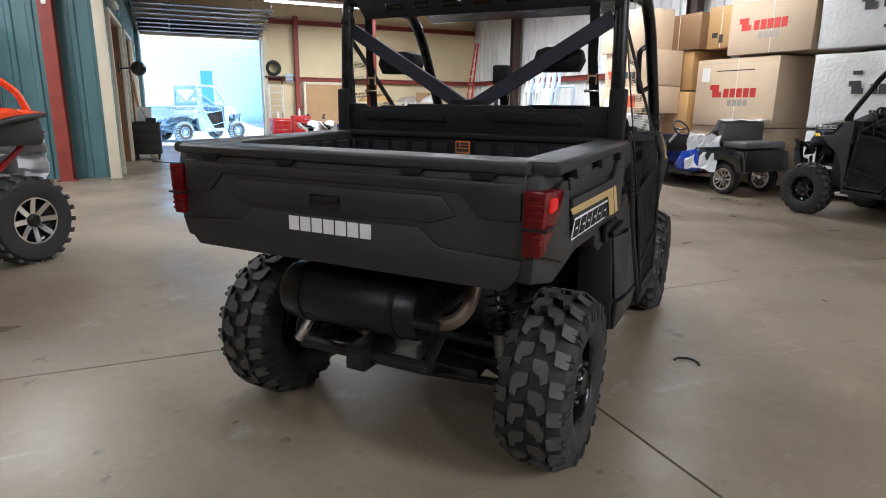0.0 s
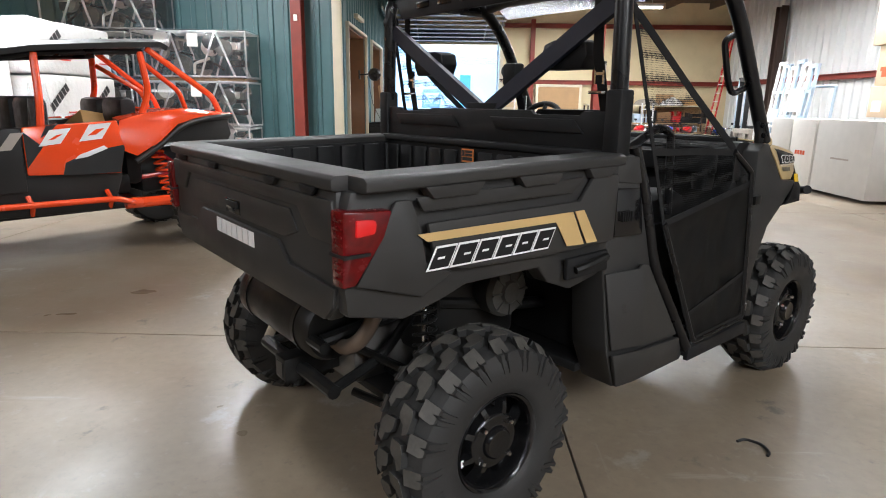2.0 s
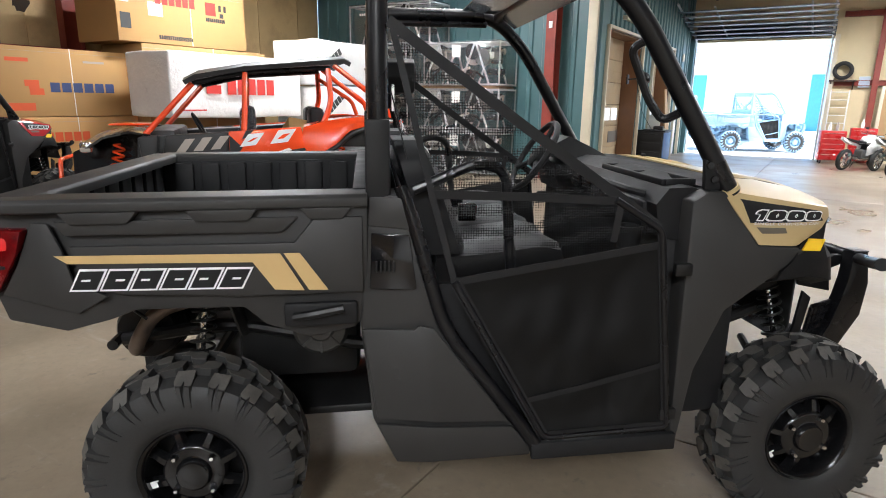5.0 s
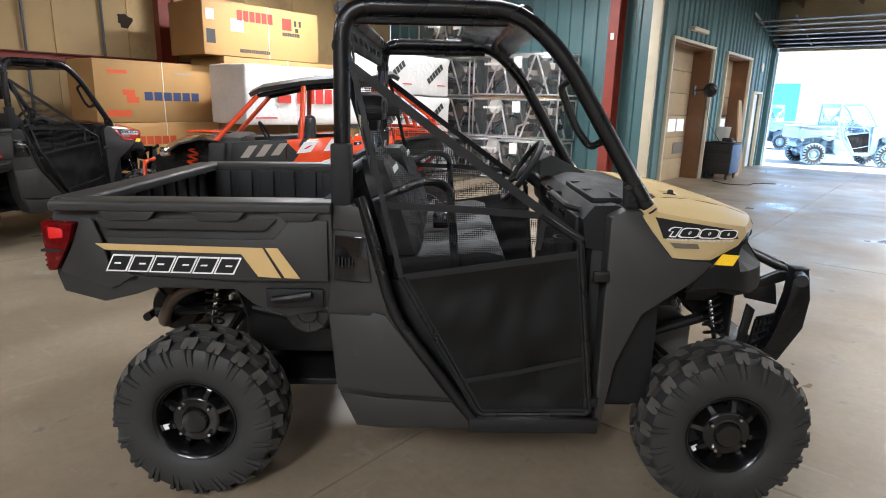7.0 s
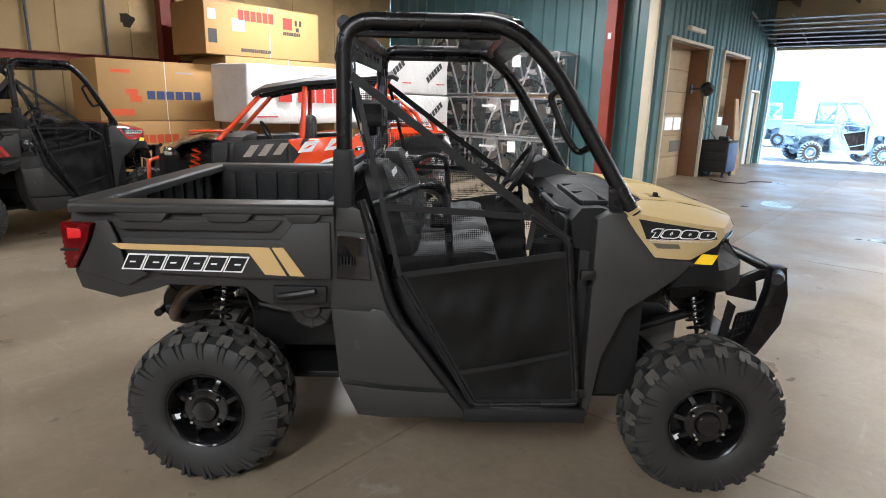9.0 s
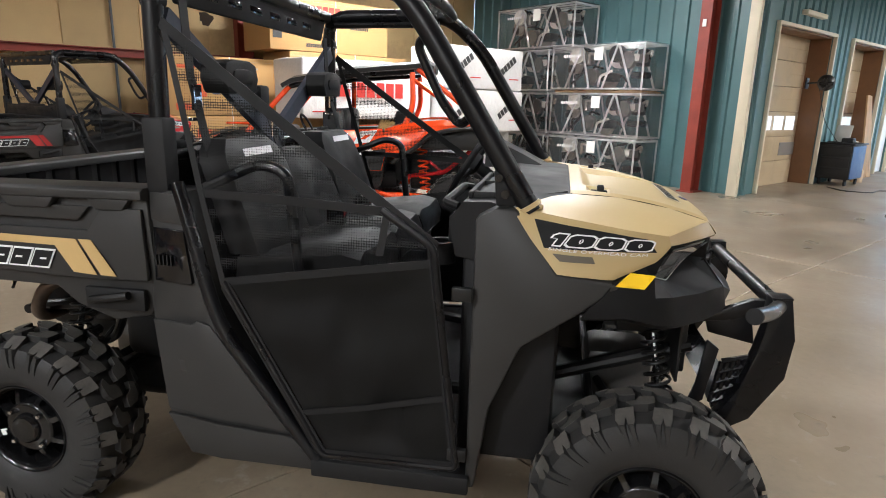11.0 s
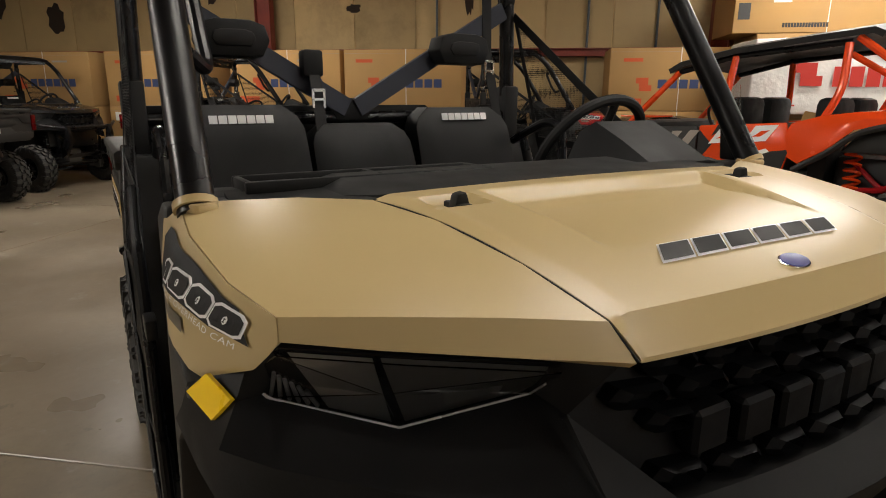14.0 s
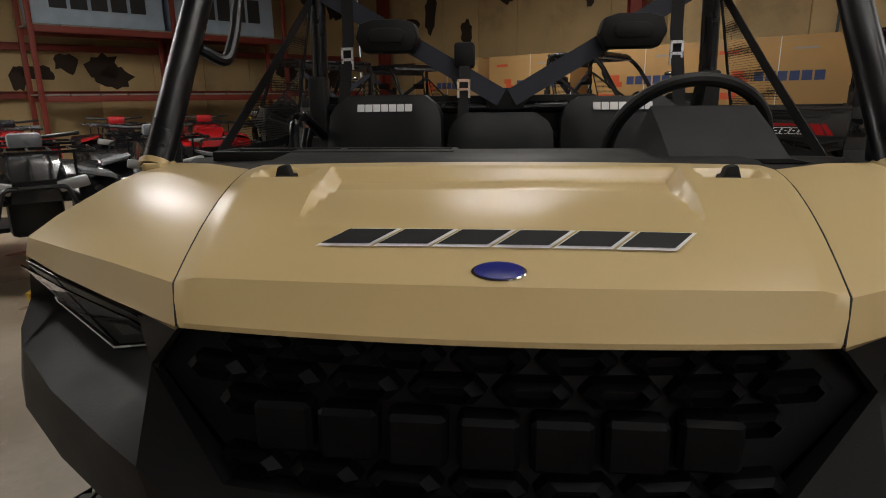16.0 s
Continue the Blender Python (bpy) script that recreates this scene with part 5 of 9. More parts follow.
def hood():
    rows, n = [], 130
    across = [-1 + 2 * k / n for k in range(n + 1)]
    for i in range(71):
        y = 0.805 + 0.442 * i / 70
        half, bow = hood_half(y), 0.012 * i / 70
        rows.append([(half * u, y + bow * (1 - u * u), hood_z(half * u, y)) for u in across])
    for half, y, bow, z in ((0.3615, 1.264, 0.016, 1.138), (0.352, 1.279, 0.020, 1.118), (0.350, 1.280, 0.020, 1.112)):
        rows.append([(half * u, y + bow * (1 - u * u), z - 0.002 * (1 - u * u)) for u in across])
    htree = BVHTree.FromBMesh(skin_plate(rows, 0.006, (0, 0, 1)))
    h = part("hood", skin_plate(rows, 0.006, (0, 0, 1)), TAN_PAINT, utv, "tan satin painted hood", smooth=28)
    # black strip for the shade in the seam between hood and wing
    for sx in (-1, 1):
        seam = [(sx * (hood_half(y) + 0.0015), y, hood_z(hood_half(y), y) - 0.0015) for y in (0.805 + 0.0442 * k for k in range(11))]
        part("hood_seal", tube(B(), seam + [(sx * 0.3538, 1.279, 1.114)], 0.0013, 8), TRIM, h, "black strip standing in for the shade in the hood seam")
        x = sx * 0.358
        la = part("hood_latch", box(B(), x - 0.012, x + 0.012, 0.872, 0.925, hood_z(x, 0.893) - 0.002, hood_z(x, 0.893) + 0.010, 0.003), TRIM, h, "black rubber hood latch")
        part("latch_tab", prism(B(), [(x - 0.017, 1.226), (x + 0.017, 1.226), (x + 0.010, 1.252), (x - 0.008, 1.255)], 0.892, 0.914, "y", 0.005), TRIM, h)

    # slanted blocks in place of the name, silver outlines under black faces
    def glyph(bm, i, grow):
        step, high, n = 0.430 / 6, 0.042, 5
        u0, u1, v0, v1 = i * step + grow, (i + 1) * step - 0.004 - grow, grow, high - grow
        vs = [[bm.verts.new((0.205 - (u0 + (u1 - u0) * k / n) - 0.8 * (high - v) + 0.012, 1.146 + v, 1.5)) for k in range(n + 1)] for v in (v0, v1)]
        for k in range(n):
            bm.faces.new((vs[0][k], vs[0][k + 1], vs[1][k + 1], vs[1][k]))

    for mat, up, grow in ((PRINT_WHITE, 0.0012, 0.0), (TRIM, 0.0026, 0.0034)):
        for i in range(6):
            nm = B()
            glyph(nm, i, grow)
            drape(nm, htree, (0, 0, -1), 0.001 + up)
            part("letter_block", nm, mat, h, "black name block" if grow else "silver outline block")
    spot, nor, _, _ = htree.ray_cast(Vector((-0.008, 1.234, 1.5)), Vector((0, 0, -1)))
    nor = -nor if nor.z < 0 else nor
    tilt = Matrix.Translation(spot) @ nor.to_track_quat("Z", "Y").to_matrix().to_4x4() @ Matrix.Diagonal((1, 0.60, 1, 1))
    b = None
    for prof, mat in (([(0, 0.031), (0.0015, 0.031), (0.0025, 0.029)], CHROME), ([(0.001, 0.0292), (0.0035, 0.0275), (0.0045, 0.018)], BADGE_BLUE)):
        bd = lathe(B(), prof, 32, "z")
        bmesh.ops.transform(bd, matrix=tilt, verts=bd.verts)
        b = part("badge_face" if b else "hood_badge", bd, mat, h, "" if b else "oval blue badge with bright rim")
    cowl = loft(B(), [[(x, 0.61, 1.18), (x, 0.61, 1.234), (x, y, z), (x, y, 1.18)] for x, y, z in ((-0.66, 0.65, 1.226), (-0.49, 0.775, 1.230), (-0.46, 0.81, 1.236), (0, 0.82, 1.242), (0.46, 0.81, 1.236), (0.49, 0.775, 1.230), (0.66, 0.65, 1.226))])
    part("cowl", cowl, TRIM, utv)


hood()


def grille():
    deep = lambda x, z: 1.266 + 0.22 * (1.10 - z) - 0.34 * x * x
    half = lambda z: 0.362 + (1.10 - z) * 1.0 if z > 1.043 else 0.419 - (1.043 - z) * 1.15
    rows = [[(half(z) * u, deep(half(z) * u, z), z) for u in (-1 + k / 8 for k in range(17))] for z in (1.108, 1.08, 1.043, 0.99, 0.93)]
    g = part("grille", skin_plate(rows, 0.006, (0, 1, 0)), GRILLE, utv, "black moulded grille")
    pitch = 0.092
    for r in range(5):
        z = 1.086 - r * 0.034
        for k in range(-5, 6):
            u = (k + (0.5 if r % 2 else 0.0)) * pitch
            w = pitch * 0.49
            if abs(u) + w * 0.7 > half(z) or (abs(u) < 0.27 and r in (2, 3)):
                continue
            hex_ring = lambda f, out, dz: [(u + f * a * w, deep(u + f * a * w, z) + out, z + dz + f * b * 0.0155) for a, b in ((-1, 0), (-0.68, 1), (0.68, 1), (1, 0), (0.68, -1), (-0.68, -1))]
            part("grille_block", loft(B(), [hex_ring(1.0, -0.004, 0), hex_ring(0.93, 0.018, 0.002), hex_ring(0.62, 0.030, 0.0035), hex_ring(0.52, 0.012, 0.003)]), GRILLE, g, smooth=10)
    # seven upright blocks in place of the name
    for k in range(7):
        u = -0.231 + k * 0.077
        y = deep(u, 1.0)
        bm = prism(B(), [(u - 0.033, 0.972), (u + 0.033, 0.972), (u + 0.033, 1.034), (u - 0.033, 1.034)], y - 0.004, y + 0.030, "y", 0.006, 1)
        part("name_block", bm, GRILLE, g)
    # chin that carries the shell round under the grille
    def chin_row(outer, corner, centre):
        pts = [tuple(outer[i] + (corner[i] - outer[i]) * f for i in range(3)) for f in (0, 0.5)]
        for k in range(7):
            f = k / 6
            pts.append((corner[0] * (1 - f), corner[1] + (centre[1] - corner[1]) * (1 - (1 - f) ** 2), corner[2] + (centre[2] - corner[2]) * f))
        return pts + [(-x, y, z) for x, y, z in pts[-2::-1]]
    rows = [chin_row((0.414, 1.225, 1.040), (0.296, 1.285, 0.935), (0, 1.30, 0.93)),
            chin_row((0.418, 1.238, 1.046), (0.300, 1.315, 0.938), (0, 1.335, 0.933)),
            chin_row((0.405, 1.312, 0.952), (0.303, 1.362, 0.912), (0, 1.392, 0.906)),
            chin_row((0.365, 1.337, 0.870), (0.300, 1.348, 0.862), (0, 1.375, 0.852)),
            chin_row((0.360, 1.260, 0.850), (0.300, 1.260, 0.840), (0, 1.26, 0.830))]
    part("chin", skin_plate(rows, 0.006, (0, 1, 0)), FASCIA, utv, "matt black fascia below the grille", smooth=24)


grille()


# --- front bumper
def bumper():
    b = part("front_bumper", tube(B(), [(-0.38, 1.478, 0.905), (0.38, 1.478, 0.905)], 0.024, 16), POWDER, utv, "black steel front bumper")
    for s in (1, -1):
        pl = prism(B(), [(1.452, 0.930), (1.512, 0.932), (1.538, 0.80), (1.526, 0.665), (1.438, 0.512), (1.36, 0.46), (1.33, 0.50), (1.395, 0.62), (1.43, 0.74), (1.446, 0.82)], 0.375, 0.437, "x", 0.004)
        part("bumper_plate", flip(pl, s), POWDER, b)
        cap = prism(B(), [(1.450, 0.930), (1.513, 0.931), (1.514, 0.937), (1.450, 0.936)], 0.372, 0.440, "x", 0.003)
        part("bumper_cap", flip(cap, s), POWDER, b)
        part("side_tube", flip(tube(B(), [(0.425, 1.478, 0.905), (0.56, 1.412, 0.925), (0.700, 1.323, 0.955)], 0.0225, 18, 0.05), s), POWDER, b)
        part("tube_end", flip(tube(B(), [(0.698, 1.3245, 0.9545), (0.706, 1.319, 0.9565)], 0.0235, 18), s), TRIM, b)
        part("bumper_arm", flip(prism(B(), [(1.27, 0.815), (1.29, 0.845), (1.42, 0.905), (1.47, 0.905), (1.47, 0.870), (1.36, 0.830)], 0.345, 0.374, "x", 0.004), s), POWDER, b)
        part("bumper_gusset", flip(prism(B(), [(1.28, 0.84), (1.43, 0.84), (1.45, 0.74), (1.30, 0.77)], 0.33, 0.345, "x", 0.004), s), POWDER, b)
        # lower plate with rows of punched holes, held by a flat bar
        web = B()
        for i in range(5):
            f = i / 4
            tube(web, [(0.385, 1.325 + 0.02 * f, 0.535 + 0.15 * f), (0.385, 1.43, 0.60 + 0.11 * f)], 0.0105, 6)
        for j in range(6):
            f = j / 5
            tube(web, [(0.385, 1.325 + 0.105 * f, 0.535 + 0.065 * f), (0.385, 1.345 + 0.085 * f, 0.685 + 0.025 * f)], 0.0095, 6)
        part("bumper_lattice", flip(web, s), POWDER, b)
        part("bumper_strut", flip(prism(B(), [(1.24, 0.50), (1.30, 0.54), (1.33, 0.73), (1.29, 0.76), (1.27, 0.60)], 0.378, 0.392, "x", 0.003), s), POWDER, b)
        part("skid_plate", flip(sheet(B(), [[(0.385, 1.44, 0.52), (0.2, 1.445, 0.52), (0.0, 1.45, 0.52)], [(0.385, 1.36, 0.462), (0.2, 1.365, 0.46), (0.0, 1.37, 0.46)]], 0.006), s), POWDER, b)


bumper()


# --- wheels
def wheel(name, cx, cy, width, s, spin):
    R, h = 0.345, width / 2
    k = h / 0.134
    lip_x, hub_x = h * 0.80, 0.772 - cx
    w = part(name, lathe(B(), [(-0.07, 0.10), (-0.07, 0.157), (lip_x - 0.01, 0.157), (lip_x - 0.01, 0.150), (-0.06, 0.148), (-0.06, 0.10)], 48, "x", cap=False), RIM_BLACK, utv, "knobbly tyre on a gloss black alloy rim")
    w.matrix_basis = pose(s * cx, cy, R - 0.012, 0, 0, 0 if s > 0 else 180) @ pose(0, 0, 0, spin, 0, 0)
    prof = [(0.70, 0.160), (0.86, 0.172), (0.955, 0.195), (1.0, 0.228), (0.995, 0.258), (0.955, 0.288), (0.86, 0.309), (0.70, 0.318), (0.36, 0.323)]
    ty = lathe(B(), [(-h * a, r) for a, r in prof] + [(0, 0.324)] + [(h * a, r) for a, r in prof[::-1]] + [(h * 0.5, 0.150), (-h * 0.5, 0.150)], 80, "x", cap=False)
    part("tyre", ty, RUBBER, w)
    tr, face = B(), B()

    def lug(pts, r0, r1, ang):
        ring = lambda bm, rr, f: [bm.verts.new((u * f, rr(u) * math.cos(ang + v / R), rr(u) * math.sin(ang + v / R))) for u, v in pts]
        top = lambda d: (lambda u: r1 + d - 0.75 * max(0, abs(u) - h * 0.62))
        n = len(pts)
        for bm, lo, hi in ((tr, ring(tr, lambda u: r0, 1.0), ring(tr, top(0), 1.0)), (face, ring(face, top(-0.002), 1.0), ring(face, top(0.0012), 0.995))):
            bm.faces.new(hi)
            for j in range(n):
                bm.faces.new((lo[j], lo[(j + 1) % n], hi[(j + 1) % n], hi[j]))

    N = 20
    zed = ((0.005, -0.044), (0.050, -0.040), (0.062, -0.020), (0.064, 0.030), (0.044, 0.042), (0.036, 0.012), (0.012, 0.002), (0.005, -0.014))
    fork = ((0.074, -0.030), (0.118, -0.028), (0.133, -0.020), (0.133, -0.008), (0.108, -0.002), (0.133, 0.008), (0.133, 0.020), (0.112, 0.030), (0.078, 0.022))
    for i in range(N):
        for sx in (1, -1):
            a = (i + (0.5 if sx < 0 else 0)) * math.tau / N
            lug([(sx * u * k, v) for u, v in zed], 0.314, 0.3455, a)
            lug([(sx * u * k, v) for u, v in fork], 0.290, 0.343, a + 0.15)
            # two fine ribs run from each shoulder lug down the side wall
            for v in (-0.015, 0.014):
                ring = []
                for r, x, wd, e in ((0.315, 0.985, 0.0065, 0.0), (0.296, 1.005, 0.006, -0.002), (0.272, 1.022, 0.0045, -0.007), (0.248, 1.018, 0.003, -0.014)):
                    b = a + 0.15 + (v + e) / R
                    ring.append([(sx * h * x, r * math.cos(b + q * wd / r), r * math.sin(b + q * wd / r)) for q in (-1, 1)] + [(sx * (h * x - 0.02), r * math.cos(b + q * wd * 2 / r), r * math.sin(b + q * wd * 2 / r)) for q in (1, -1)])
                loft(tr, ring)
    td = part("tread", tr, RUBBER, w, "deep angular tread blocks", smooth=25)
    part("tread_face", face, TREAD, td, "pale scuffed tread faces", smooth=25)
    # rim: rolled lip, deep barrel, eight spokes that fall back from the hub
    lip = lathe(B(), [(lip_x - 0.045, 0.150), (lip_x - 0.004, 0.152), (lip_x + 0.006, 0.158), (lip_x + 0.010, 0.166), (lip_x + 0.002, 0.171), (lip_x - 0.03, 0.168)], 64, "x", cap=False)
    part("rim_lip", lip, RIM_BLACK, w)
    part("rim_dish", lathe(B(), [(0.0, 0.05), (-0.004, 0.09), (-0.016, 0.13), (-0.035, 0.150), (-0.045, 0.150), (-0.03, 0.05)], 48, "x", cap=False), BLACK, w)
    for j in range(8):
        a = j * math.tau / 8 + 0.19
        out, tan, ax = Vector((0, math.cos(a), math.sin(a))), Vector((0, -math.sin(a), math.cos(a))), Vector((1, 0, 0))
        bm = B()
        loft(bm, [[out * r + ax * (hub_x + d - t) - tan * wd, out * r + ax * (hub_x + d) - tan * wd * 0.62, out * r + ax * (hub_x + d) + tan * wd * 0.62, out * r + ax * (hub_x + d - t) + tan * wd] for r, d, t, wd in ((0.070, -0.002, 0.035, 0.020), (0.105, -0.006, 0.032, 0.015), (0.135, -0.020, 0.030, 0.014), (0.154, -0.030, 0.028, 0.019))])
        part("spoke", bm, RIM_BLACK, w, smooth=20)
    hub = lathe(B(), [(0.0, 0.098), (hub_x - 0.012, 0.098), (hub_x - 0.003, 0.092), (hub_x, 0.085), (hub_x - 0.001, 0.064), (hub_x + 0.002, 0.056), (hub_x + 0.016, 0.052), (hub_x + 0.022, 0.046), (hub_x + 0.018, 0.030), (hub_x + 0.019, 0.004)], 40, "x")
    part("hub_cap", hub, RIM_BLACK, w)
    for j in range(4):
        a = j * math.tau / 4 + 0.58
        part("lug_nut", lathe(B(), [(hub_x - 0.004, 0.0115), (hub_x + 0.012, 0.0105), (hub_x + 0.017, 0.006)], 6, "x", (0, 0.080 * math.cos(a), 0.080 * math.sin(a))), CHROME, w)
    a, x = radians(190), lip_x - 0.03
    bm = B()
    pts = [(r, a + e) for r, e in ((0.122, -0.09), (0.149, -0.09), (0.149, 0.07), (0.122, 0.09))]
    loft(bm, [[(x + d, r * math.cos(b), r * math.sin(b)) for r, b in pts] for d in (0.0, 0.003)])
    part("rim_sticker", bm, PRINT_WHITE, w, "white sticker on the rim")


wheel("rear_wheel", 0.675, -1.042, 0.268, 1, 10)
wheel("rear_wheel", 0.675, -1.042, 0.268, -1, 47)
wheel("front_wheel", 0.685, 1.085, 0.238, 1, 25)
wheel("front_wheel", 0.685, 1.085, 0.238, -1, 80)


DULL = material("dull cast metal", (0.09, 0.088, 0.082), 0.5, metal=0.5, spread=0.25, scale=14)


# --- running gear
def coil(bm, p, q, r, turns, wire):
    p, q = Vector(p), Vector(q)
    d = (q - p).normalized()
    e = d.cross(Vector((0, 1, 0))).normalized()
    g = d.cross(e)
    n = turns * 14
    tube(bm, [p.lerp(q, i / n) + r * (math.cos(i * math.tau / 14) * e + math.sin(i * math.tau / 14) * g) for i in range(n + 1)], wire, 6)
    return bm


def gear(s):
    for y, nm in ((-1.045, "rear"), (1.085, "front")):
        for z, dy in ((0.26, 0.16), (0.42, 0.12)):
            bm = tube(B(), [(0.16, y - dy, z + 0.05), (0.54, y, z), (0.16, y + dy, z + 0.05)], 0.017, 10, 0.05)
            part("suspension_arm", flip(bm, s), STEEL_BLK, utv)
        part("drive_shaft", flip(tube(B(), [(0.12, y, 0.36), (0.56, y, 0.335)], 0.014, 10), s), STEEL_BLK, utv)
        bm = B()
        for k in range(5):
            lathe(bm, [(0.47 + k * 0.014, 0.034), (0.477 + k * 0.014, 0.042), (0.484 + k * 0.014, 0.034)], 16, "x", (0, y, 0.338))
        part("shaft_boot", flip(bm, s), RUBBER, utv)
        part("hub_carrier", flip(box(B(), 0.50, 0.58, y - 0.05, y + 0.05, 0.22, 0.46, 0.02), s), CAST, utv)
        p, q = (0.50, y + (0.10 if y > 0 else -0.06), 0.32), (0.42, y + (0.02 if y > 0 else -0.02), 0.78)
        sh = part("shock_absorber", flip(tube(B(), [p, Vector(p).lerp(Vector(q), 0.5)], 0.026, 12), s), STEEL_BLK, utv)
        part("shock_rod", flip(tube(B(), [Vector(p).lerp(Vector(q), 0.4), q], 0.011, 10), s), CHROME, sh)
        part("spring", flip(coil(B(), Vector(p).lerp(Vector(q), 0.35), Vector(p).lerp(Vector(q), 0.97), 0.040, 8, 0.006), s), STEEL_BLK, sh, "black coil spring")
        part("shock_body", flip(tube(B(), [Vector(p).lerp(Vector(q), 0.14), Vector(p).lerp(Vector(q), 0.34)], 0.031, 12), s), CAST, sh)
        bm = lathe(B(), [(0.525, 0.105), (0.532, 0.105)], 32, "x", (0, y, 0.335))
        part("brake_disc", flip(bm, s), CAST, utv)
    part("chassis_rail", flip(tube(B(), [(0.30, -1.40, 0.60), (0.33, -1.0, 0.66), (0.34, -0.5, 0.55), (0.36, 0.5, 0.42), (0.34, 0.9, 0.55), (0.32, 1.26, 0.66)], 0.025, 10, 0.1), s), STEEL_BLK, utv)
    part("chassis_upright", flip(tube(B(), [(0.34, -0.95, 0.62), (0.38, -1.0, 0.84)], 0.022, 10), s), STEEL_BLK, utv)
    part("shock_tower", flip(box(B(), 0.36, 0.46, 0.99, 1.13, 0.74, 0.93, 0.01), s), STEEL_BLK, utv)


both(gear)
mf = lathe(B(), [(-0.34, 0.05), (-0.335, 0.105), (-0.31, 0.118), (0.27, 0.118), (0.295, 0.105), (0.30, 0.05)], 36, "x", (-0.03, -1.33, 0.615))
mu = part("muffler", mf, STEEL_BLK, utv, "black muffler under the bed")
for x in (-0.24, 0.20):
    part("muffler_band", lathe(B(), [(x - 0.012, 0.12), (x - 0.012, 0.123), (x + 0.012, 0.123), (x + 0.012, 0.12)], 36, "x", (-0.03, -1.33, 0.615)), STEEL_BLK, mu)
part("exhaust_pipe", tube(B(), [(0.24, -1.33, 0.575), (0.36, -1.34, 0.575), (0.425, -1.31, 0.63), (0.43, -1.24, 0.75), (0.38, -1.05, 0.79)], 0.027, 14, 0.08), EXHAUST, utv, "brown heat-tinted exhaust pipe")
part("tail_pipe", tube(B(), [(-0.27, -1.31, 0.53), (-0.31, -1.31, 0.48), (-0.375, -1.32, 0.385)], 0.023, 14), CHROME, utv, "bright tail pipe tip")
part("gear_case", box(B(), -0.15, 0.15, -1.2, -0.86, 0.30, 0.56, 0.05), CAST, utv)
part("engine_block", box(B(), -0.30, 0.34, -0.98, -0.52, 0.42, 0.80, 0.04), STEEL_BLK, utv)
cl = part("clutch_cover", lathe(B(), [(0.30, 0.105), (0.42, 0.105), (0.44, 0.09), (0.445, 0.05), (0.455, 0.04)], 36, "x", (0, -0.66, 0.66)), DULL, utv, "dull cast aluminium clutch cover")
for k in range(8):
    a = k * math.tau / 8
    part("cover_rib", box(B(), 0.438, 0.449, -0.004, 0.004, 0.045, 0.092, m=Matrix.Translation((0, -0.66, 0.66)) @ Euler((a, 0, 0)).to_matrix().to_4x4()), DULL, cl)
part("clutch_duct", tube(B(), [(0.40, -0.62, 0.76), (0.44, -0.55, 0.80), (0.42, -0.50, 0.70)], 0.035, 12, 0.05), BLACK, utv)
part("air_box", box(B(), -0.2, 0.45, -0.95, -0.60, 0.78, 0.838, 0.02), BLACK, utv)
part("frame_cross", tube(B(), [(-0.36, -1.42, 0.60), (0.36, -1.42, 0.60)], 0.02, 10), STEEL_BLK, utv)
part("hitch_beam", tube(B(), [(-0.30, -1.36, 0.40), (0.30, -1.36, 0.40)], 0.026, 10), STEEL_BLK, utv)
hr = part("hitch_receiver", box(B(), -0.045, 0.045, -1.43, -1.20, 0.36, 0.45, 0.006), STEEL_BLK, utv)
part("receiver_mouth", box(B(), -0.028, 0.028, -1.434, -1.42, 0.377, 0.433), BLACK, hr)
for x in (-0.28, 0.28):
    part("frame_leg", tube(B(), [(x, -1.36, 0.40), (x * 0.8, -1.12, 0.44), (x, -1.0, 0.62)], 0.02, 10, 0.05), STEEL_BLK, utv)
part("brake_line", tube(B(), [(0.30, -1.38, 0.79), (0.5, -1.3, 0.80), (0.62, -1.2, 0.79)], 0.006, 6, 0.05), BLACK, utv)
part("front_case", box(B(), -0.13, 0.13, 0.92, 1.18, 0.34, 0.58, 0.04), CAST, utv)
part("radiator", box(B(), -0.34, 0.34, 1.20, 1.245, 0.56, 0.95, 0.008), BLACK, utv)
part("nose_backing", box(B(), -0.47, 0.47, 1.19, 1.20, 0.58, 0.95, 0.003), BLACK, utv)
part("steering_rack", tube(B(), [(-0.5, 0.93, 0.45), (0.5, 0.93, 0.45)], 0.015, 8), STEEL_BLK, utv)
part("bulkhead", box(B(), -0.56, 0.56, 0.70, 0.74, 0.36, 1.1, 0.005), BLACK, utv)
part("front_tray", box(B(), -0.50, 0.50, 0.74, 1.06, 0.955, 0.975, 0.003), BLACK, utv)

# the body sits slightly nose-up on its springs
SIT = Matrix(((0.9783, 0, 0, 0), (0, 0.9972, 0, -0.0011), (0, 0.0166, 1, 0.0274), (0, 0, 0, 1)))
for ob in utv.children_recursive:
    root = ob
    while root.parent is not utv:
        root = root.parent
    if not root.name.startswith(("rear_wheel", "front_", "suspension_arm", "drive_shaft", "shaft_boot", "hub_carrier", "brake_disc", "side_door", "quarter_panel", "door_pillar", "side_reflector", "tan_wing", "headlight", "hood", "cowl", "grille", "chin")):
        ob.data.transform(SIT)

# ---------------------------------------------------------------- other utility vehicles of the same make
def repaint(ob, swap):
    for o in ob.children_recursive:
        for key, mat in swap.items():
            if o.name.split(".")[0] == key:
                o.material_slots[0].link = "OBJECT"
                o.material_slots[0].material = mat


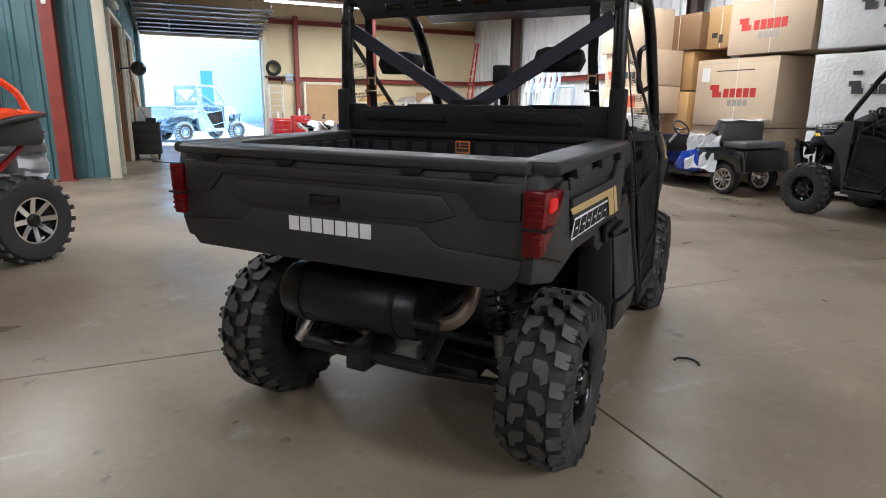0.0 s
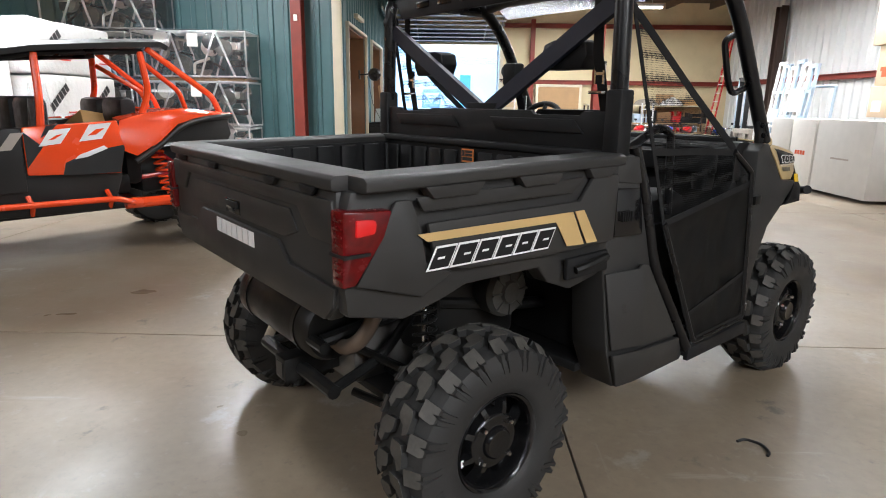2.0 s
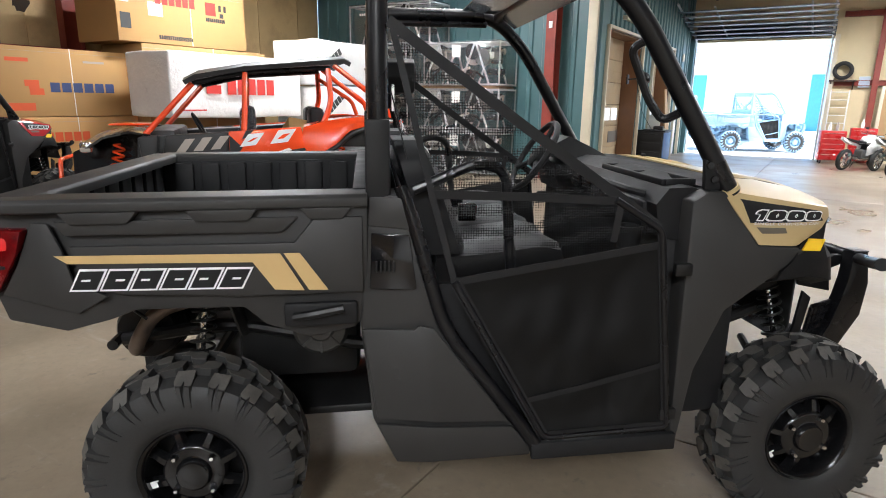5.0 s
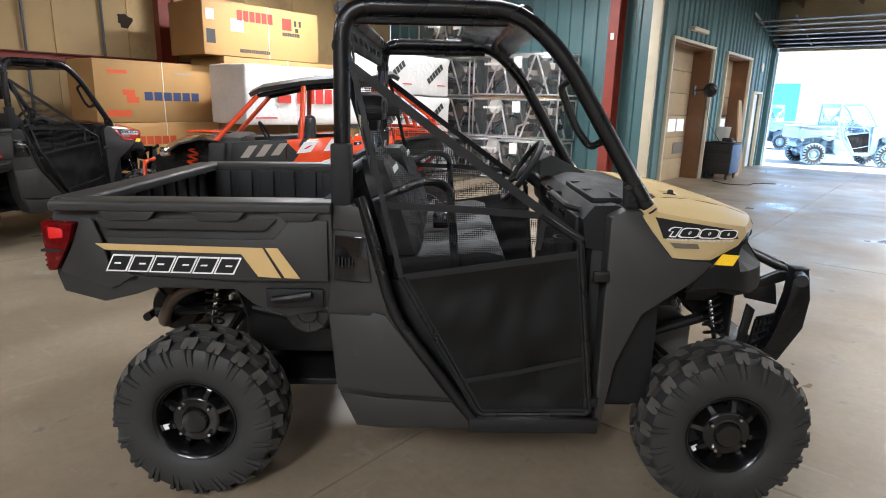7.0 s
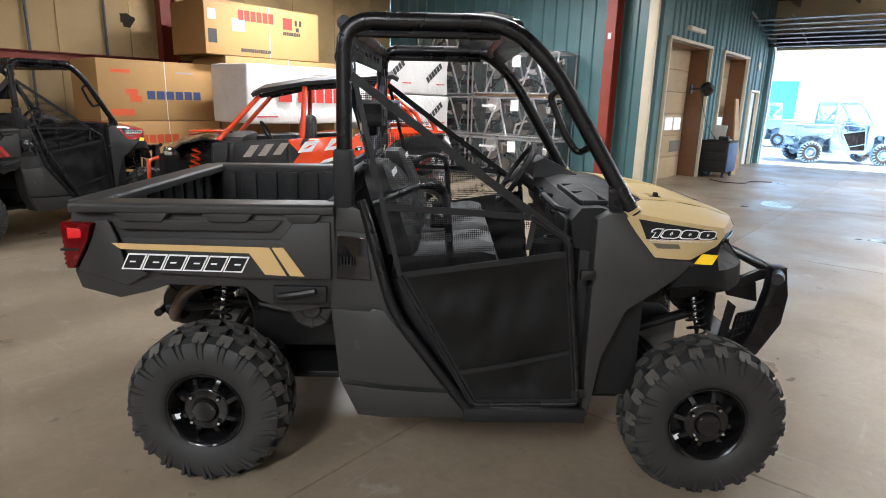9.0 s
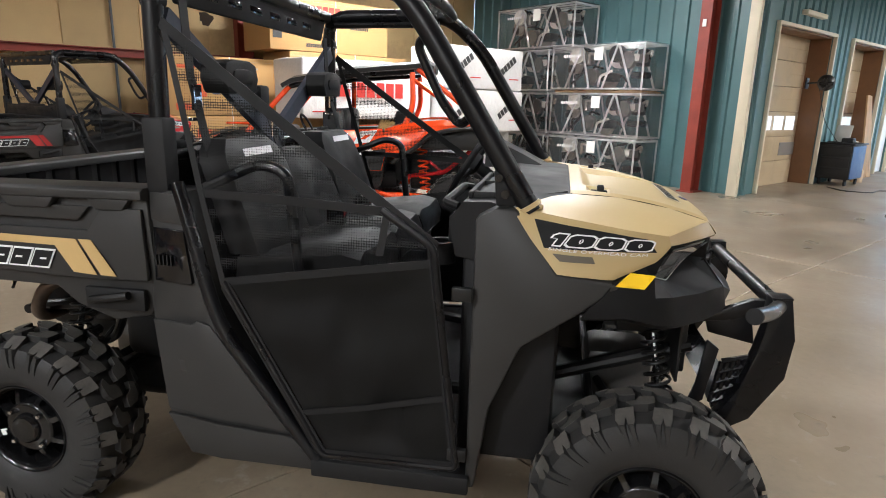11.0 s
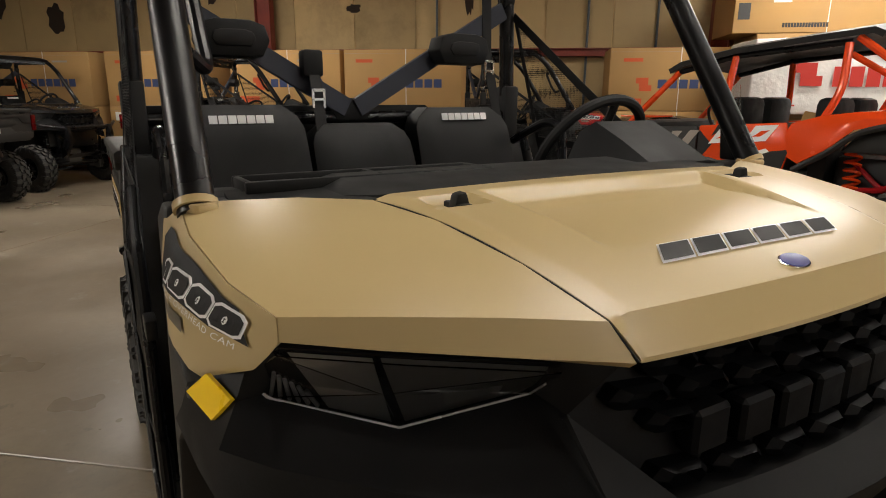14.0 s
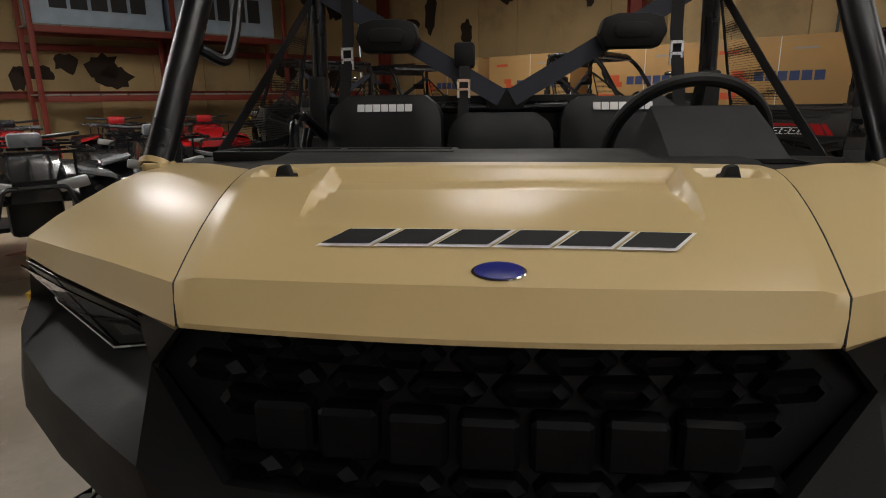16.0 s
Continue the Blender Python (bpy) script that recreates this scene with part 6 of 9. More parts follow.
RED_PAINT = material("glossy red paint", (0.36, 0.012, 0.014), 0.2, spread=0.05, bump=0, coat=0.4)
BLACK_PAINT = material("glossy black paint", (0.010, 0.010, 0.011), 0.2, spread=0.05, bump=0, coat=0.4)
# pale blue for the vehicles outdoors: yard haze and glare put into the colour
HAZE_BLUE = material("blue haze tint", (0.27, 0.41, 0.54), 0.45, spread=0.08)
ORANGE = material("orange red paint", (0.80, 0.072, 0.010), 0.22, spread=0.05, scale=3, bump=0, coat=0.4)
for a, b, turn, paint, stripe, label in (
    (-6.5, -0.05, 14.5, RED_PAINT, RED_PAINT, "black utility side-by-side with a red hood, parked by the cartons"),
    (-6.7, -3.85, 8.0, BLACK_PAINT, PRINT_ORANGE, "black utility side-by-side with an orange stripe, parked by the cartons"),
    (-6.6, -7.9, -4.0, BLACK_PAINT, PRINT_GREY, "black utility side-by-side parked along the tan wall"),
    (-4.3, -7.6, 184.0, BLACK_PAINT, PRINT_ORANGE, "black utility side-by-side with its red tail light towards the hall"),
    (6.74, 1.37, 0.0, BLACK_PAINT, PRINT_GREY, "dark utility side-by-side parked before the white crates"),
    (-0.95, 21.3, -60.0, HAZE_BLUE, HAZE_BLUE, "utility side-by-side standing in the sunlit yard, tinted blue for haze"),
):
    c = copy_thing(utv, BM @ pose(a, b, 0, 0, 0, turn))
    tagged(c, label, "vehicle", "parked utility vehicles")
    repaint(c, {"tan_wing": paint, "wing_flank": paint, "pillar_boot": paint, "hood": paint, "stripe_decal": stripe})


# ---------------------------------------------------------------- the orange sport side-by-side
WRAP_WHITE = material("white plastic wrap", (0.62, 0.62, 0.63), 0.35, spread=0.12, scale=9)


def sport_utv(m):
    v = thing("sport_vehicle", "orange and black four-seat sport side-by-side with a black roof", "vehicle", m)
    WB = 1.42

    def P(name, bm, mat, label="", s=1, par=None):
        return part(name, flip(bm, s), mat, par or v, label)

    for s in (1, -1):
        tub = prism(B(), [(-0.58, 0.70), (-0.60, 1.0), (-0.56, 1.19), (0.16, 1.14), (0.75, 1.11), (1.0, 1.10), (1.02, 0.80), (0.85, 0.52), (0.6, 0.44), (-0.48, 0.42)], 0.45, 0.72, "x", 0.02)
        P("body_side", tub, BLACK, "", s)
        P("rocker_tube", tube(B(), [(0.70, -0.66, 0.46), (0.77, -0.50, 0.52), (0.77, 0.62, 0.54), (0.72, 0.95, 0.62)], 0.027, 10, 0.08), ORANGE, "orange rocker tube", s)
        for y in (0.15, -0.45):
            P("rocker_bracket", tube(B(), [(0.70, y, 0.44), (0.765, y, 0.52), (0.72, y + 0.02, 0.60)], 0.02, 8), ORANGE, "", s)
        dr = prism(B(), [(0.15, 1.155), (-0.57, 1.205), (-0.62, 0.98), (-0.56, 0.74), (0.15, 0.77)], 0.72, 0.752, "x", 0.012)
        d1 = P("rear_door", dr, ORANGE, "orange and black rear door with pale graphics", s)
        df = prism(B(), [(0.165, 1.15), (0.74, 1.115), (0.79, 0.87), (0.58, 0.62), (0.165, 0.64)], 0.72, 0.752, "x", 0.012)
        d2 = P("front_door", df, BLACK, "black front door with grey graphics", s)
        # black fields over the orange, then pale slanted blocks and a white flash
        for pts in ([(0.146, 1.12), (0.02, 0.995), (0.146, 0.83)], [(-0.10, 0.755), (-0.13, 0.86), (-0.30, 0.93), (-0.42, 0.96), (-0.60, 0.99), (-0.61, 0.965), (-0.555, 0.75)], [(-0.02, 1.165), (-0.10, 1.172), (-0.03, 1.10), (0.03, 1.07)]):
            P("door_field", prism(B(), pts, 0.751, 0.755, "x"), BLACK, "", s, d1)
        for y0, y1, z0, z1 in ((0.05, -0.20, 1.0, 1.145), (-0.25, -0.52, 1.03, 1.185)):
            sl = 0.09
            P("letter_block", prism(B(), [(y0, z0), (y1 + sl, z0 + 0.02), (y1, z1), (y0 - sl, z1 - 0.015)], 0.752, 0.757, "x"), PRINT_WHITE, "pale graphic block", s, d1)
            P("letter_slot", prism(B(), [(y0 - 0.07, z0 + 0.048), (y1 + sl + 0.045, z0 + 0.055), (y1 + 0.06, z1 - 0.045), (y0 - sl - 0.05, z1 - 0.055)], 0.756, 0.759, "x"), ORANGE, "", s, d1)
        P("white_flash", prism(B(), [(-0.20, 0.885), (-0.24, 0.92), (-0.44, 0.99), (-0.47, 0.965), (-0.30, 0.90)], 0.753, 0.757, "x"), PRINT_WHITE, "", s, d1)
        for k in range(3):
            y0 = 0.66 - 0.165 * k
            P("letter_block", prism(B(), [(y0, 0.945 + 0.015 * k), (y0 - 0.09, 0.95 + 0.015 * k), (y0 - 0.19, 1.085 + 0.015 * k), (y0 - 0.10, 1.08 + 0.015 * k)], 0.751, 0.756, "x"), PRINT_GREY, "grey graphic block", s, d2)
        # rear wing that sweeps up from the door and runs out over the wheel
        rows = [[(0.745, -0.575, 0.95), (0.750, -0.565, 1.10), (0.72, -0.60, 1.20), (0.50, -0.62, 1.22)],
                [(0.780, -0.70, 0.89), (0.790, -0.77, 1.14), (0.74, -0.82, 1.265), (0.50, -0.84, 1.28)],
                [(0.820, -0.91, 1.02), (0.825, -0.97, 1.20), (0.77, -1.04, 1.295), (0.50, -1.05, 1.305)],
                [(0.840, -1.07, 1.17), (0.845, -1.14, 1.255), (0.78, -1.20, 1.305), (0.50, -1.20, 1.31)],
                [(0.840, -1.35, 1.235), (0.840, -1.38, 1.26), (0.76, -1.40, 1.29), (0.50, -1.40, 1.295)],
                [(0.790, -1.63, 1.255), (0.780, -1.66, 1.262), (0.66, -1.68, 1.27), (0.50, -1.68, 1.27)]]
        P("rear_wing", sheet(B(), rows, 0.015), ORANGE, "orange rear wing", s)
        P("wing_arch", tube(B(), [(0.80, -0.68, 0.84), (0.83, -0.93, 1.00), (0.85, -1.09, 1.15), (0.85, -1.30, 1.212), (0.80, -1.62, 1.238)], 0.024, 8, 0.12), BLACK, "", s)
        P("rear_box", prism(B(), [(-0.98, 1.0), (-1.10, 1.17), (-1.30, 1.225), (-1.60, 1.235), (-1.64, 1.06), (-1.60, 0.99)], 0.40, 0.77, "x", 0.02), BLACK, "black rear storage box", s)
        # front wing, wrapped headlight, flap behind the wheel
        rows = [[(0.72, 0.88, 1.12), (0.50, 0.88, 1.16), (0.25, 0.88, 1.17)], [(0.80, 1.06, 1.16), (0.55, 1.10, 1.19), (0.25, 1.12, 1.19)], [(0.80, 1.30, 1.10), (0.55, 1.36, 1.12), (0.25, 1.40, 1.13)], [(0.78, 1.46, 0.99), (0.55, 1.55, 1.0), (0.25, 1.62, 1.0)]]
        P("front_wing", sheet(B(), rows, 0.02), BLACK_PAINT, "", s)
        P("headlight", prism(B(), [(0.34, 0.97), (0.78, 1.06), (0.78, 0.96), (0.38, 0.86)], 1.40, 1.50, "y", 0.02), CHROME, "bright headlight in clear film", s)
        P("wheel_flap", prism(B(), [(0.80, 1.12), (0.98, 1.10), (0.96, 0.84), (0.86, 0.80), (0.82, 0.92)], 0.64, 0.82, "x", 0.02), BLACK, "", s)
        # cage
        P("front_pillar", tube(B(), [(0.69, 0.93, 1.12), (0.60, 0.47, 1.62)], 0.028, 10), ORANGE, "orange cage tube", s)
        P("middle_pillar", tube(B(), [(0.69, 0.0, 1.16), (0.68, -0.02, 1.35), (0.60, -0.04, 1.74)], 0.030, 10, 0.1), ORANGE, "", s)
        P("rear_pillar", tube(B(), [(0.68, -0.80, 1.22), (0.67, -0.90, 1.45), (0.60, -0.88, 1.80)], 0.030, 10, 0.1), ORANGE, "", s)
        P("rear_stay", tube(B(), [(0.60, -0.94, 1.84), (0.69, -1.50, 1.42), (0.70, -1.56, 1.27)], 0.028, 10, 0.06), ORANGE, "", s)
        P("rear_link", tube(B(), [(0.58, -0.90, 1.72), (0.45, -1.28, 1.47), (0.44, -1.34, 1.30)], 0.024, 10, 0.06), ORANGE, "", s)
        P("roof_tube", tube(B(), [(0.59, 0.47, 1.62), (0.59, -0.04, 1.74), (0.59, -0.90, 1.81)], 0.025, 10), POWDER, "", s)
        P("rear_arm", tube(B(), [(0.66, -0.60, 0.45), (0.68, -0.95, 0.45), (0.66, -1.35, 0.42)], 0.05, 10), ORANGE, "orange trailing arm", s)
        P("front_arm", tube(B(), [(0.25, 1.25, 0.45), (0.62, 1.44, 0.38), (0.25, 1.6, 0.45)], 0.025, 8, 0.05), ORANGE, "", s)
        P("rear_spring", coil(B(), (0.56, -1.05, 0.50), (0.46, -0.98, 1.05), 0.055, 9, 0.012), ORANGE, "orange coil spring", s)
        P("front_spring", coil(B(), (0.60, 1.28, 0.50), (0.52, 1.20, 1.02), 0.05, 8, 0.012), ORANGE, "orange coil spring", s)
    # roof, nose, seats, engine
    roof = [[(x, y, z - 0.05 * (abs(x) / 0.64) ** 3) for x in (-0.66, -0.5, -0.25, 0, 0.25, 0.5, 0.66)] for y, z in ((0.53, 1.66), (0.42, 1.72), (-0.05, 1.81), (-0.60, 1.87), (-1.04, 1.91), (-1.10, 1.88))]
    part("roof", sheet(B(), roof, -0.045), BLACK, v, "black moulded roof")
    nose = loft(B(), [[(-0.55, 0.95, 0.6), (-0.5, 0.95, 1.14), (0.5, 0.95, 1.14), (0.55, 0.95, 0.6)], [(-0.5, 1.3, 0.58), (-0.42, 1.3, 1.10), (0.42, 1.3, 1.10), (0.5, 1.3, 0.58)], [(-0.36, 1.68, 0.62), (-0.3, 1.68, 0.92), (0.3, 1.68, 0.92), (0.36, 1.68, 0.62)]])
    part("nose", nose, BLACK_PAINT, v)
    part("nose_flash", box(B(), -0.2, 0.2, 0.95, 1.35, 1.185, 1.205, 0.01), ORANGE, v)
    part("front_bar", tube(B(), [(-0.4, 1.62, 0.55), (-0.35, 1.80, 0.62), (-0.3, 1.80, 0.85), (0.3, 1.80, 0.85), (0.35, 1.80, 0.62), (0.4, 1.62, 0.55)], 0.022, 8, 0.05), ORANGE, v)
    # crumpled white wrap hanging over the tail
    wrap = []
    for j in range(15):
        z = 1.26 - 0.62 * j / 14
        wrap.append([(-0.62 + 0.09 * i, -1.66 - 0.10 * math.sin(2.6 * j / 14) + 0.09 * noise.noise(Vector((i * 0.45, j * 0.4, 7.0))), z + 0.04 * noise.noise(Vector((i * 0.5, j * 0.5, 3.0)))) for i in range(13)])
    part("tail_wrap", sheet(B(), wrap, 0.004), WRAP_WHITE, v, "crumpled white plastic wrap over the tail", smooth=20)
    part("cabin_floor", box(B(), -0.5, 0.5, -0.9, 1.0, 0.38, 0.44, 0.02), BLACK, v)
    part("dash", box(B(), -0.6, 0.6, 0.66, 0.95, 0.90, 1.17, 0.05), BLACK, v)
    for x in (-0.3, 0.3):
        for y in (0.1, -0.62):
            st = box(B(), x - 0.24, x + 0.24, y - 0.1, y + 0.38, 0.52, 0.72, 0.05)
            box(st, x - 0.24, x + 0.24, y - 0.22, y - 0.06, 0.60, 1.40, 0.06)
            part("seat", st, VINYL, v, "black sport seat")
    wm = Matrix.Translation((0.3, 0.50, 1.16)) @ Euler((radians(62), 0, 0)).to_matrix().to_4x4()
    part("steering_wheel", tube(B(), [wm @ Vector((0.16 * math.cos(k * math.tau / 28), 0.16 * math.sin(k * math.tau / 28), 0)) for k in range(28)], 0.015, 8, closed=True), BLACK, v)
    part("engine", box(B(), -0.42, 0.42, -1.42, -0.85, 0.5, 0.95, 0.05), BLACK, v)
    part("muffler", lathe(B(), [(-0.34, 0.05), (-0.32, 0.085), (0.32, 0.085), (0.34, 0.05)], 24, "x", (-0.15, -1.50, 0.82)), CAST, v)
    for s in (1, -1):
        P("rear_frame", tube(B(), [(0.50, -0.80, 0.66), (0.56, -1.25, 0.72), (0.60, -1.55, 0.98), (0.60, -1.60, 1.20)], 0.024, 8, 0.08), RED_PAINT, "red rear frame tube", s)
        P("frame_stay", tube(B(), [(0.45, -1.0, 0.90), (0.55, -1.30, 0.66), (0.45, -1.55, 0.70)], 0.02, 8, 0.05), RED_PAINT, "", s)
        P("tail_lamp", box(B(), 0.46, 0.68, -1.655, -1.63, 1.17, 1.24, 0.01), LENS_RED, "", s)
    part("front_screen", prism(B(), [(-0.15, 1.15), (0.06, 1.15), (0.03, 1.50), (-0.10, 1.50)], -0.60, -0.59, "x", 0.0), FILM, v)
    for s in (1, -1):
        for y in (-WB, WB):
            t = lathe(B(), [(-0.11, 0.19), (-0.13, 0.23), (-0.125, 0.33), (-0.09, 0.362), (0.09, 0.362), (0.125, 0.33), (0.13, 0.23), (0.11, 0.19)], 48, "x", cap=False)
            w = part("wheel", t, RUBBER, v, "black knobbly tyre on a machined alloy rim")
            w.matrix_basis = pose(s * 0.68, y, 0.365, 0, 0, 0 if s > 0 else 180)
            tr = B()
            for i in range(22):
                a = i * math.tau / 22
                for sx, off in ((-1, 0), (1, 0.14)):
                    loft(tr, [[(sx * x, r * math.cos(a + off + e), r * math.sin(a + off + e)) for x, e in ((0.015, -0.05), (0.125, -0.02), (0.125, 0.09), (0.015, 0.05))] for r in (0.35, 0.375)])
            part("tread", tr, TREAD, w, smooth=0)
            part("rim", lathe(B(), [(0.02, 0.05), (0.05, 0.13), (0.09, 0.18), (0.115, 0.195), (0.06, 0.2), (0.0, 0.19)], 36, "x", cap=False), RIM_BLACK, w)
            for k in range(8):
                a = k * math.tau / 8
                c, sn = math.cos(a), math.sin(a)
                tt = Vector((0, -sn, c))
                loftb = B()
                loft(loftb, [[Vector((x, r * c, r * sn)) + tt * h for h in (-0.022, 0.022)] + [Vector((x - 0.02, r * c, r * sn)) + tt * h for h in (0.022, -0.022)] for r, x in ((0.045, 0.090), (0.12, 0.100), (0.188, 0.120))])
                part("spoke", loftb, CHROME, w, "bright machined spoke")
            part("rim_ring", lathe(B(), [(0.10, 0.182), (0.122, 0.186), (0.122, 0.198), (0.10, 0.200)], 36, "x", cap=False), CHROME, w, "bright machined rim edge")
            part("hub", lathe(B(), [(0.03, 0.06), (0.10, 0.055), (0.112, 0.04)], 24, "x"), RIM_BLACK, w)
    return v


sport_utv(BM @ pose(-4.36, 2.41, 0, 0, 0, 139))
pk = B()
box(pk, -0.28, 0.28, -0.22, 0.22, 0, 0.3, 0.01)
bmesh.ops.rotate(pk, verts=pk.verts, cent=(0, 0, 0), matrix=Euler((0.2, 0.5, 0.3)).to_matrix())
solo("parts_carton", pk, CARD, "small brown carton tilted on the rear seat", "carton", BM @ pose(-3.95, 2.85, 0.86, 0, 0, 139))


# ---------------------------------------------------------------- cartons and crates
def carton(a, b, z, wide, deep, high, turn=0, mat=None, words=(), label="brown cardboard carton", marks=(), tape=True, group="cartons along the wall", name="carton", base=BM):
    """A carton whose front face stands on the line a, from b along its width; turn 180 faces it the other way."""
    m = base @ pose(a, b, z, 0, 0, turn)
    c = thing(name, label, "carton", m, group)
    bm = box(B(), -deep, 0, 0, wide, 0, high, 0.008)
    part("carton_body", bm, mat or CARD, c)
    if tape:
        t = box(B(), -0.001, 0.0015, wide * 0.53, wide * 0.53 + 0.012, 0.0, high)
        box(t, -deep, 0, wide * 0.53, wide * 0.53 + 0.012, high, high + 0.002)
        part("strap", t, PAPER, c, "pale packing strap")
        part("flap_seam", box(B(), -0.001, 0.001, 0.0, wide, high * 0.935, high * 0.938), PRINT_GREY, c)
    for u, v, w, h, n, pm in words:
        fm = frame_of((0.002, u, v), (0, 1, 0), (0, 0, 1))
        part("lettering", blocks(B(), n, w, h, fm, 0.0, 0.18, 0.0015, 0.35), pm, c)
    for u, v, w, h, pm in marks:
        part("printed_mark", box(B(), 0.0005, 0.0025, u, u + w, v, v + h), pm, c)
    return c


def emblem(u, v, sz, pm):
    return [(u, v + sz * 0.55, sz * 0.75, sz * 0.35, pm), (u + sz * 0.22, v + sz * 0.08, sz * 0.75, sz * 0.36, pm), (u + sz * 0.2, v + sz * 0.4, sz * 0.55, sz * 0.18, pm)]


for k, b in enumerate((1.40, -2.83, -4.85, -7.15, -9.4)):
    W = 1.95
    lower = carton(-7.97, b, 0.14, W, 1.0, 1.04, 0, CARD, ((0.45, 0.70, 0.75, 0.13, 6, PRINT_ORANGE),), "brown carton with red lettering blocks under another carton", [(1.35, 0.69, 0.17, 0.14, PRINT_RED)])
    carton(-7.97, b + 0.02 * k % 0.05, 1.19, W - 0.02, 1.0, 0.92, 0, CARD, ((0.72, 0.33, 0.92, 0.13, 6, PRINT_BLUE),), "brown motorcycle carton with blue lettering blocks", emblem(0.40, 0.27, 0.24, PRINT_ORANGE) + [(0.2, 0.72, 0.28, 0.05, PRINT_ORANGE), (1.2, 0.74, 0.3, 0.03, PRINT_GREY), (0.15, 0.08, 0.35, 0.10, PRINT_ORANGE)])
    pl = thing("pallet", "wooden pallet under the cartons", "pallet", BM @ pose(-7.97, b, 0), "pallets")
    for yy in (0.05, W / 2 - 0.05, W - 0.15):
        part("bearer", box(B(), -0.95, -0.05, yy, yy + 0.1, 0, 0.1), PALLET, pl, smooth=0)
    for i in range(6):
        part("deck_board", box(B(), -0.98 + i * 0.165, -0.86 + i * 0.165, 0.0, W, 0.1, 0.138), PALLET, pl, smooth=0)
    if k in (1, 3):
        part("side_label", box(B(), 0.0005, 0.003, 0.1, 0.3, 0.8, 0.95), PAPER, lower)
carton(-7.72, 3.40, 0.0, 2.3, 1.1, 1.2, 0, CARD, ((0.3, 0.8, 0.9, 0.16, 6, PRINT_RED),), "brown carton with red lettering blocks at the bottom of the stack")
carton(-7.72, 3.37, 1.21, 2.4, 1.1, 1.06, 0, CARD, ((0.9, 0.84, 0.9, 0.12, 6, PRINT_ORANGE),), "tall brown carton with red lettering blocks", [(0.08, 0.62, 0.16, 0.2, PAPER), (0.14, 0.25, 0.18, 0.24, PRINT_DARK), (0.42, 0.4, 0.08, 0.16, PAPER)])
carton(-7.72, 3.03, 2.28, 2.32, 1.1, 0.86, 0, CARD, ((0.62, 0.58, 0.72, 0.17, 6, PRINT_RED), (0.65, 0.07, 0.6, 0.06, 16, PRINT_DARK), (1.52, 0.42, 0.38, 0.06, 10, PRINT_DARK)), "brown motorcycle carton with red lettering blocks on top of the stack", [(0.06, 0.55, 0.14, 0.16, PAPER), (0.50, 0.40, 0.24, 0.2, PAPER), (1.52, 0.52, 0.2, 0.2, PRINT_RED), (0.05, 0.18, 0.16, 0.22, PRINT_DARK), (1.78, 0.6, 0.05, 0.1, PRINT_DARK), (1.88, 0.6, 0.05, 0.1, PRINT_DARK), (1.80, 0.5, 0.07, 0.07, PRINT_DARK)])


def wrapped(a, b, z, wide, deep, high, turn, label, words=(), diag=(), marks=(), group="white wrapped crates", base=BM):
    m = base @ pose(a, b, z, 0, 0, turn)
    c = thing("wrapped_crate", label, "crate", m, group)
    bm = B()
    n = 10
    rows = []
    box(bm, -deep, 0, 0, wide, 0.0, high, 0.03, 3)
    bmesh.ops.subdivide_edges(bm, edges=[e for e in bm.edges if e.calc_length() > 0.5], cuts=6, use_grid_fill=True)
    for v in bm.verts:
        p = m @ v.co
        v.co += 0.018 * Vector((noise.noise(p * 2.3), noise.noise(p * 2.3 + Vector((9, 0, 0))), noise.noise(p * 2.1 + Vector((0, 9, 0)))))
    part("wrapping", bm, WRAP, c, "creased white film")
    for u, v, w, h, nn, pm in words:
        part("lettering", blocks(B(), nn, w, h, frame_of((0.021, u, v), (0, 1, 0), (0, 0, 1)), 0.0, 0.18, 0.002, 0.35), pm, c)
    for u, v, w, h, nn, pm in diag:
        part("lettering", blocks(B(), nn, w, h, frame_of((0.021, u, v), (0, 0.8, 0.6), (0, -0.6, 0.8)), 0.0, 0.18, 0.002, 0.35), pm, c)
    for u, v, w, h, pm in marks:
        part("printed_mark", box(B(), 0.018, 0.0225, u, u + w, v, v + h), pm, c)
    return c


wrapped(-6.56, 3.0, 1.19, 2.5, 1.0, 0.92, 0, "white wrapped crate with red lettering blocks", ((0.95, 0.34, 0.95, 0.24, 5, PRINT_RED),), (), emblem(0.50, 0.32, 0.34, PRINT_RED) + [(1.3, 0.78, 0.5, 0.03, PRINT_GREY), (1.4, 0.72, 0.3, 0.03, PRINT_GREY), (0.15, 0.1, 0.4, 0.02, PRINT_RED)])
for z, b in ((1.73, 5.58), (0.97, 5.62)):
    wrapped(-6.3, b, z, 1.98, 1.0, 0.74, 0, "white wrapped crate with slanting dark lettering blocks", (), ((0.25, 0.22, 0.55, 0.12, 6, PRINT_DARK), (1.35, 0.22, 0.55, 0.12, 6, PRINT_DARK)), [(0.6, 0.2, 0.25, 0.02, PRINT_RED), (1.6, 0.2, 0.25, 0.02, PRINT_RED)])
wrapped(-6.62, 3.0, 0.10, 4.6, 1.0, 0.85, 0, "long pale crate under the wrapped crates", (), ())


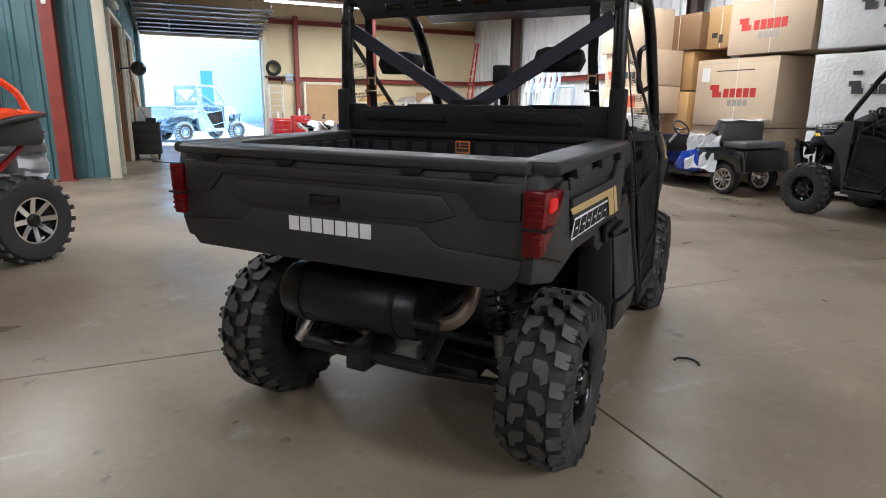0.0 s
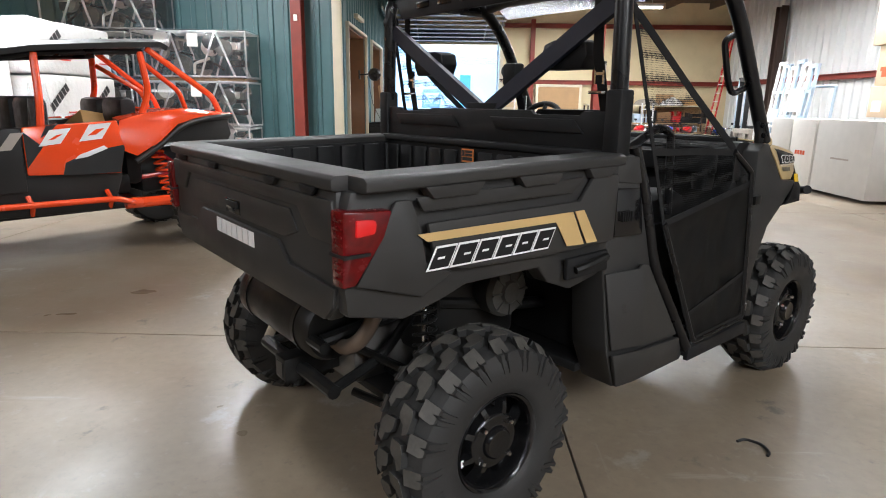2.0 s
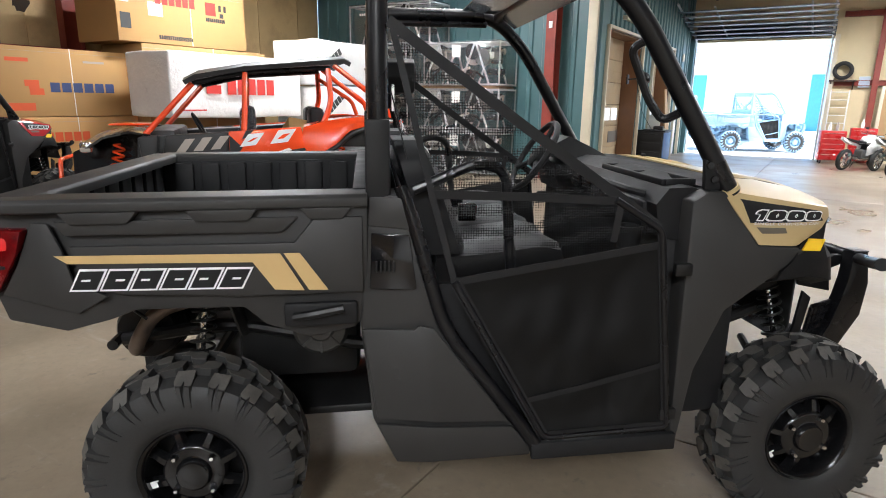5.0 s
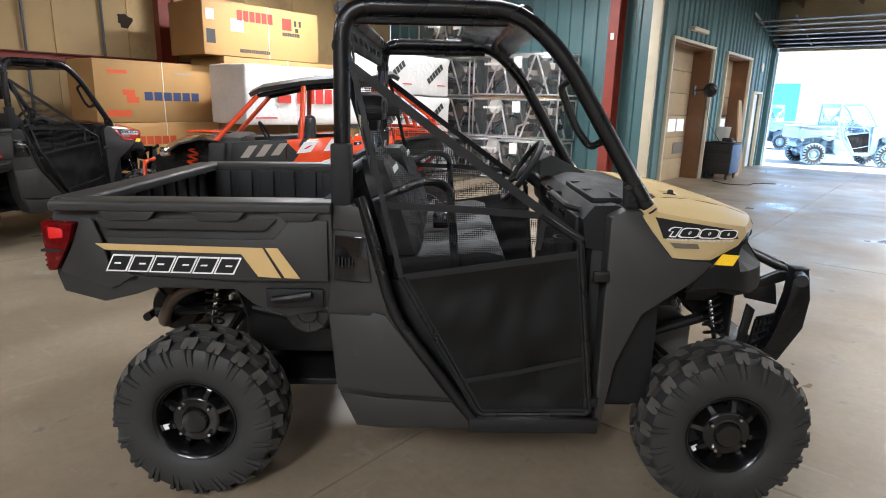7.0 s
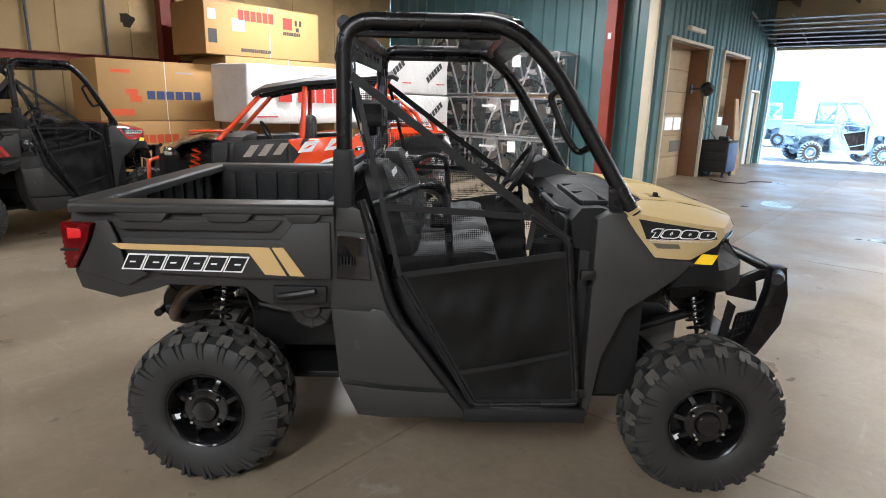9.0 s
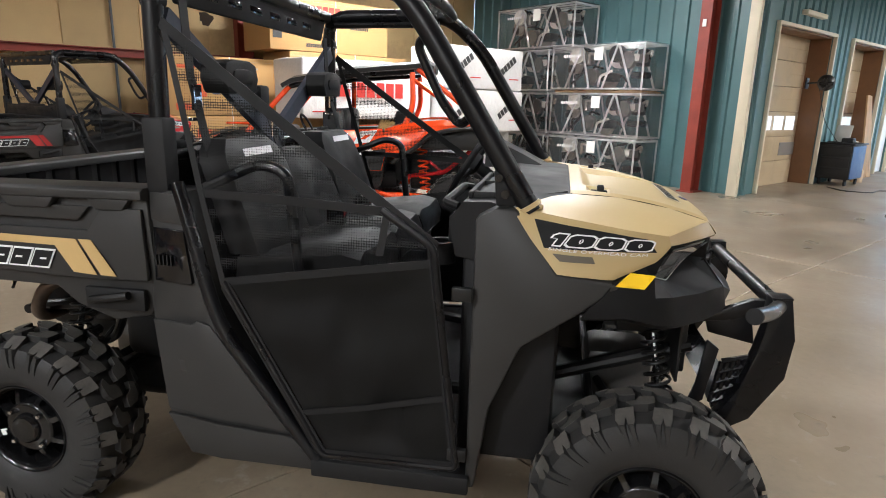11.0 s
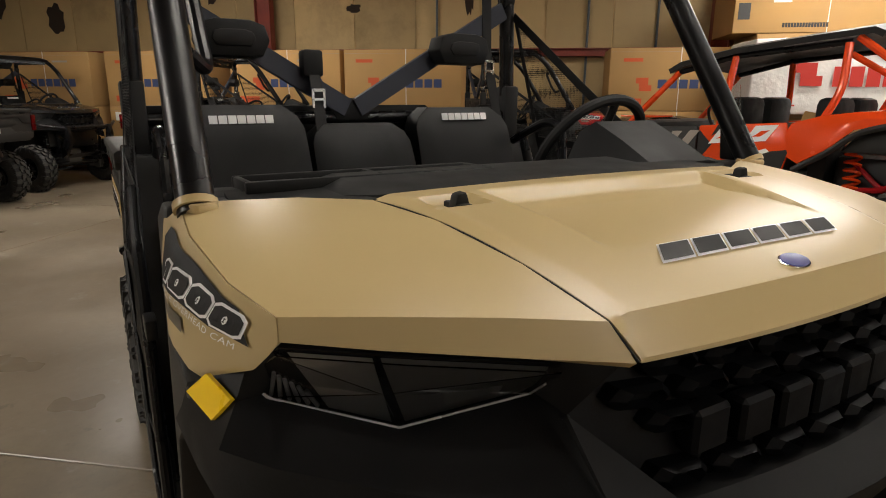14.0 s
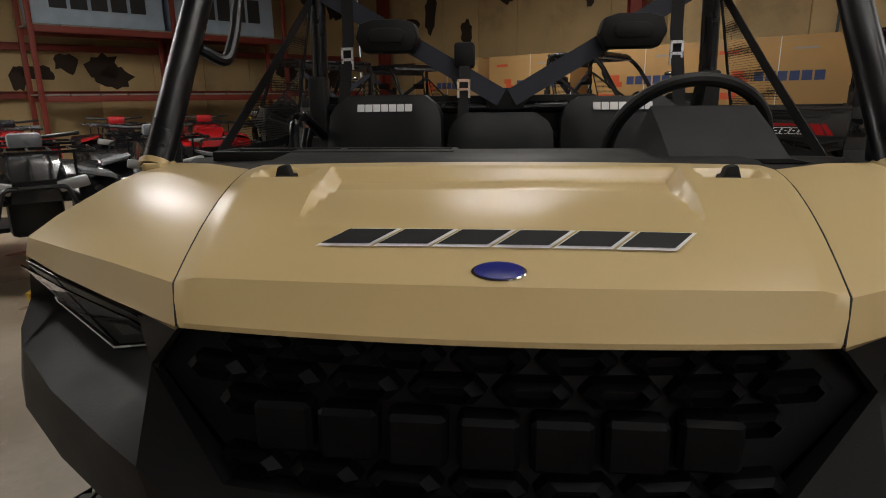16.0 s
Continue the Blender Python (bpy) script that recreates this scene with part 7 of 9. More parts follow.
def metal_crate():
    L, D, H = 2.12, 0.75, 0.84
    c = thing("metal_crate", "bare steel motorcycle crate wrapped in clear film", "crate", BM @ pose(-6.5, 8.66, 0.03), "stacked steel crates")
    r = 0.018
    for x in (0, L):
        for y in (0, D):
            part("upright", tube(B(), [(x, y, 0), (x, y, H)], r, 8), GALV, c)
    for z in (0.02, H - 0.02):
        for p, q in (((0, 0), (L, 0)), ((0, D), (L, D)), ((0, 0), (0, D)), ((L, 0), (L, D))):
            part("rail", tube(B(), [(*p, z), (*q, z)], r, 8), GALV, c)
    for x0, x1 in ((0.35, 0.72), (0.95, 0.72), (1.25, 1.55), (1.9, 1.58)):
        part("diagonal", tube(B(), [(x0, 0, 0.02), (x1, 0, H - 0.03)], 0.021, 8), GALV, c)
        part("diagonal", tube(B(), [(x0, D, 0.02), (x1, D, H - 0.03)], 0.021, 8), GALV, c)
    for y in (0.25, 0.5):
        part("rail", tube(B(), [(0, y, H - 0.02), (L, y, H - 0.02)], 0.014, 6), GALV, c)
    # dark machine lying inside
    rnd = random.Random(5)
    for i in range(26):
        x, y, z = rnd.uniform(0.12, L - 0.3), rnd.uniform(0.08, D - 0.25), rnd.uniform(0.04, H - 0.3)
        bm = B()
        if i % 3 == 0:
            lathe(bm, [(-0.05, 0.10), (-0.06, 0.16), (0.06, 0.16), (0.05, 0.10)], 16, "y", (x + 0.1, y + 0.1, z + 0.14))
        elif i % 3 == 1:
            box(bm, x, x + rnd.uniform(0.15, 0.4), y, y + rnd.uniform(0.12, 0.3), z, z + rnd.uniform(0.1, 0.26), 0.03)
        else:
            tube(bm, [(x, y, z), (x + rnd.uniform(-0.1, 0.3), y + 0.1, z + 0.2), (x + 0.3, y, z + rnd.uniform(0, 0.3))], 0.025, 8, 0.05)
        part("machine_piece", bm, (BLACK, BLACK_GLOSS, STEEL_BLK, PRINT_GREY, CAST)[i % 5] if i % 7 else PAPER, c)
    part("film", box(B(), -0.03, L + 0.03, -0.03, D + 0.03, 0.005, H + 0.02, 0.02), FILM, c, "clear plastic film")
    part("shipping_label", box(B(), 1.05, 1.25, -0.036, -0.033, 0.55, 0.78), PAPER, c)
    part("lettering", blocks(B(), 7, 0.42, 0.05, frame_of((0.3, -0.034, 0.62), (1, 0, 0), (0, 0, 1)), 0, 0.18, 0.002), PRINT_WHITE, c)
    return c


mc = metal_crate()
for a, b, z, t in ((-6.48, 8.67, 0.90, 0), (-6.47, 8.64, 1.80, 0), (-8.72, 8.62, 0.03, 0), (-8.68, 8.64, 0.90, 0), (-8.7, 8.62, 1.77, 0), (-8.1, 8.62, 2.64, 0)):
    copy_thing(mc, BM @ pose(a, b, z, 0, 0, t))
pl = thing("pallet", "wooden pallet between two steel crates", "pallet", BM @ pose(-6.5, 8.66, 1.745), "pallets")
for yy in (0.02, 0.33, 0.65):
    part("bearer", box(B(), 0.1, 2.1, yy, yy + 0.09, 0, 0.035), PALLET, pl, smooth=0)
for i in range(8):
    part("deck_board", box(B(), 0.1 + i * 0.255, 0.22 + i * 0.255, 0, 0.75, 0.035, 0.052), PALLET, pl, smooth=0)

# cartons and crates along the white wall, facing -a
def north(a, b_far, z, wide, deep, high, mat=None, words=(), marks=(), label="pale cardboard carton along the white wall", tape=True):
    return carton(a, b_far, z, wide, deep, high, 180, mat or CARD_LIGHT, words, label, marks, tape, "cartons along the white wall", base=NM)


HW = lambda u, v, w: ((u, v, w, 0.17, 5, PRINT_RED), (u + 0.12, v - 0.16, w * 0.62, 0.12, 4, PRINT_GREY))
north(8.2, 6.56, 1.16, 1.9, 1.1, 1.29, None, HW(0.72, 0.55, 0.78), emblem(0.38, 0.53, 0.30, PRINT_RED) + [(0.14, 0.86, 0.2, 0.27, PAPER), (0.5, 1.05, 0.9, 0.02, PRINT_DARK)], "pale motorcycle carton with red lettering blocks")
north(8.15, 5.82, 2.5, 1.75, 1.1, 1.25, None, HW(0.55, 0.42, 0.72), emblem(0.22, 0.40, 0.28, PRINT_RED) + [(0.3, 0.95, 0.25, 0.25, PAPER)], "pale motorcycle carton with red lettering blocks on the stack")
north(8.25, 6.6, 0.1, 2.0, 1.0, 1.04, None, (), (), "pale carton at the bottom of the stack")
for z in (1.2, 2.48):
    wrapped(8.2, 4.0, z, 2.3, 1.1, 1.2, 180, "white wrapped crate with dark lettering blocks", ((1.0, 0.55, 0.7, 0.15, 5, PRINT_DARK), (1.05, 0.25, 0.5, 0.05, 9, PRINT_DARK)), (), emblem(0.66, 0.53, 0.25, PRINT_DARK) + [(0.7, 0.85, 0.15, 0.06, PRINT_DARK)], base=NM)
wrapped(8.25, 4.0, 0.1, 2.4, 1.1, 1.05, 180, "white wrapped crate at the bottom of the stack", base=NM)
wrapped(8.3, 1.6, 0.1, 2.4, 1.1, 1.05, 180, "white wrapped crate at the bottom of the stack", base=NM)
wrapped(8.3, 1.6, 1.2, 2.4, 1.1, 1.2, 180, "white wrapped crate behind the dark vehicle", base=NM)
wrapped(8.3, 1.6, 2.46, 2.4, 1.1, 1.2, 180, "white wrapped crate on top of the stack", base=NM)
north(8.15, 8.15, 1.86, 1.5, 1.0, 0.8, CARD, (), [(0.1, 0.25, 0.22, 0.2, PAPER)], "brown cardboard carton beside the pale carton")
north(8.1, 8.15, 0.95, 1.5, 1.0, 0.88, CARD, (), [(0.65, 0.35, 0.2, 0.22, PAPER)], "brown cardboard carton under another")
# bottom carton in the cardboard colour that has shade painted in
north(8.2, 8.1, 0.1, 1.5, 1.0, 0.84, CARD_SHADED)
north(8.1, 7.75, 2.68, 1.25, 1.0, 0.72, CARD_SHADED, (), [(0.15, 0.3, 0.2, 0.2, PAPER)], "brown carton high on the stack, shade put into its colour")
north(8.3, 6.5, 2.68, 0.62, 0.9, 0.8, CARD, (), [(0.3, 0.1, 0.1, 0.16, PRINT_DARK), (0.12, 0.2, 0.14, 0.1, PRINT_DARK)], "brown carton with dark handling marks")
north(7.35, 8.5, 1.95, 1.6, 0.75, 0.72, None, ((0.35, 0.16, 0.7, 0.14, 6, PRINT_DARK),), emblem(0.1, 0.14, 0.22, PRINT_ORANGE), "pale motorcycle carton with dark lettering blocks")
north(7.3, 8.5, 1.38, 1.6, 0.8, 0.56, None, (), [(0.85, 0.12, 0.3, 0.25, PRINT_ORANGE), (0.1, 0.1, 0.25, 0.2, PAPER)], "pale carton with an orange mark")
north(7.3, 8.65, 2.68, 1.4, 0.8, 0.85, CARD_LIGHT, ((0.3, 0.5, 0.7, 0.15, 6, PRINT_GREY),), (), "pale carton high on the stack")
WHITE_CARD = material("white cardboard", (0.70, 0.68, 0.64), 0.75, spread=0.05, objects=True)
north(6.22, 8.12, 0.06, 1.55, 0.9, 1.28, WHITE_CARD, (), [(0.5, 0.6, 0.5, 0.03, PRINT_GREY)], "tall white carton standing on the floor", False)
north(6.20, 9.75, 0.06, 0.78, 0.9, 1.27, WHITE_CARD, ((0.2, 0.6, 0.35, 0.08, 4, PRINT_ORANGE),), (), "tall white carton standing on the floor", False)
north(6.20, 8.94, 0.06, 0.78, 0.9, 1.27, WHITE_CARD, ((0.2, 0.6, 0.35, 0.08, 4, PRINT_ORANGE),), (), "tall white carton standing on the floor", False)

# ---------------------------------------------------------------- small vehicles
def spoked_wheel(name, m, parent, R, wide, rim, tyre, n=8, rim_r=0.6, lugs=0, label=""):
    """A wheel about its local x axis, as a tyre with rim, spokes and hub under it."""
    h = wide / 2
    w = part(name, lathe(B(), [(-h * 0.8, R * rim_r), (-h, R * 0.78), (-h * 0.8, R * 0.95), (-h * 0.4, R), (h * 0.4, R), (h * 0.8, R * 0.95), (h, R * 0.78), (h * 0.8, R * rim_r)], 36, "x", cap=False), tyre, parent, label)
    w.matrix_basis = m
    part("rim", lathe(B(), [(-h * 0.7, R * rim_r * 0.9), (-h * 0.7, R * rim_r * 1.02), (h * 0.85, R * rim_r * 1.02), (h * 0.85, R * rim_r * 0.9)], 36, "x", cap=False), rim, w)
    part("hub", lathe(B(), [(-h * 0.9, R * 0.12), (h * 0.9, R * 0.12), (h * 0.95, R * 0.08)], 16, "x"), rim, w)
    for k in range(n):
        a = k * math.tau / n
        c, s = math.cos(a), math.sin(a)
        t = Vector((0, -s, c)) * R * 0.045
        part("spoke", loft(B(), [[Vector((x + d, r * c, r * s)) + t * e for d, e in ((-0.012, -1), (-0.012, 1), (0.004, 0.7), (0.004, -0.7))] for r, x in ((R * 0.1, h * 0.6), (R * rim_r * 0.93, h * 0.72))]), rim, w)
    if lugs:
        tr = B()
        for k in range(lugs):
            a = k * math.tau / lugs
            for sx, off in ((-1, 0), (1, math.pi / lugs)):
                loft(tr, [[(sx * x, r * math.cos(a + off + e), r * math.sin(a + off + e)) for x, e in ((0.01, -0.06), (h * 0.95, -0.03), (h * 0.95, 0.08), (0.01, 0.04))] for r in (R * 0.96, R * 1.04)])
        part("tread", tr, TREAD, w, smooth=0)
    return w


BIKE_BLUE = material("blue motorcycle paint", (0.03, 0.07, 0.42), 0.25, spread=0.05, bump=0, coat=0.3)
BIKE_WHITE = material("white motorcycle paint", (0.75, 0.75, 0.74), 0.28, spread=0.04, bump=0, coat=0.3)
BIKE_GREY = material("grey motorcycle paint", (0.20, 0.21, 0.23), 0.3, spread=0.05, bump=0, coat=0.3)
MINT = material("mint green scooter paint", (0.30, 0.52, 0.38), 0.28, spread=0.04, bump=0, coat=0.3)
CART_BLUE = material("blue cart body", (0.015, 0.05, 0.38), 0.25, spread=0.05, bump=0, coat=0.3)
GREY_VINYL = material("grey seat vinyl", (0.12, 0.12, 0.125), 0.45, spread=0.1, scale=8)
BENCH_WOOD = material("worn bench wood", (0.36, 0.24, 0.12), 0.7, spread=0.2, scale=5)
PLY = material("plywood sheet", (0.40, 0.25, 0.12), 0.7, spread=0.12, scale=3)
RED_CAB = material("red enamel steel", (0.42, 0.012, 0.012), 0.3, spread=0.08, scale=4, dirt=(0.2, 0.02, 0.015), dirt_amount=0.3)
PALE_BLUE = material("pale blue steel", (0.42, 0.52, 0.62), 0.4, spread=0.1, scale=5)
BASE_BLUE = material("blue painted base", (0.05, 0.10, 0.22), 0.45, spread=0.12, scale=5)
GREY_WOOD = material("weathered grey wood", (0.30, 0.27, 0.23), 0.8, spread=0.2, scale=6)
TARP = material("tan canvas", (0.45, 0.29, 0.10), 0.8, spread=0.15, scale=3)


def motorcycle(m, paint, second, label):
    v = thing("motorcycle", label, "motorcycle", m, "motorcycles by the cream wall")
    for y in (-0.66, 0.70):
        spoked_wheel("wheel", pose(0, y, 0.30), v, 0.30, 0.11, CHROME, RUBBER, 10, 0.78)
    part("frame", tube(B(), [(0, -0.62, 0.42), (0, -0.20, 0.36), (0, 0.22, 0.34), (0, 0.34, 0.62), (0, 0.42, 0.88), (0, 0.0, 0.72), (0, -0.45, 0.74)], 0.024, 8, 0.06), STEEL_BLK, v)
    part("engine", box(B(), -0.13, 0.13, -0.14, 0.24, 0.26, 0.58, 0.04), CAST, v)
    part("cylinder", box(B(), -0.09, 0.09, 0.04, 0.22, 0.54, 0.72, 0.02), STEEL_BLK, v)
    part("fuel_tank", loft(B(), [[(x * w, y, 0.76 + z * h) for x, z in ((-1, 0.2), (-0.8, 0.8), (0, 1), (0.8, 0.8), (1, 0.2), (0.5, -0.1), (-0.5, -0.1))] for y, w, h in ((-0.1, 0.08, 0.12), (0.05, 0.15, 0.20), (0.28, 0.17, 0.24), (0.40, 0.09, 0.18))]), paint, v)
    part("seat", loft(B(), [[(x * w, y, z + u) for x, u in ((-1, 0), (-0.8, 0.06), (0.8, 0.06), (1, 0))] for y, w, z in ((-0.80, 0.09, 0.86), (-0.5, 0.13, 0.80), (-0.1, 0.12, 0.76), (0.02, 0.09, 0.80))]), VINYL, v)
    part("tail", loft(B(), [[(-w, y, z), (w, y, z), (w * 0.7, y, z + 0.07), (-w * 0.7, y, z + 0.07)] for y, w, z in ((-0.98, 0.05, 0.88), (-0.7, 0.10, 0.76), (-0.35, 0.11, 0.68))]), paint, v)
    part("front_fender", loft(B(), [[(-0.06, 0.70 + 0.34 * math.cos(a), 0.30 + 0.34 * math.sin(a)), (0.06, 0.70 + 0.34 * math.cos(a), 0.30 + 0.34 * math.sin(a)), (0.05, 0.70 + 0.355 * math.cos(a), 0.30 + 0.355 * math.sin(a)), (-0.05, 0.70 + 0.355 * math.cos(a), 0.30 + 0.355 * math.sin(a))] for a in [radians(d) for d in (40, 65, 90, 115, 140)]]), second, v)
    for s in (1, -1):
        part("fork_leg", tube(B(), [(s * 0.08, 0.70, 0.30), (s * 0.09, 0.42, 0.96)], 0.02, 8), CHROME, v)
        part("side_panel", flip(prism(B(), [(0.02, 0.42), (0.50, 0.52), (0.56, 0.80), (0.30, 0.92), (-0.02, 0.66)], 0.12, 0.17, "x", 0.015), s), second, v)
        part("mirror", box(B(), s * 0.30 - 0.05, s * 0.30 + 0.05, 0.42, 0.44, 1.10, 1.17, 0.01), BLACK, v)
        part("mirror_stem", tube(B(), [(s * 0.22, 0.38, 1.0), (s * 0.30, 0.43, 1.12)], 0.006, 6), BLACK, v)
    part("handlebar", tube(B(), [(-0.34, 0.26, 0.99), (-0.16, 0.38, 0.98), (0.16, 0.38, 0.98), (0.34, 0.26, 0.99)], 0.014, 8, 0.05), CHROME, v)
    part("headlight", lathe(B(), [(0.46, 0.05), (0.50, 0.09), (0.57, 0.085), (0.585, 0.04)], 20, "y", (0, 0, 0.88)), CHROME, v)
    part("muffler", tube(B(), [(0.14, 0.1, 0.32), (0.16, -0.25, 0.34), (0.17, -0.75, 0.48)], 0.045, 10, 0.1), CHROME, v)
    part("kick_stand", tube(B(), [(-0.08, -0.05, 0.3), (-0.2, 0.0, 0.005)], 0.012, 6), STEEL_BLK, v)
    return v


RED_B = RED_PAINT
for a, b, turn, p1, p2, words in (
    (2.55, 18.6, -35, BIKE_WHITE, BIKE_WHITE, "white scooter-bodied motorcycle on its stand"),
    (3.25, 18.9, -28, BIKE_WHITE, BIKE_GREY, "white and grey motorcycle on its stand"),
    (3.55, 17.4, -30, BIKE_BLUE, BIKE_GREY, "blue and grey motorcycle on its stand"),
    (4.1, 18.4, -25, BIKE_BLUE, BIKE_WHITE, "blue and white motorcycle on its stand"),
    (5.0, 18.3, -60, RED_B, BLACK_PAINT, "red and black motorcycle on its stand"),
    (5.9, 17.7, -40, RED_B, BIKE_WHITE, "red and white motorcycle on its stand"),
    (6.7, 17.2, -35, BIKE_BLUE, RED_B, "blue and red motorcycle on its stand"),
    (7.5, 17.6, -35, RED_B, BLACK_PAINT, "red motorcycle on its stand"),
    (8.2, 16.6, -30, BIKE_BLUE, BLACK_PAINT, "dark blue motorcycle on its stand"),
):
    motorcycle(FM @ pose(a, b, 0, 0, 7, turn), p1, p2, words)


def scooter(m):
    v = thing("scooter", "mint green step-through scooter with a black seat", "scooter", m)
    for y in (-0.58, 0.62):
        spoked_wheel("wheel", pose(0, y, 0.23), v, 0.23, 0.10, CHROME, RUBBER, 8, 0.66)
    part("rear_body", loft(B(), [[(x * w, y, z0 + u * (z1 - z0)) for x, u in ((-0.8, 0), (-1, 0.5), (-0.7, 1), (0.7, 1), (1, 0.5), (0.8, 0))] for y, w, z0, z1 in ((-0.92, 0.08, 0.52, 0.70), (-0.6, 0.20, 0.36, 0.74), (-0.25, 0.20, 0.28, 0.70), (-0.08, 0.14, 0.26, 0.60))]), MINT, v)
    part("foot_board", box(B(), -0.17, 0.17, -0.15, 0.36, 0.24, 0.30, 0.02), MINT, v)
    part("leg_shield", loft(B(), [[(x * w, y - 0.05 * abs(x), z) for x in (-1, -0.5, 0, 0.5, 1)] + [(x * w * 0.9, y - 0.05 * abs(x) - 0.03, z) for x in (1, 0, -1)] for y, w, z in ((0.36, 0.17, 0.26), (0.44, 0.21, 0.50), (0.42, 0.19, 0.75), (0.36, 0.08, 0.92))]), MINT, v)
    part("seat", loft(B(), [[(-w, y, z), (-w * 0.8, y, z + 0.08), (w * 0.8, y, z + 0.08), (w, y, z)] for y, w, z in ((-0.86, 0.10, 0.74), (-0.5, 0.15, 0.72), (-0.12, 0.11, 0.70))]), VINYL, v)
    part("front_fender", loft(B(), [[(s * 0.07, 0.62 + r * math.cos(a), 0.23 + r * math.sin(a)) for s, r in ((-1, 0.25), (1, 0.25), (0.8, 0.29), (-0.8, 0.29))] for a in [radians(d) for d in (20, 55, 90, 125, 150)]]), MINT, v)
    part("steering_head", tube(B(), [(0, 0.60, 0.35), (0, 0.34, 0.95)], 0.035, 10), MINT, v)
    part("handlebar", tube(B(), [(-0.32, 0.20, 0.98), (-0.1, 0.31, 0.98), (0.1, 0.31, 0.98), (0.32, 0.20, 0.98)], 0.02, 8, 0.04), BLACK, v)
    part("headlight", lathe(B(), [(0.30, 0.05), (0.36, 0.08), (0.42, 0.07), (0.43, 0.03)], 20, "y", (0, 0, 0.97)), CHROME, v)
    for s in (1, -1):
        part("mirror", lathe(B(), [(0.28, 0.045), (0.29, 0.05), (0.30, 0.045)], 14, "y", (s * 0.26, 0, 1.14)), BLACK, v)
        part("mirror_stem", tube(B(), [(s * 0.2, 0.26, 0.99), (s * 0.26, 0.29, 1.12)], 0.006, 6), CHROME, v)
    part("tail_lamp", box(B(), -0.06, 0.06, -0.97, -0.92, 0.60, 0.67, 0.01), LENS_RED, v)


scooter(FM @ pose(5.35, 16.45, 0, 0, 5, 62))


def atv(m, paint, second, label):
    v = thing("quad_bike", label, "quad bike", m, "quad bikes in the dim corner")
    for s in (1, -1):
        for y in (-0.62, 0.64):
            spoked_wheel("wheel", pose(s * 0.46, y, 0.31, 0, 0, 0 if s > 0 else 180), v, 0.31, 0.23, RIM_BLACK, RUBBER, 6, 0.52, 16)
        for y0, y1, z in ((0.28, 0.98, 0.80), (-0.98, -0.28, 0.82)):
            rows = [[(s * x, y0 + (y1 - y0) * u, z - 0.16 * (2 * u - 1) ** 2 - 0.10 * max(0, x - 0.3)) for x in (0.16, 0.32, 0.48, 0.60)] for u in (0, 0.25, 0.5, 0.75, 1)]
            part("fender", sheet(B(), rows, 0.015), paint, v)
        part("foot_well", box(B(), s * 0.2, s * 0.52, -0.3, 0.3, 0.32, 0.36, 0.01), BLACK, v)
        part("headlight", flip(prism(B(), [(0.12, 0.78), (0.34, 0.82), (0.36, 0.74), (0.16, 0.70)], 0.92, 1.0, "y", 0.012), s), FACET, v)
        part("front_flash", flip(prism(B(), [(0.30, 0.86), (0.55, 0.80), (0.56, 0.76), (0.34, 0.82)], 0.55, 0.9, "y", 0.01), s), second, v)
    part("hood", loft(B(), [[(-w, y, z - 0.16), (-w * 0.85, y, z), (w * 0.85, y, z), (w, y, z - 0.16)] for y, w, z in ((0.22, 0.20, 0.98), (0.55, 0.24, 0.96), (0.85, 0.22, 0.90), (1.0, 0.16, 0.80))]), paint, v)
    part("seat", loft(B(), [[(-w, y, z - 0.1), (-w * 0.8, y, z), (w * 0.8, y, z), (w, y, z - 0.1)] for y, w, z in ((-0.75, 0.14, 0.92), (-0.4, 0.17, 0.88), (0.0, 0.15, 0.86), (0.22, 0.11, 0.94))]), VINYL, v)
    part("engine", box(B(), -0.2, 0.2, -0.45, 0.4, 0.28, 0.74, 0.05), BLACK, v)
    part("handlebar", tube(B(), [(-0.40, 0.18, 1.10), (-0.15, 0.30, 1.08), (0.15, 0.30, 1.08), (0.40, 0.18, 1.10)], 0.016, 8, 0.05), BLACK, v)
    part("gauge_cover", box(B(), -0.12, 0.12, 0.24, 0.40, 1.0, 1.12, 0.03), second, v)
    for y0, y1, z in ((0.45, 0.98, 1.0), (-0.98, -0.48, 0.98)):
        rk = part("rack", tube(B(), [(-0.42, y0, z), (-0.42, y1, z), (0.42, y1, z), (0.42, y0, z)], 0.013, 6, closed=True), POWDER, v)
        for x in (-0.28, -0.14, 0, 0.14, 0.28):
            part("rack_bar", tube(B(), [(x, y0, z), (x, y1, z)], 0.011, 6), POWDER, rk)
        for x in (-0.3, 0.3):
            part("rack_leg", tube(B(), [(x, (y0 + y1) / 2, z), (x, (y0 + y1) / 2, z - 0.25)], 0.011, 6), POWDER, rk)
    part("front_bumper", tube(B(), [(-0.28, 0.95, 0.45), (-0.26, 1.12, 0.55), (-0.2, 1.1, 0.76), (0.2, 1.1, 0.76), (0.26, 1.12, 0.55), (0.28, 0.95, 0.45)], 0.018, 8, 0.05), POWDER, v)
    part("tail_lamp", box(B(), -0.16, 0.16, -1.0, -0.96, 0.72, 0.78, 0.01), LENS_RED, v)


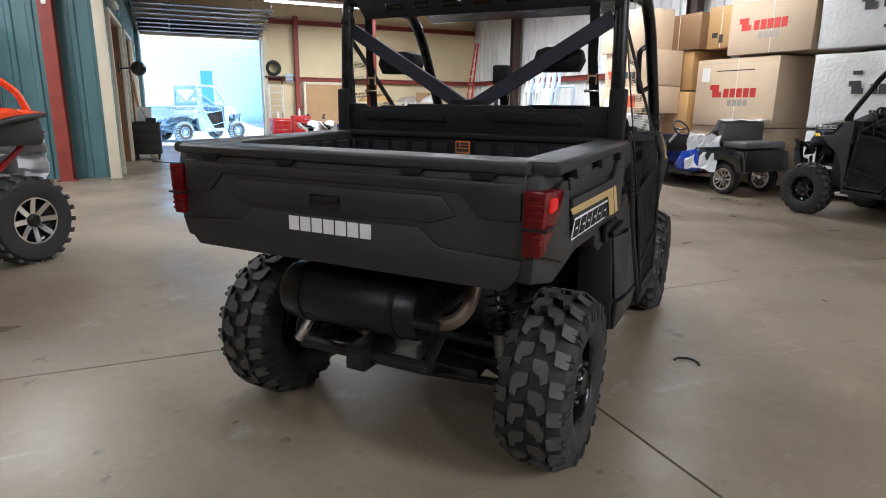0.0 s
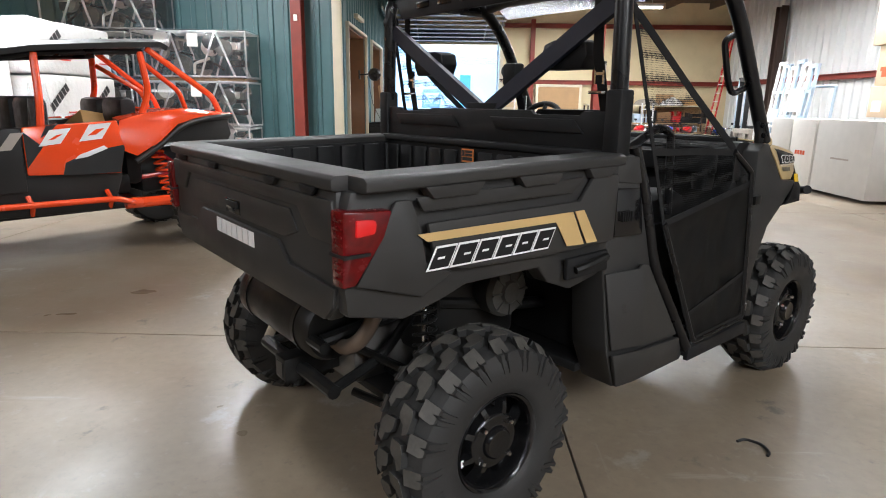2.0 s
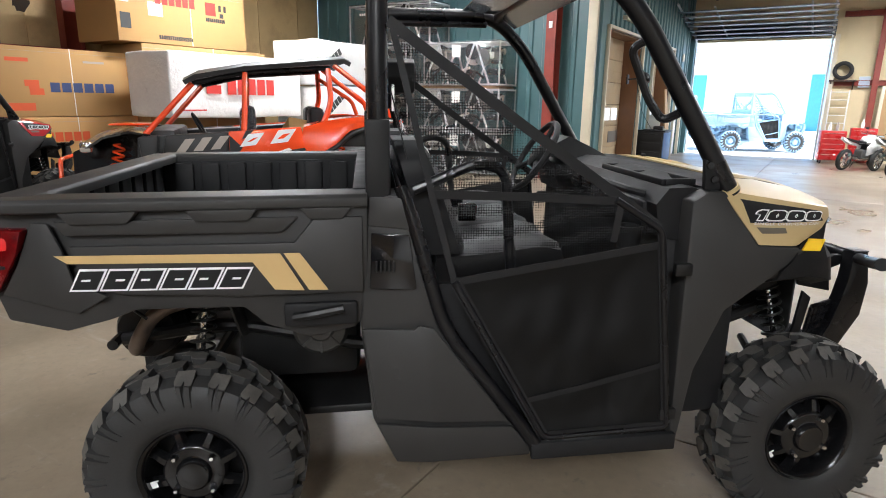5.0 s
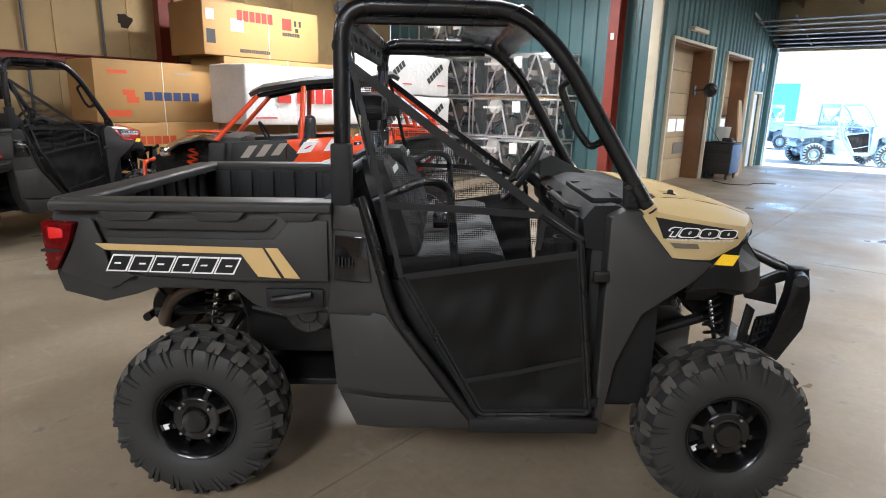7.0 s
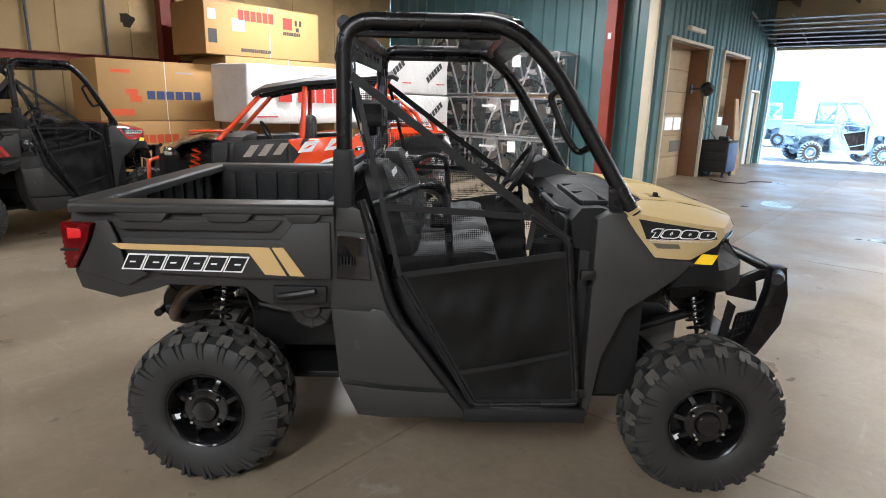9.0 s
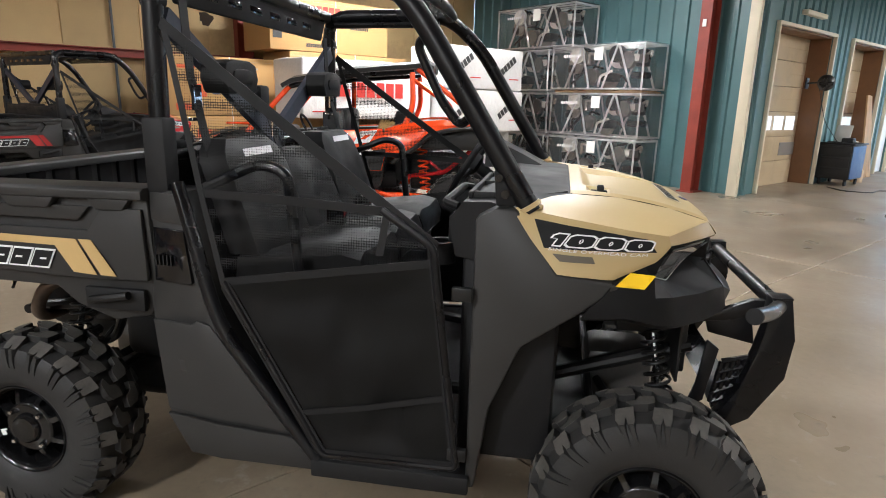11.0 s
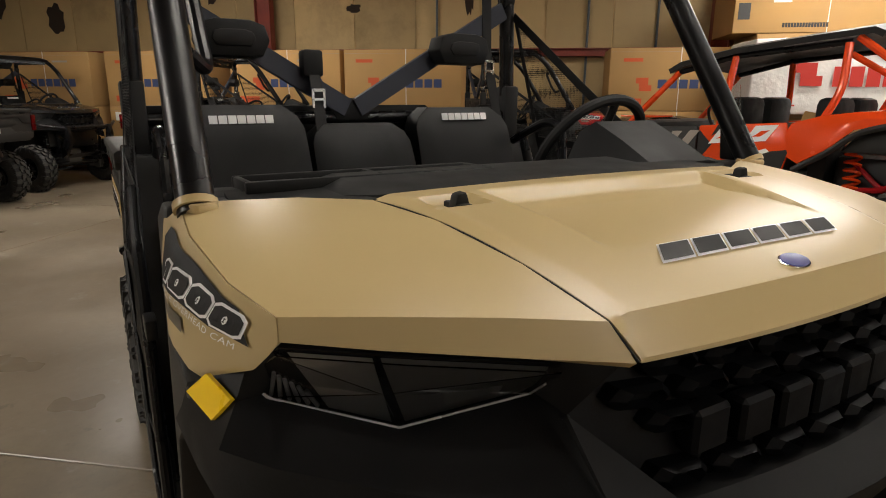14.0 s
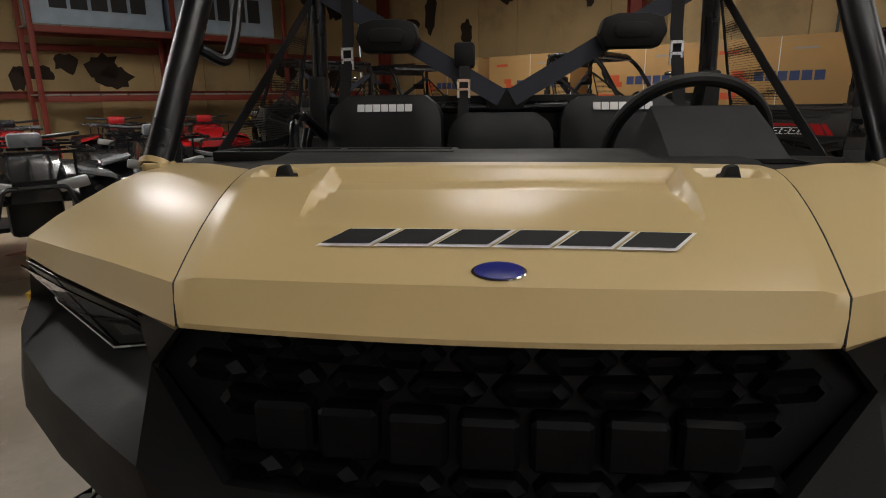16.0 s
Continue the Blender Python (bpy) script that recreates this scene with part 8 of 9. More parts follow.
for a, b, turn, p1, p2, words in (
    (0.40, -5.0, -8, BLACK_PAINT, BIKE_GREY, "glossy black quad bike facing into the hall"),
    (-0.95, -5.9, -12, BLACK_PAINT, BIKE_GREY, "black quad bike with grey trim"),
    (-0.2, -9.6, -10, RED_B, BLACK_PAINT, "red and black quad bike in the row"),
    (-1.7, -9.8, -10, BLACK_PAINT, RED_B, "black quad bike with red trim"),
    (-2.9, -9.2, -14, RED_B, RED_B, "red quad bike in the row"),
    (1.4, -9.5, -6, BIKE_WHITE, RED_B, "white and red quad bike in the row"),
):
    atv(BM @ pose(a, b, 0, 0, 0, turn), p1, p2, words)


def golf_cart(m):
    v = thing("golf_cart", "blue and black golf cart draped in clear plastic film", "golf cart", m)
    for s in (1, -1):
        for y in (-0.98, 1.02):
            spoked_wheel("wheel", pose(s * 0.45, y, 0.26, 0, 0, 0 if s > 0 else 180), v, 0.26, 0.19, CHROME, RUBBER, 10, 0.70, 0, "low tyre on a bright multi-spoke rim")
        part("rear_side", flip(prism(B(), [(-1.38, 0.40), (-1.32, 0.74), (-0.9, 0.80), (-0.35, 0.76), (-0.28, 0.40), (-0.66, 0.38), (-0.74, 0.52), (-0.98, 0.60), (-1.22, 0.52), (-1.28, 0.38)], 0.44, 0.57, "x", 0.02), s), BLACK_PAINT, v)
        part("rocker", flip(box(B(), 0.46, 0.56, -0.3, 0.72, 0.24, 0.33, 0.02), s), BLACK, v)
        part("blue_panel", flip(prism(B(), [(-0.50, 0.42), (-0.42, 0.74), (-0.05, 0.66), (0.10, 0.40), (0.0, 0.33), (-0.45, 0.34)], 0.50, 0.585, "x", 0.02), s), CART_BLUE, v)
        part("front_fender", flip(prism(B(), [(0.70, 0.38), (0.74, 0.62), (0.86, 0.78), (1.36, 0.72), (1.42, 0.46), (1.32, 0.44), (1.22, 0.58), (1.02, 0.62), (0.84, 0.56), (0.78, 0.38)], 0.36, 0.57, "x", 0.02), s), CART_BLUE, v)
        part("arm_rest", flip(tube(B(), [(0.50, -0.55, 0.76), (0.53, -0.5, 0.98), (0.53, -0.2, 0.96), (0.52, -0.12, 0.78)], 0.022, 8, 0.06), s), BIKE_WHITE, v)
    part("floor_pan", box(B(), -0.48, 0.48, -0.3, 0.78, 0.27, 0.32, 0.01), BLACK, v)
    part("front_cowl", loft(B(), [[(-w, y, 0.40), (-w * 0.95, y, z), (w * 0.95, y, z), (w, y, 0.40)] for y, w, z in ((0.72, 0.46, 0.92), (0.86, 0.46, 0.94), (1.2, 0.42, 0.80), (1.48, 0.34, 0.62), (1.54, 0.28, 0.50))]), CART_BLUE, v)
    part("dash", box(B(), -0.46, 0.46, 0.62, 0.76, 0.62, 0.94, 0.03), BLACK, v)
    part("rear_deck", box(B(), -0.46, 0.46, -1.36, -0.72, 0.40, 0.76, 0.03), BLACK, v)
    part("seat_cushion", box(B(), -0.50, 0.50, -0.78, -0.22, 0.70, 0.84, 0.05, 3), GREY_VINYL, v, "grey seat cushion")
    part("seat_back", box(B(), -0.50, 0.50, -0.86, -0.74, 0.88, 1.22, 0.05, 3), GREY_VINYL, v, "grey seat back under film")
    part("rear_seat", box(B(), -0.48, 0.48, -1.34, -0.86, 0.78, 0.90, 0.04, 3), GREY_VINYL, v)
    wm = Matrix.Translation((-0.24, 0.36, 1.06)) @ Euler((radians(52), 0, 0)).to_matrix().to_4x4()
    sw = part("steering_wheel", tube(B(), [wm @ Vector((0.17 * math.cos(k * math.tau / 28), 0.17 * math.sin(k * math.tau / 28), 0)) for k in range(28)], 0.016, 8, closed=True), BLACK, v)
    part("spoke", tube(B(), [wm @ Vector((-0.16, 0, 0)), wm @ Vector((0, -0.02, -0.02)), wm @ Vector((0.16, 0, 0))], 0.014, 6), BLACK, sw)
    part("steering_column", tube(B(), [wm @ Vector((0, 0, -0.01)), (-0.24, 0.68, 0.74)], 0.024, 8), BIKE_WHITE, v, "pale steering column")
    # film hanging over the seat and the side
    rng = random.Random(4)
    for name, rows in (("seat_film", [(-0.90, 1.24), (-0.80, 1.26), (-0.70, 1.06), (-0.45, 0.90), (-0.15, 0.88)]), ("side_film", None)):
        bm = B()
        if rows:
            grid = [[(x, y + rng.uniform(-0.02, 0.02), z + rng.uniform(-0.015, 0.02)) for x in [-0.56 + 0.14 * i for i in range(9)]] for y, z in rows]
        else:
            grid = [[(-0.53 - 0.07 * u + rng.uniform(-0.02, 0.02), -0.86 + 0.1 * i + rng.uniform(-0.02, 0.02), 1.0 - 0.62 * u + rng.uniform(-0.03, 0.03)) for i in range(8)] for u in (0, 0.2, 0.4, 0.6, 0.8, 1.0)]
        sheet(bm, grid, 0.002)
        part(name, bm, FILM_WHITE, v, "wrinkled clear protective film", smooth=0)


FILM_WHITE = material("wrinkled film", (0.62, 0.64, 0.66), 0.12, spread=0.15, scale=6, grain=25, bump=0.6, depth=0.01)
golf_cart(BM @ pose(6.9, 5.1, 0) @ Matrix.Scale(0.95, 4))

# ---------------------------------------------------------------- along the white wall
fr = thing("frame_rack", "white and pale blue steel frames leaning on a blue base", "rack", NM @ pose(6.75, 9.95, 0))
part("base", box(B(), 0.0, 1.1, 0.0, 1.75, 0.02, 0.14, 0.01), BASE_BLUE, fr, "blue painted base")
part("back_bar", tube(B(), [(0.75, 0.1, 0.1), (0.85, 0.1, 2.0), (0.85, 1.65, 2.0), (0.75, 1.65, 0.1)], 0.03, 8, 0.05), PALE_BLUE, fr)
part("front_bar", tube(B(), [(0.02, 0.05, 0.1), (0.02, 0.05, 1.12), (0.02, 1.7, 1.12), (0.02, 1.7, 0.1)], 0.022, 8, 0.03), BIKE_WHITE, fr)
for k in range(6):
    y = 0.08 + k * 0.27
    fb = B()
    lean = 0.30
    mt = BIKE_WHITE if k % 2 else PALE_BLUE
    top = 2.45 + 0.06 * (k % 3)
    for dy in (0.0, 0.2):
        prism(fb, [(0.10 + dy * 0.1, 0.14), (0.16 + dy * 0.1, 0.14), (0.16 + lean, top), (0.10 + lean, top)], y + dy, y + dy + 0.045, "y")
    for z in (0.3, 0.75, 1.3, 1.85, top - 0.08):
        u = 0.10 + lean * (z - 0.14) / (top - 0.14)
        box(fb, u, u + 0.05, y, y + 0.24, z, z + 0.07)
    part("leaning_frame", fb, mt, fr, smooth=0)
for y, z, w, h in ((0.35, 1.45, 0.42, 0.5), (0.15, 0.35, 0.5, 0.6), (0.95, 0.5, 0.45, 0.45), (1.2, 1.2, 0.35, 0.3)):
    part("white_panel", box(B(), -0.012, 0.0, 0, w, 0, h, m=Matrix.Translation((0.09 + 0.30 * (z - 0.14) / 2.3, y, z)) @ Euler((0, radians(7.3), 0)).to_matrix().to_4x4()), BIKE_WHITE, fr, "white sheet panel")

st = thing("pallet_stacker", "black pallet stacker with a tall mast", "stacker", NM @ pose(7.1, 13.0, 0))
for y in (0.0, 0.42):
    part("mast_rail", box(B(), 0.0, 0.12, y, y + 0.09, 0.06, 2.3, 0.006), BLACK, st)
    part("bright_strip", box(B(), -0.012, 0.0, y + 0.02, y + 0.07, 0.9, 2.25, 0.002), PALE_BLUE, st)
    part("leg", box(B(), -0.9, 0.1, y - 0.03, y + 0.12, 0.04, 0.14, 0.01), BLACK, st)
part("mast_head", box(B(), 0.0, 0.14, -0.02, 0.53, 2.18, 2.3, 0.01), BLACK, st)
part("power_unit", box(B(), 0.13, 0.62, -0.08, 0.6, 0.12, 1.05, 0.03), BLACK, st)
part("carriage", box(B(), -0.06, 0.0, 0.02, 0.5, 0.5, 0.9, 0.008), STEEL_BLK, st)
part("tiller", tube(B(), [(0.5, 0.26, 1.0), (0.75, 0.26, 1.25), (0.75, 0.12, 1.32), (0.75, 0.40, 1.32)], 0.02, 8), BLACK, st)
for y in (0.05, 0.35):
    part("roller", lathe(B(), [(-0.04, 0.035), (0.04, 0.035)], 14, "y", (-0.8, y + 0.05, 0.036)), CAST, st)


def pallet(m, label, wood, wide=1.15, deep=1.0, group="standing pallets"):
    p = thing("pallet", label, "pallet", m, group)
    for y in (0.0, wide / 2 - 0.04, wide - 0.08):
        part("bearer", box(B(), 0, deep, y, y + 0.08, 0.018, 0.105), wood, p, smooth=0)
    for i in range(6):
        x = i * (deep - 0.1) / 5
        part("deck_board", box(B(), x, x + 0.1, 0, wide, 0.105, 0.124), wood, p, smooth=0)
    for x in (0, deep / 2 - 0.05, deep - 0.1):
        part("base_board", box(B(), x, x + 0.1, 0, wide, 0.0, 0.018), wood, p, smooth=0)
    return p


for k in range(3):
    pallet(NM @ pose(6.75 + 0.02 * k, 11.85 + 0.01 * k, 1.0, 0, 90, 0) @ pose(0, 0, 0.13 * k), "weathered wooden pallet standing on its edge", GREY_WOOD, 0.9)

ldr = thing("ladder", "red fibreglass step ladder leaning on the white wall", "ladder", FM @ pose(9.0, 19.0, 0))
for y in (0.0, 0.55):
    part("rail", loft(B(), [[(x + dx, y + t * 0.16 * (1 if y == 0 else -1) + dy, z) for dx, dy in ((0, 0), (0.03, 0), (0.03, 0.09), (0, 0.09))] for x, z, t in ((0.0, 0.0, 0), (0.55, 4.0, 1))]), RED_CAB, ldr)
for k in range(12):
    z = 0.3 + k * 0.3
    t = z / 4.0
    part("rung", box(B(), 0.55 * t, 0.55 * t + 0.07, 0.05 + 0.16 * t, 0.59 - 0.16 * t, z, z + 0.03), BIKE_WHITE, ldr)
for k in range(3):
    solo("plywood_sheet", box(B(), 0, 0.7 + 0.2 * k, -0.02, 0, 0, 2.1 - 0.2 * k, m=Euler((radians(-7), 0, 0)).to_matrix().to_4x4()), PLY, "plywood sheet leaning in the corner", "board", FM @ pose(7.7 + 0.35 * k, 21.05 - 0.06 * k, 0), "leaning sheets", smooth=0)

# ---------------------------------------------------------------- along the cream wall
ws2 = thing("wire_shelf", "white wire shelf standing by the loading door", "shelf", FM @ pose(1.62, 21.0, 0))
for x in (0.0, 0.5):
    for y in (0.0, 0.35):
        part("post", tube(B(), [(x, y, 0), (x, y, 2.26)], 0.018, 8), BIKE_WHITE, ws2)
for k in range(9):
    z = 0.25 + k * 0.245
    sh = B()
    for y in (0.0, 0.35):
        tube(sh, [(0, y, z), (0.5, y, z)], 0.012, 6)
    for i in range(7):
        tube(sh, [(i * 0.5 / 6, 0, z), (i * 0.5 / 6, 0.35, z)], 0.005, 5)
    part("shelf_grid", sh, BIKE_WHITE, ws2)
solo("spare_tyre", lathe(B(), [(-0.09, 0.17), (-0.11, 0.22), (-0.08, 0.29), (0.08, 0.29), (0.11, 0.22), (0.09, 0.17)], 40, "y", cap=False), RUBBER, "black tyre standing on a wall bracket", "tyre", FM @ pose(1.85, 21.38, 2.62 + 0.26))
tb = thing("wall_shelf", "small dark steel bracket shelf under the tyre", "shelf", FM @ pose(1.5, 21.2, 2.54))
part("board", box(B(), 0, 0.75, 0, 0.38, 0, 0.05, 0.005), DARK_STEEL, tb)
for x in (0.05, 0.66):
    part("bracket", prism(B(), [(0.36, 0.0), (0.38, -0.25), (0.34, -0.25), (0.05, 0.0)], x, x + 0.03, "x"), DARK_STEEL, tb)
solo("fuse_box", box(B(), 0, 0.3, -0.12, 0, 0, 0.34, 0.01), PALE_BLUE, "pale grey electric box on the cream wall", "electric box", FM @ pose(2.32, 21.58, 2.36))


def tool_cabinet(m, high, label):
    c = thing("tool_cabinet", label, "cabinet", m, "red tool cabinets")
    part("body", box(B(), 0, 0.68, 0, 0.46, 0.12, high, 0.012), RED_CAB, c)
    n = 5
    for k in range(n):
        z0 = 0.16 + k * (high - 0.2) / n
        d = part("drawer", box(B(), 0.03, 0.65, -0.014, 0.0, z0, z0 + (high - 0.2) / n - 0.02, 0.004), RED_CAB, c)
        part("drawer_pull", box(B(), 0.06, 0.62, -0.028, -0.012, z0 + (high - 0.2) / n - 0.045, z0 + (high - 0.2) / n - 0.03, 0.003), CHROME, d)
    for x in (0.08, 0.6):
        for y in (0.06, 0.4):
            part("caster", lathe(B(), [(-0.02, 0.055), (0.02, 0.055)], 14, "x", (x, y, 0.057)), BLACK, c)
    return c


tool_cabinet(FM @ pose(1.55, 19.9, 0, 0, 0, 10), 1.02, "red rolling tool cabinet with drawers")
tool_cabinet(FM @ pose(2.32, 20.2, 0, 0, 0, 4), 1.12, "tall red rolling tool cabinet with drawers")
for a, b, z, c, w in ((1.75, 20.1, 1.02, BIKE_WHITE, "white spray bottle on the tool cabinet"), (1.95, 20.2, 1.02, PRINT_GREY, "grey bottle on the tool cabinet"), (2.6, 20.4, 1.12, BIKE_WHITE, "white jug on the tall cabinet")):
    solo("bottle", lathe(B(), [(0, 0.045), (0.16, 0.045), (0.2, 0.02), (0.26, 0.018), (0.27, 0.012)], 16, "z"), c, w, "bottle", FM @ pose(a, b, z))
pn = thing("framed_panel", "plywood panel in a pale wooden frame against the wall", "panel", FM @ pose(2.95, 21.25, 0))
part("panel_sheet", box(B(), 0.05, 1.75, 0.0, 0.025, 0.1, 2.3), PLY, pn, smooth=0)
for x0, x1, z0, z1 in ((0, 0.09, 0, 2.4), (1.71, 1.8, 0, 2.4), (0.09, 1.71, 2.31, 2.4), (0.09, 1.71, 0, 0.09)):
    part("frame_bar", box(B(), x0, x1, -0.03, 0.03, z0, z1, 0.006), CREAM_TRIM, pn)


def shelving(m, wide, high, decks, label):
    s = thing("shelving", label, "shelf", m, "shelving along the cream wall")
    for x in (0.0, wide / 2, wide):
        for y in (0.0, 0.7):
            part("upright", box(B(), x - 0.025, x + 0.025, y - 0.025, y + 0.025, 0, high, 0.004), DARK_STEEL, s)
    for z in decks:
        part("deck", box(B(), -0.05, wide + 0.05, -0.04, 0.74, z, z + 0.045, 0.006), CREAM_TRIM if z == max(decks) else BENCH_WOOD, s)
    return s


shelving(FM @ pose(4.9, 20.55, 0), 4.4, 1.66, (0.35, 0.95, 1.62), "long steel and wood shelving full of parts")
rng = random.Random(11)
for z in (0.395, 0.995):
    x = 4.98
    while x < 9.1:
        w, h = rng.uniform(0.22, 0.6), rng.uniform(0.2, 0.52)
        mat = rng.choice((BLACK, CARD_SHADED, STEEL_BLK, CARD, BLACK_GLOSS, RED_CAB, PALE_BLUE, DARK_STEEL))
        kind, words = rng.choice((("parts_box", "closed parts box on the shelving"), ("parts_bin", "dark open parts bin on the shelving")))
        bm = B()
        if kind == "parts_box":
            box(bm, 0, w, 0, 0.5, 0, h, 0.012)
        else:
            for x0, x1, y0, y1, z0, z1 in ((0, w, 0, 0.5, 0, 0.02), (0, 0.02, 0, 0.5, 0.02, h), (w - 0.02, w, 0, 0.5, 0.02, h), (0.02, w - 0.02, 0, 0.02, 0.02, h * 0.6), (0.02, w - 0.02, 0.48, 0.5, 0.02, h)):
                box(bm, x0, x1, y0, y1, z0, z1)
        solo(kind, bm, mat, words, "box", FM @ pose(x, 20.56 + rng.uniform(0, 0.12), z), "parts on the shelving")
        x += w + rng.uniform(0.02, 0.12)
for a, w, h, mat, words in ((5.1, 1.5, 0.42, TARP, "tan canvas bundle lying on the shelving"), (6.75, 0.9, 0.3, GREY_WOOD, "grey bundle lying on the shelving"), (7.8, 0.8, 0.34, BIKE_WHITE, "white cover folded on the shelving"), (8.7, 0.6, 0.25, CARD, "brown paper bundle on the shelving")):
    bm = B()
    rows = [[(w * i / 8, 0.62 * j / 6, h * (math.sin(math.pi * i / 8) ** 0.5) * (math.sin(math.pi * j / 6) ** 0.5) * (0.75 + 0.35 * noise.noise(Vector((i * 0.7 + a, j * 0.8, 0)))) + 0.004) for i in range(9)] for j in range(7)]
    sheet(bm, rows, -0.004)
    solo("canvas_bundle", bm, mat, words, "bundle", FM @ pose(a, 20.58, 1.666), "bundles on the shelving")
sl = thing("step_ladder", "grey aluminium step ladder standing before the shelving", "ladder", FM @ pose(6.9, 20.2, 0))
for x in (0.0, 0.42):
    part("rail", box(B(), x, x + 0.05, 0, 0.03, 0, 1.75, m=Euler((radians(-6), 0, 0)).to_matrix().to_4x4()), GALV, sl)
for k in range(5):
    part("step", box(B(), 0.05, 0.42, -0.02, 0.08, 0.3 + 0.3 * k, 0.33 + 0.3 * k, m=Euler((radians(-6), 0, 0)).to_matrix().to_4x4()), GALV, sl)
for a, b, w, d, h, z in ((5.9, 19.6, 0.7, 0.5, 0.35, 0), (5.95, 19.62, 0.62, 0.46, 0.3, 0.355), (8.5, 19.5, 0.8, 0.6, 0.7, 0)):
    solo("wooden_box", box(B(), 0, w, 0, d, 0, h, 0.01), BENCH_WOOD, "small wooden box among the motorcycles", "box", FM @ pose(a, b, z, 0, 0, 8), "wooden boxes")

# ---------------------------------------------------------------- by the teal shop wall
tc = thing("tool_cart", "black steel tool cart with a blue side", "cart", SM @ pose(-2.68, 15.1, 0))
part("cart_body", box(B(), 0, 0.72, 0, 0.95, 0.16, 0.98, 0.012), BLACK, tc)
part("side_sheet", box(B(), 0.72, 0.735, 0.03, 0.92, 0.18, 0.95, 0.002), BASE_BLUE, tc, "dark blue side sheet")
part("cart_top", box(B(), -0.02, 0.76, -0.02, 0.97, 0.98, 1.02, 0.01), STEEL_BLK, tc)
for k in range(3):
    dr = part("drawer", box(B(), 0.03, 0.69, -0.016, 0.0, 0.22 + k * 0.25, 0.44 + k * 0.25, 0.004), BLACK, tc)
    part("drawer_pull", box(B(), 0.1, 0.6, -0.03, -0.014, 0.40 + k * 0.25, 0.415 + k * 0.25), STEEL_BLK, dr)
for x in (0.08, 0.64):
    for y in (0.1, 0.85):
        part("caster", lathe(B(), [(-0.02, 0.07), (0.02, 0.07)], 14, "x", (x, y, 0.072)), BLACK, tc)
        part("caster_fork", box(B(), x - 0.03, x + 0.03, y - 0.02, y + 0.02, 0.1, 0.165), STEEL_BLK, tc)
lp = thing("laptop", "open laptop with a pale screen on the cart", "laptop", SM @ pose(-2.55, 15.2, 1.02, 0, 0, -12))
part("keyboard_base", box(B(), 0, 0.36, 0, 0.25, 0, 0.022, 0.004), BLACK, lp)
part("screen", box(B(), 0, 0.36, -0.012, 0.004, 0.0, 0.40, 0.004, m=Matrix.Translation((0, 0.25, 0.022)) @ Euler((radians(-12), 0, 0)).to_matrix().to_4x4()), PAPER, lp, "pale screen")
solo("manual", box(B(), 0, 0.24, 0, 0.3, 0, 0.03, 0.004), PAPER, "white manual lying on the cart", "book", SM @ pose(-2.25, 15.55, 1.02, 0, 0, 15))
solo("shop_bag", box(B(), 0, 0.26, 0, 0.2, 0, 0.12, 0.03), BLACK, "black bag lying on the cart", "bag", SM @ pose(-2.3, 15.3, 1.02))
fn = thing("wall_fan", "round black fan on a wall arm", "fan", SM @ pose(-2.71, 13.75, 2.35))
part("wall_plate", box(B(), 0, 0.03, -0.08, 0.08, -0.12, 0.12, 0.004), BLACK, fn)
part("arm", tube(B(), [(0.02, 0, 0), (0.3, -0.05, 0.02), (0.42, -0.12, 0.0)], 0.02, 8), BLACK, fn)
fm = Matrix.Translation((0.46, -0.16, 0.0)) @ Euler((radians(12), 0, radians(20))).to_matrix().to_4x4()
bm = lathe(B(), [(-0.09, 0.04), (-0.08, 0.11), (0.0, 0.17), (0.07, 0.17), (0.08, 0.14), (0.09, 0.04)], 28, "y")
bmesh.ops.transform(bm, matrix=fm, verts=bm.verts)
part("fan_cage", bm, BLACK, fn)
for k in range(4):
    a = k * math.tau / 4
    bm = box(B(), 0.03, 0.13, -0.105, -0.097, -0.035, 0.035, 0.003)
    bmesh.ops.transform(bm, matrix=fm @ Euler((0, a, 0)).to_matrix().to_4x4(), verts=bm.verts)
    part("blade", bm, BLACK_GLOSS, fn)
solo("power_cable", tube(B(), [(0, 0, 0), (0.1, 0.4, -0.8), (0.3, 0.9, -1.3)], 0.008, 6, 0.2), BLACK, "black cord hanging from the fan", "cable", SM @ pose(-2.5, 13.9, 2.33))
wl2 = thing("wall_light", "long pale wall light over the shop door", "light", SM @ pose(-2.71, 12.9, 3.72))
part("housing", box(B(), 0, 0.14, 0, 1.1, 0, 0.1, 0.02), CREAM_TRIM, wl2)
part("bracket", box(B(), -0.02, 0.02, 0.3, 0.8, 0.02, 0.16), STEEL_BLK, wl2)
solo("wall_dish", lathe(B(), [(0, 0.06), (0.04, 0.13), (0.07, 0.14), (0.08, 0.1)], 24, "x"), CREAM_TRIM, "small pale round lamp on the teal wall", "light", SM @ pose(-2.71, 20.2, 3.3))
for k in range(4):
    solo("timber_board", box(B(), 0, 0.04, 0, 0.16, 0, 2.2, m=Euler((0, radians(-5 - k), 0)).to_matrix().to_4x4()), (PLY, BENCH_WOOD)[k % 2], "timber board leaning on the teal wall", "board", SM @ pose(-2.45, 17.7 + 0.2 * k, 0), "leaning boards", smooth=0)
solo("floor_jug", lathe(B(), [(0, 0.13), (0.3, 0.13), (0.38, 0.06), (0.44, 0.04), (0.45, 0.03)], 20, "z"), CARD_LIGHT, "pale plastic jug on the floor", "jug", SM @ pose(-2.2, 16.6, 0))
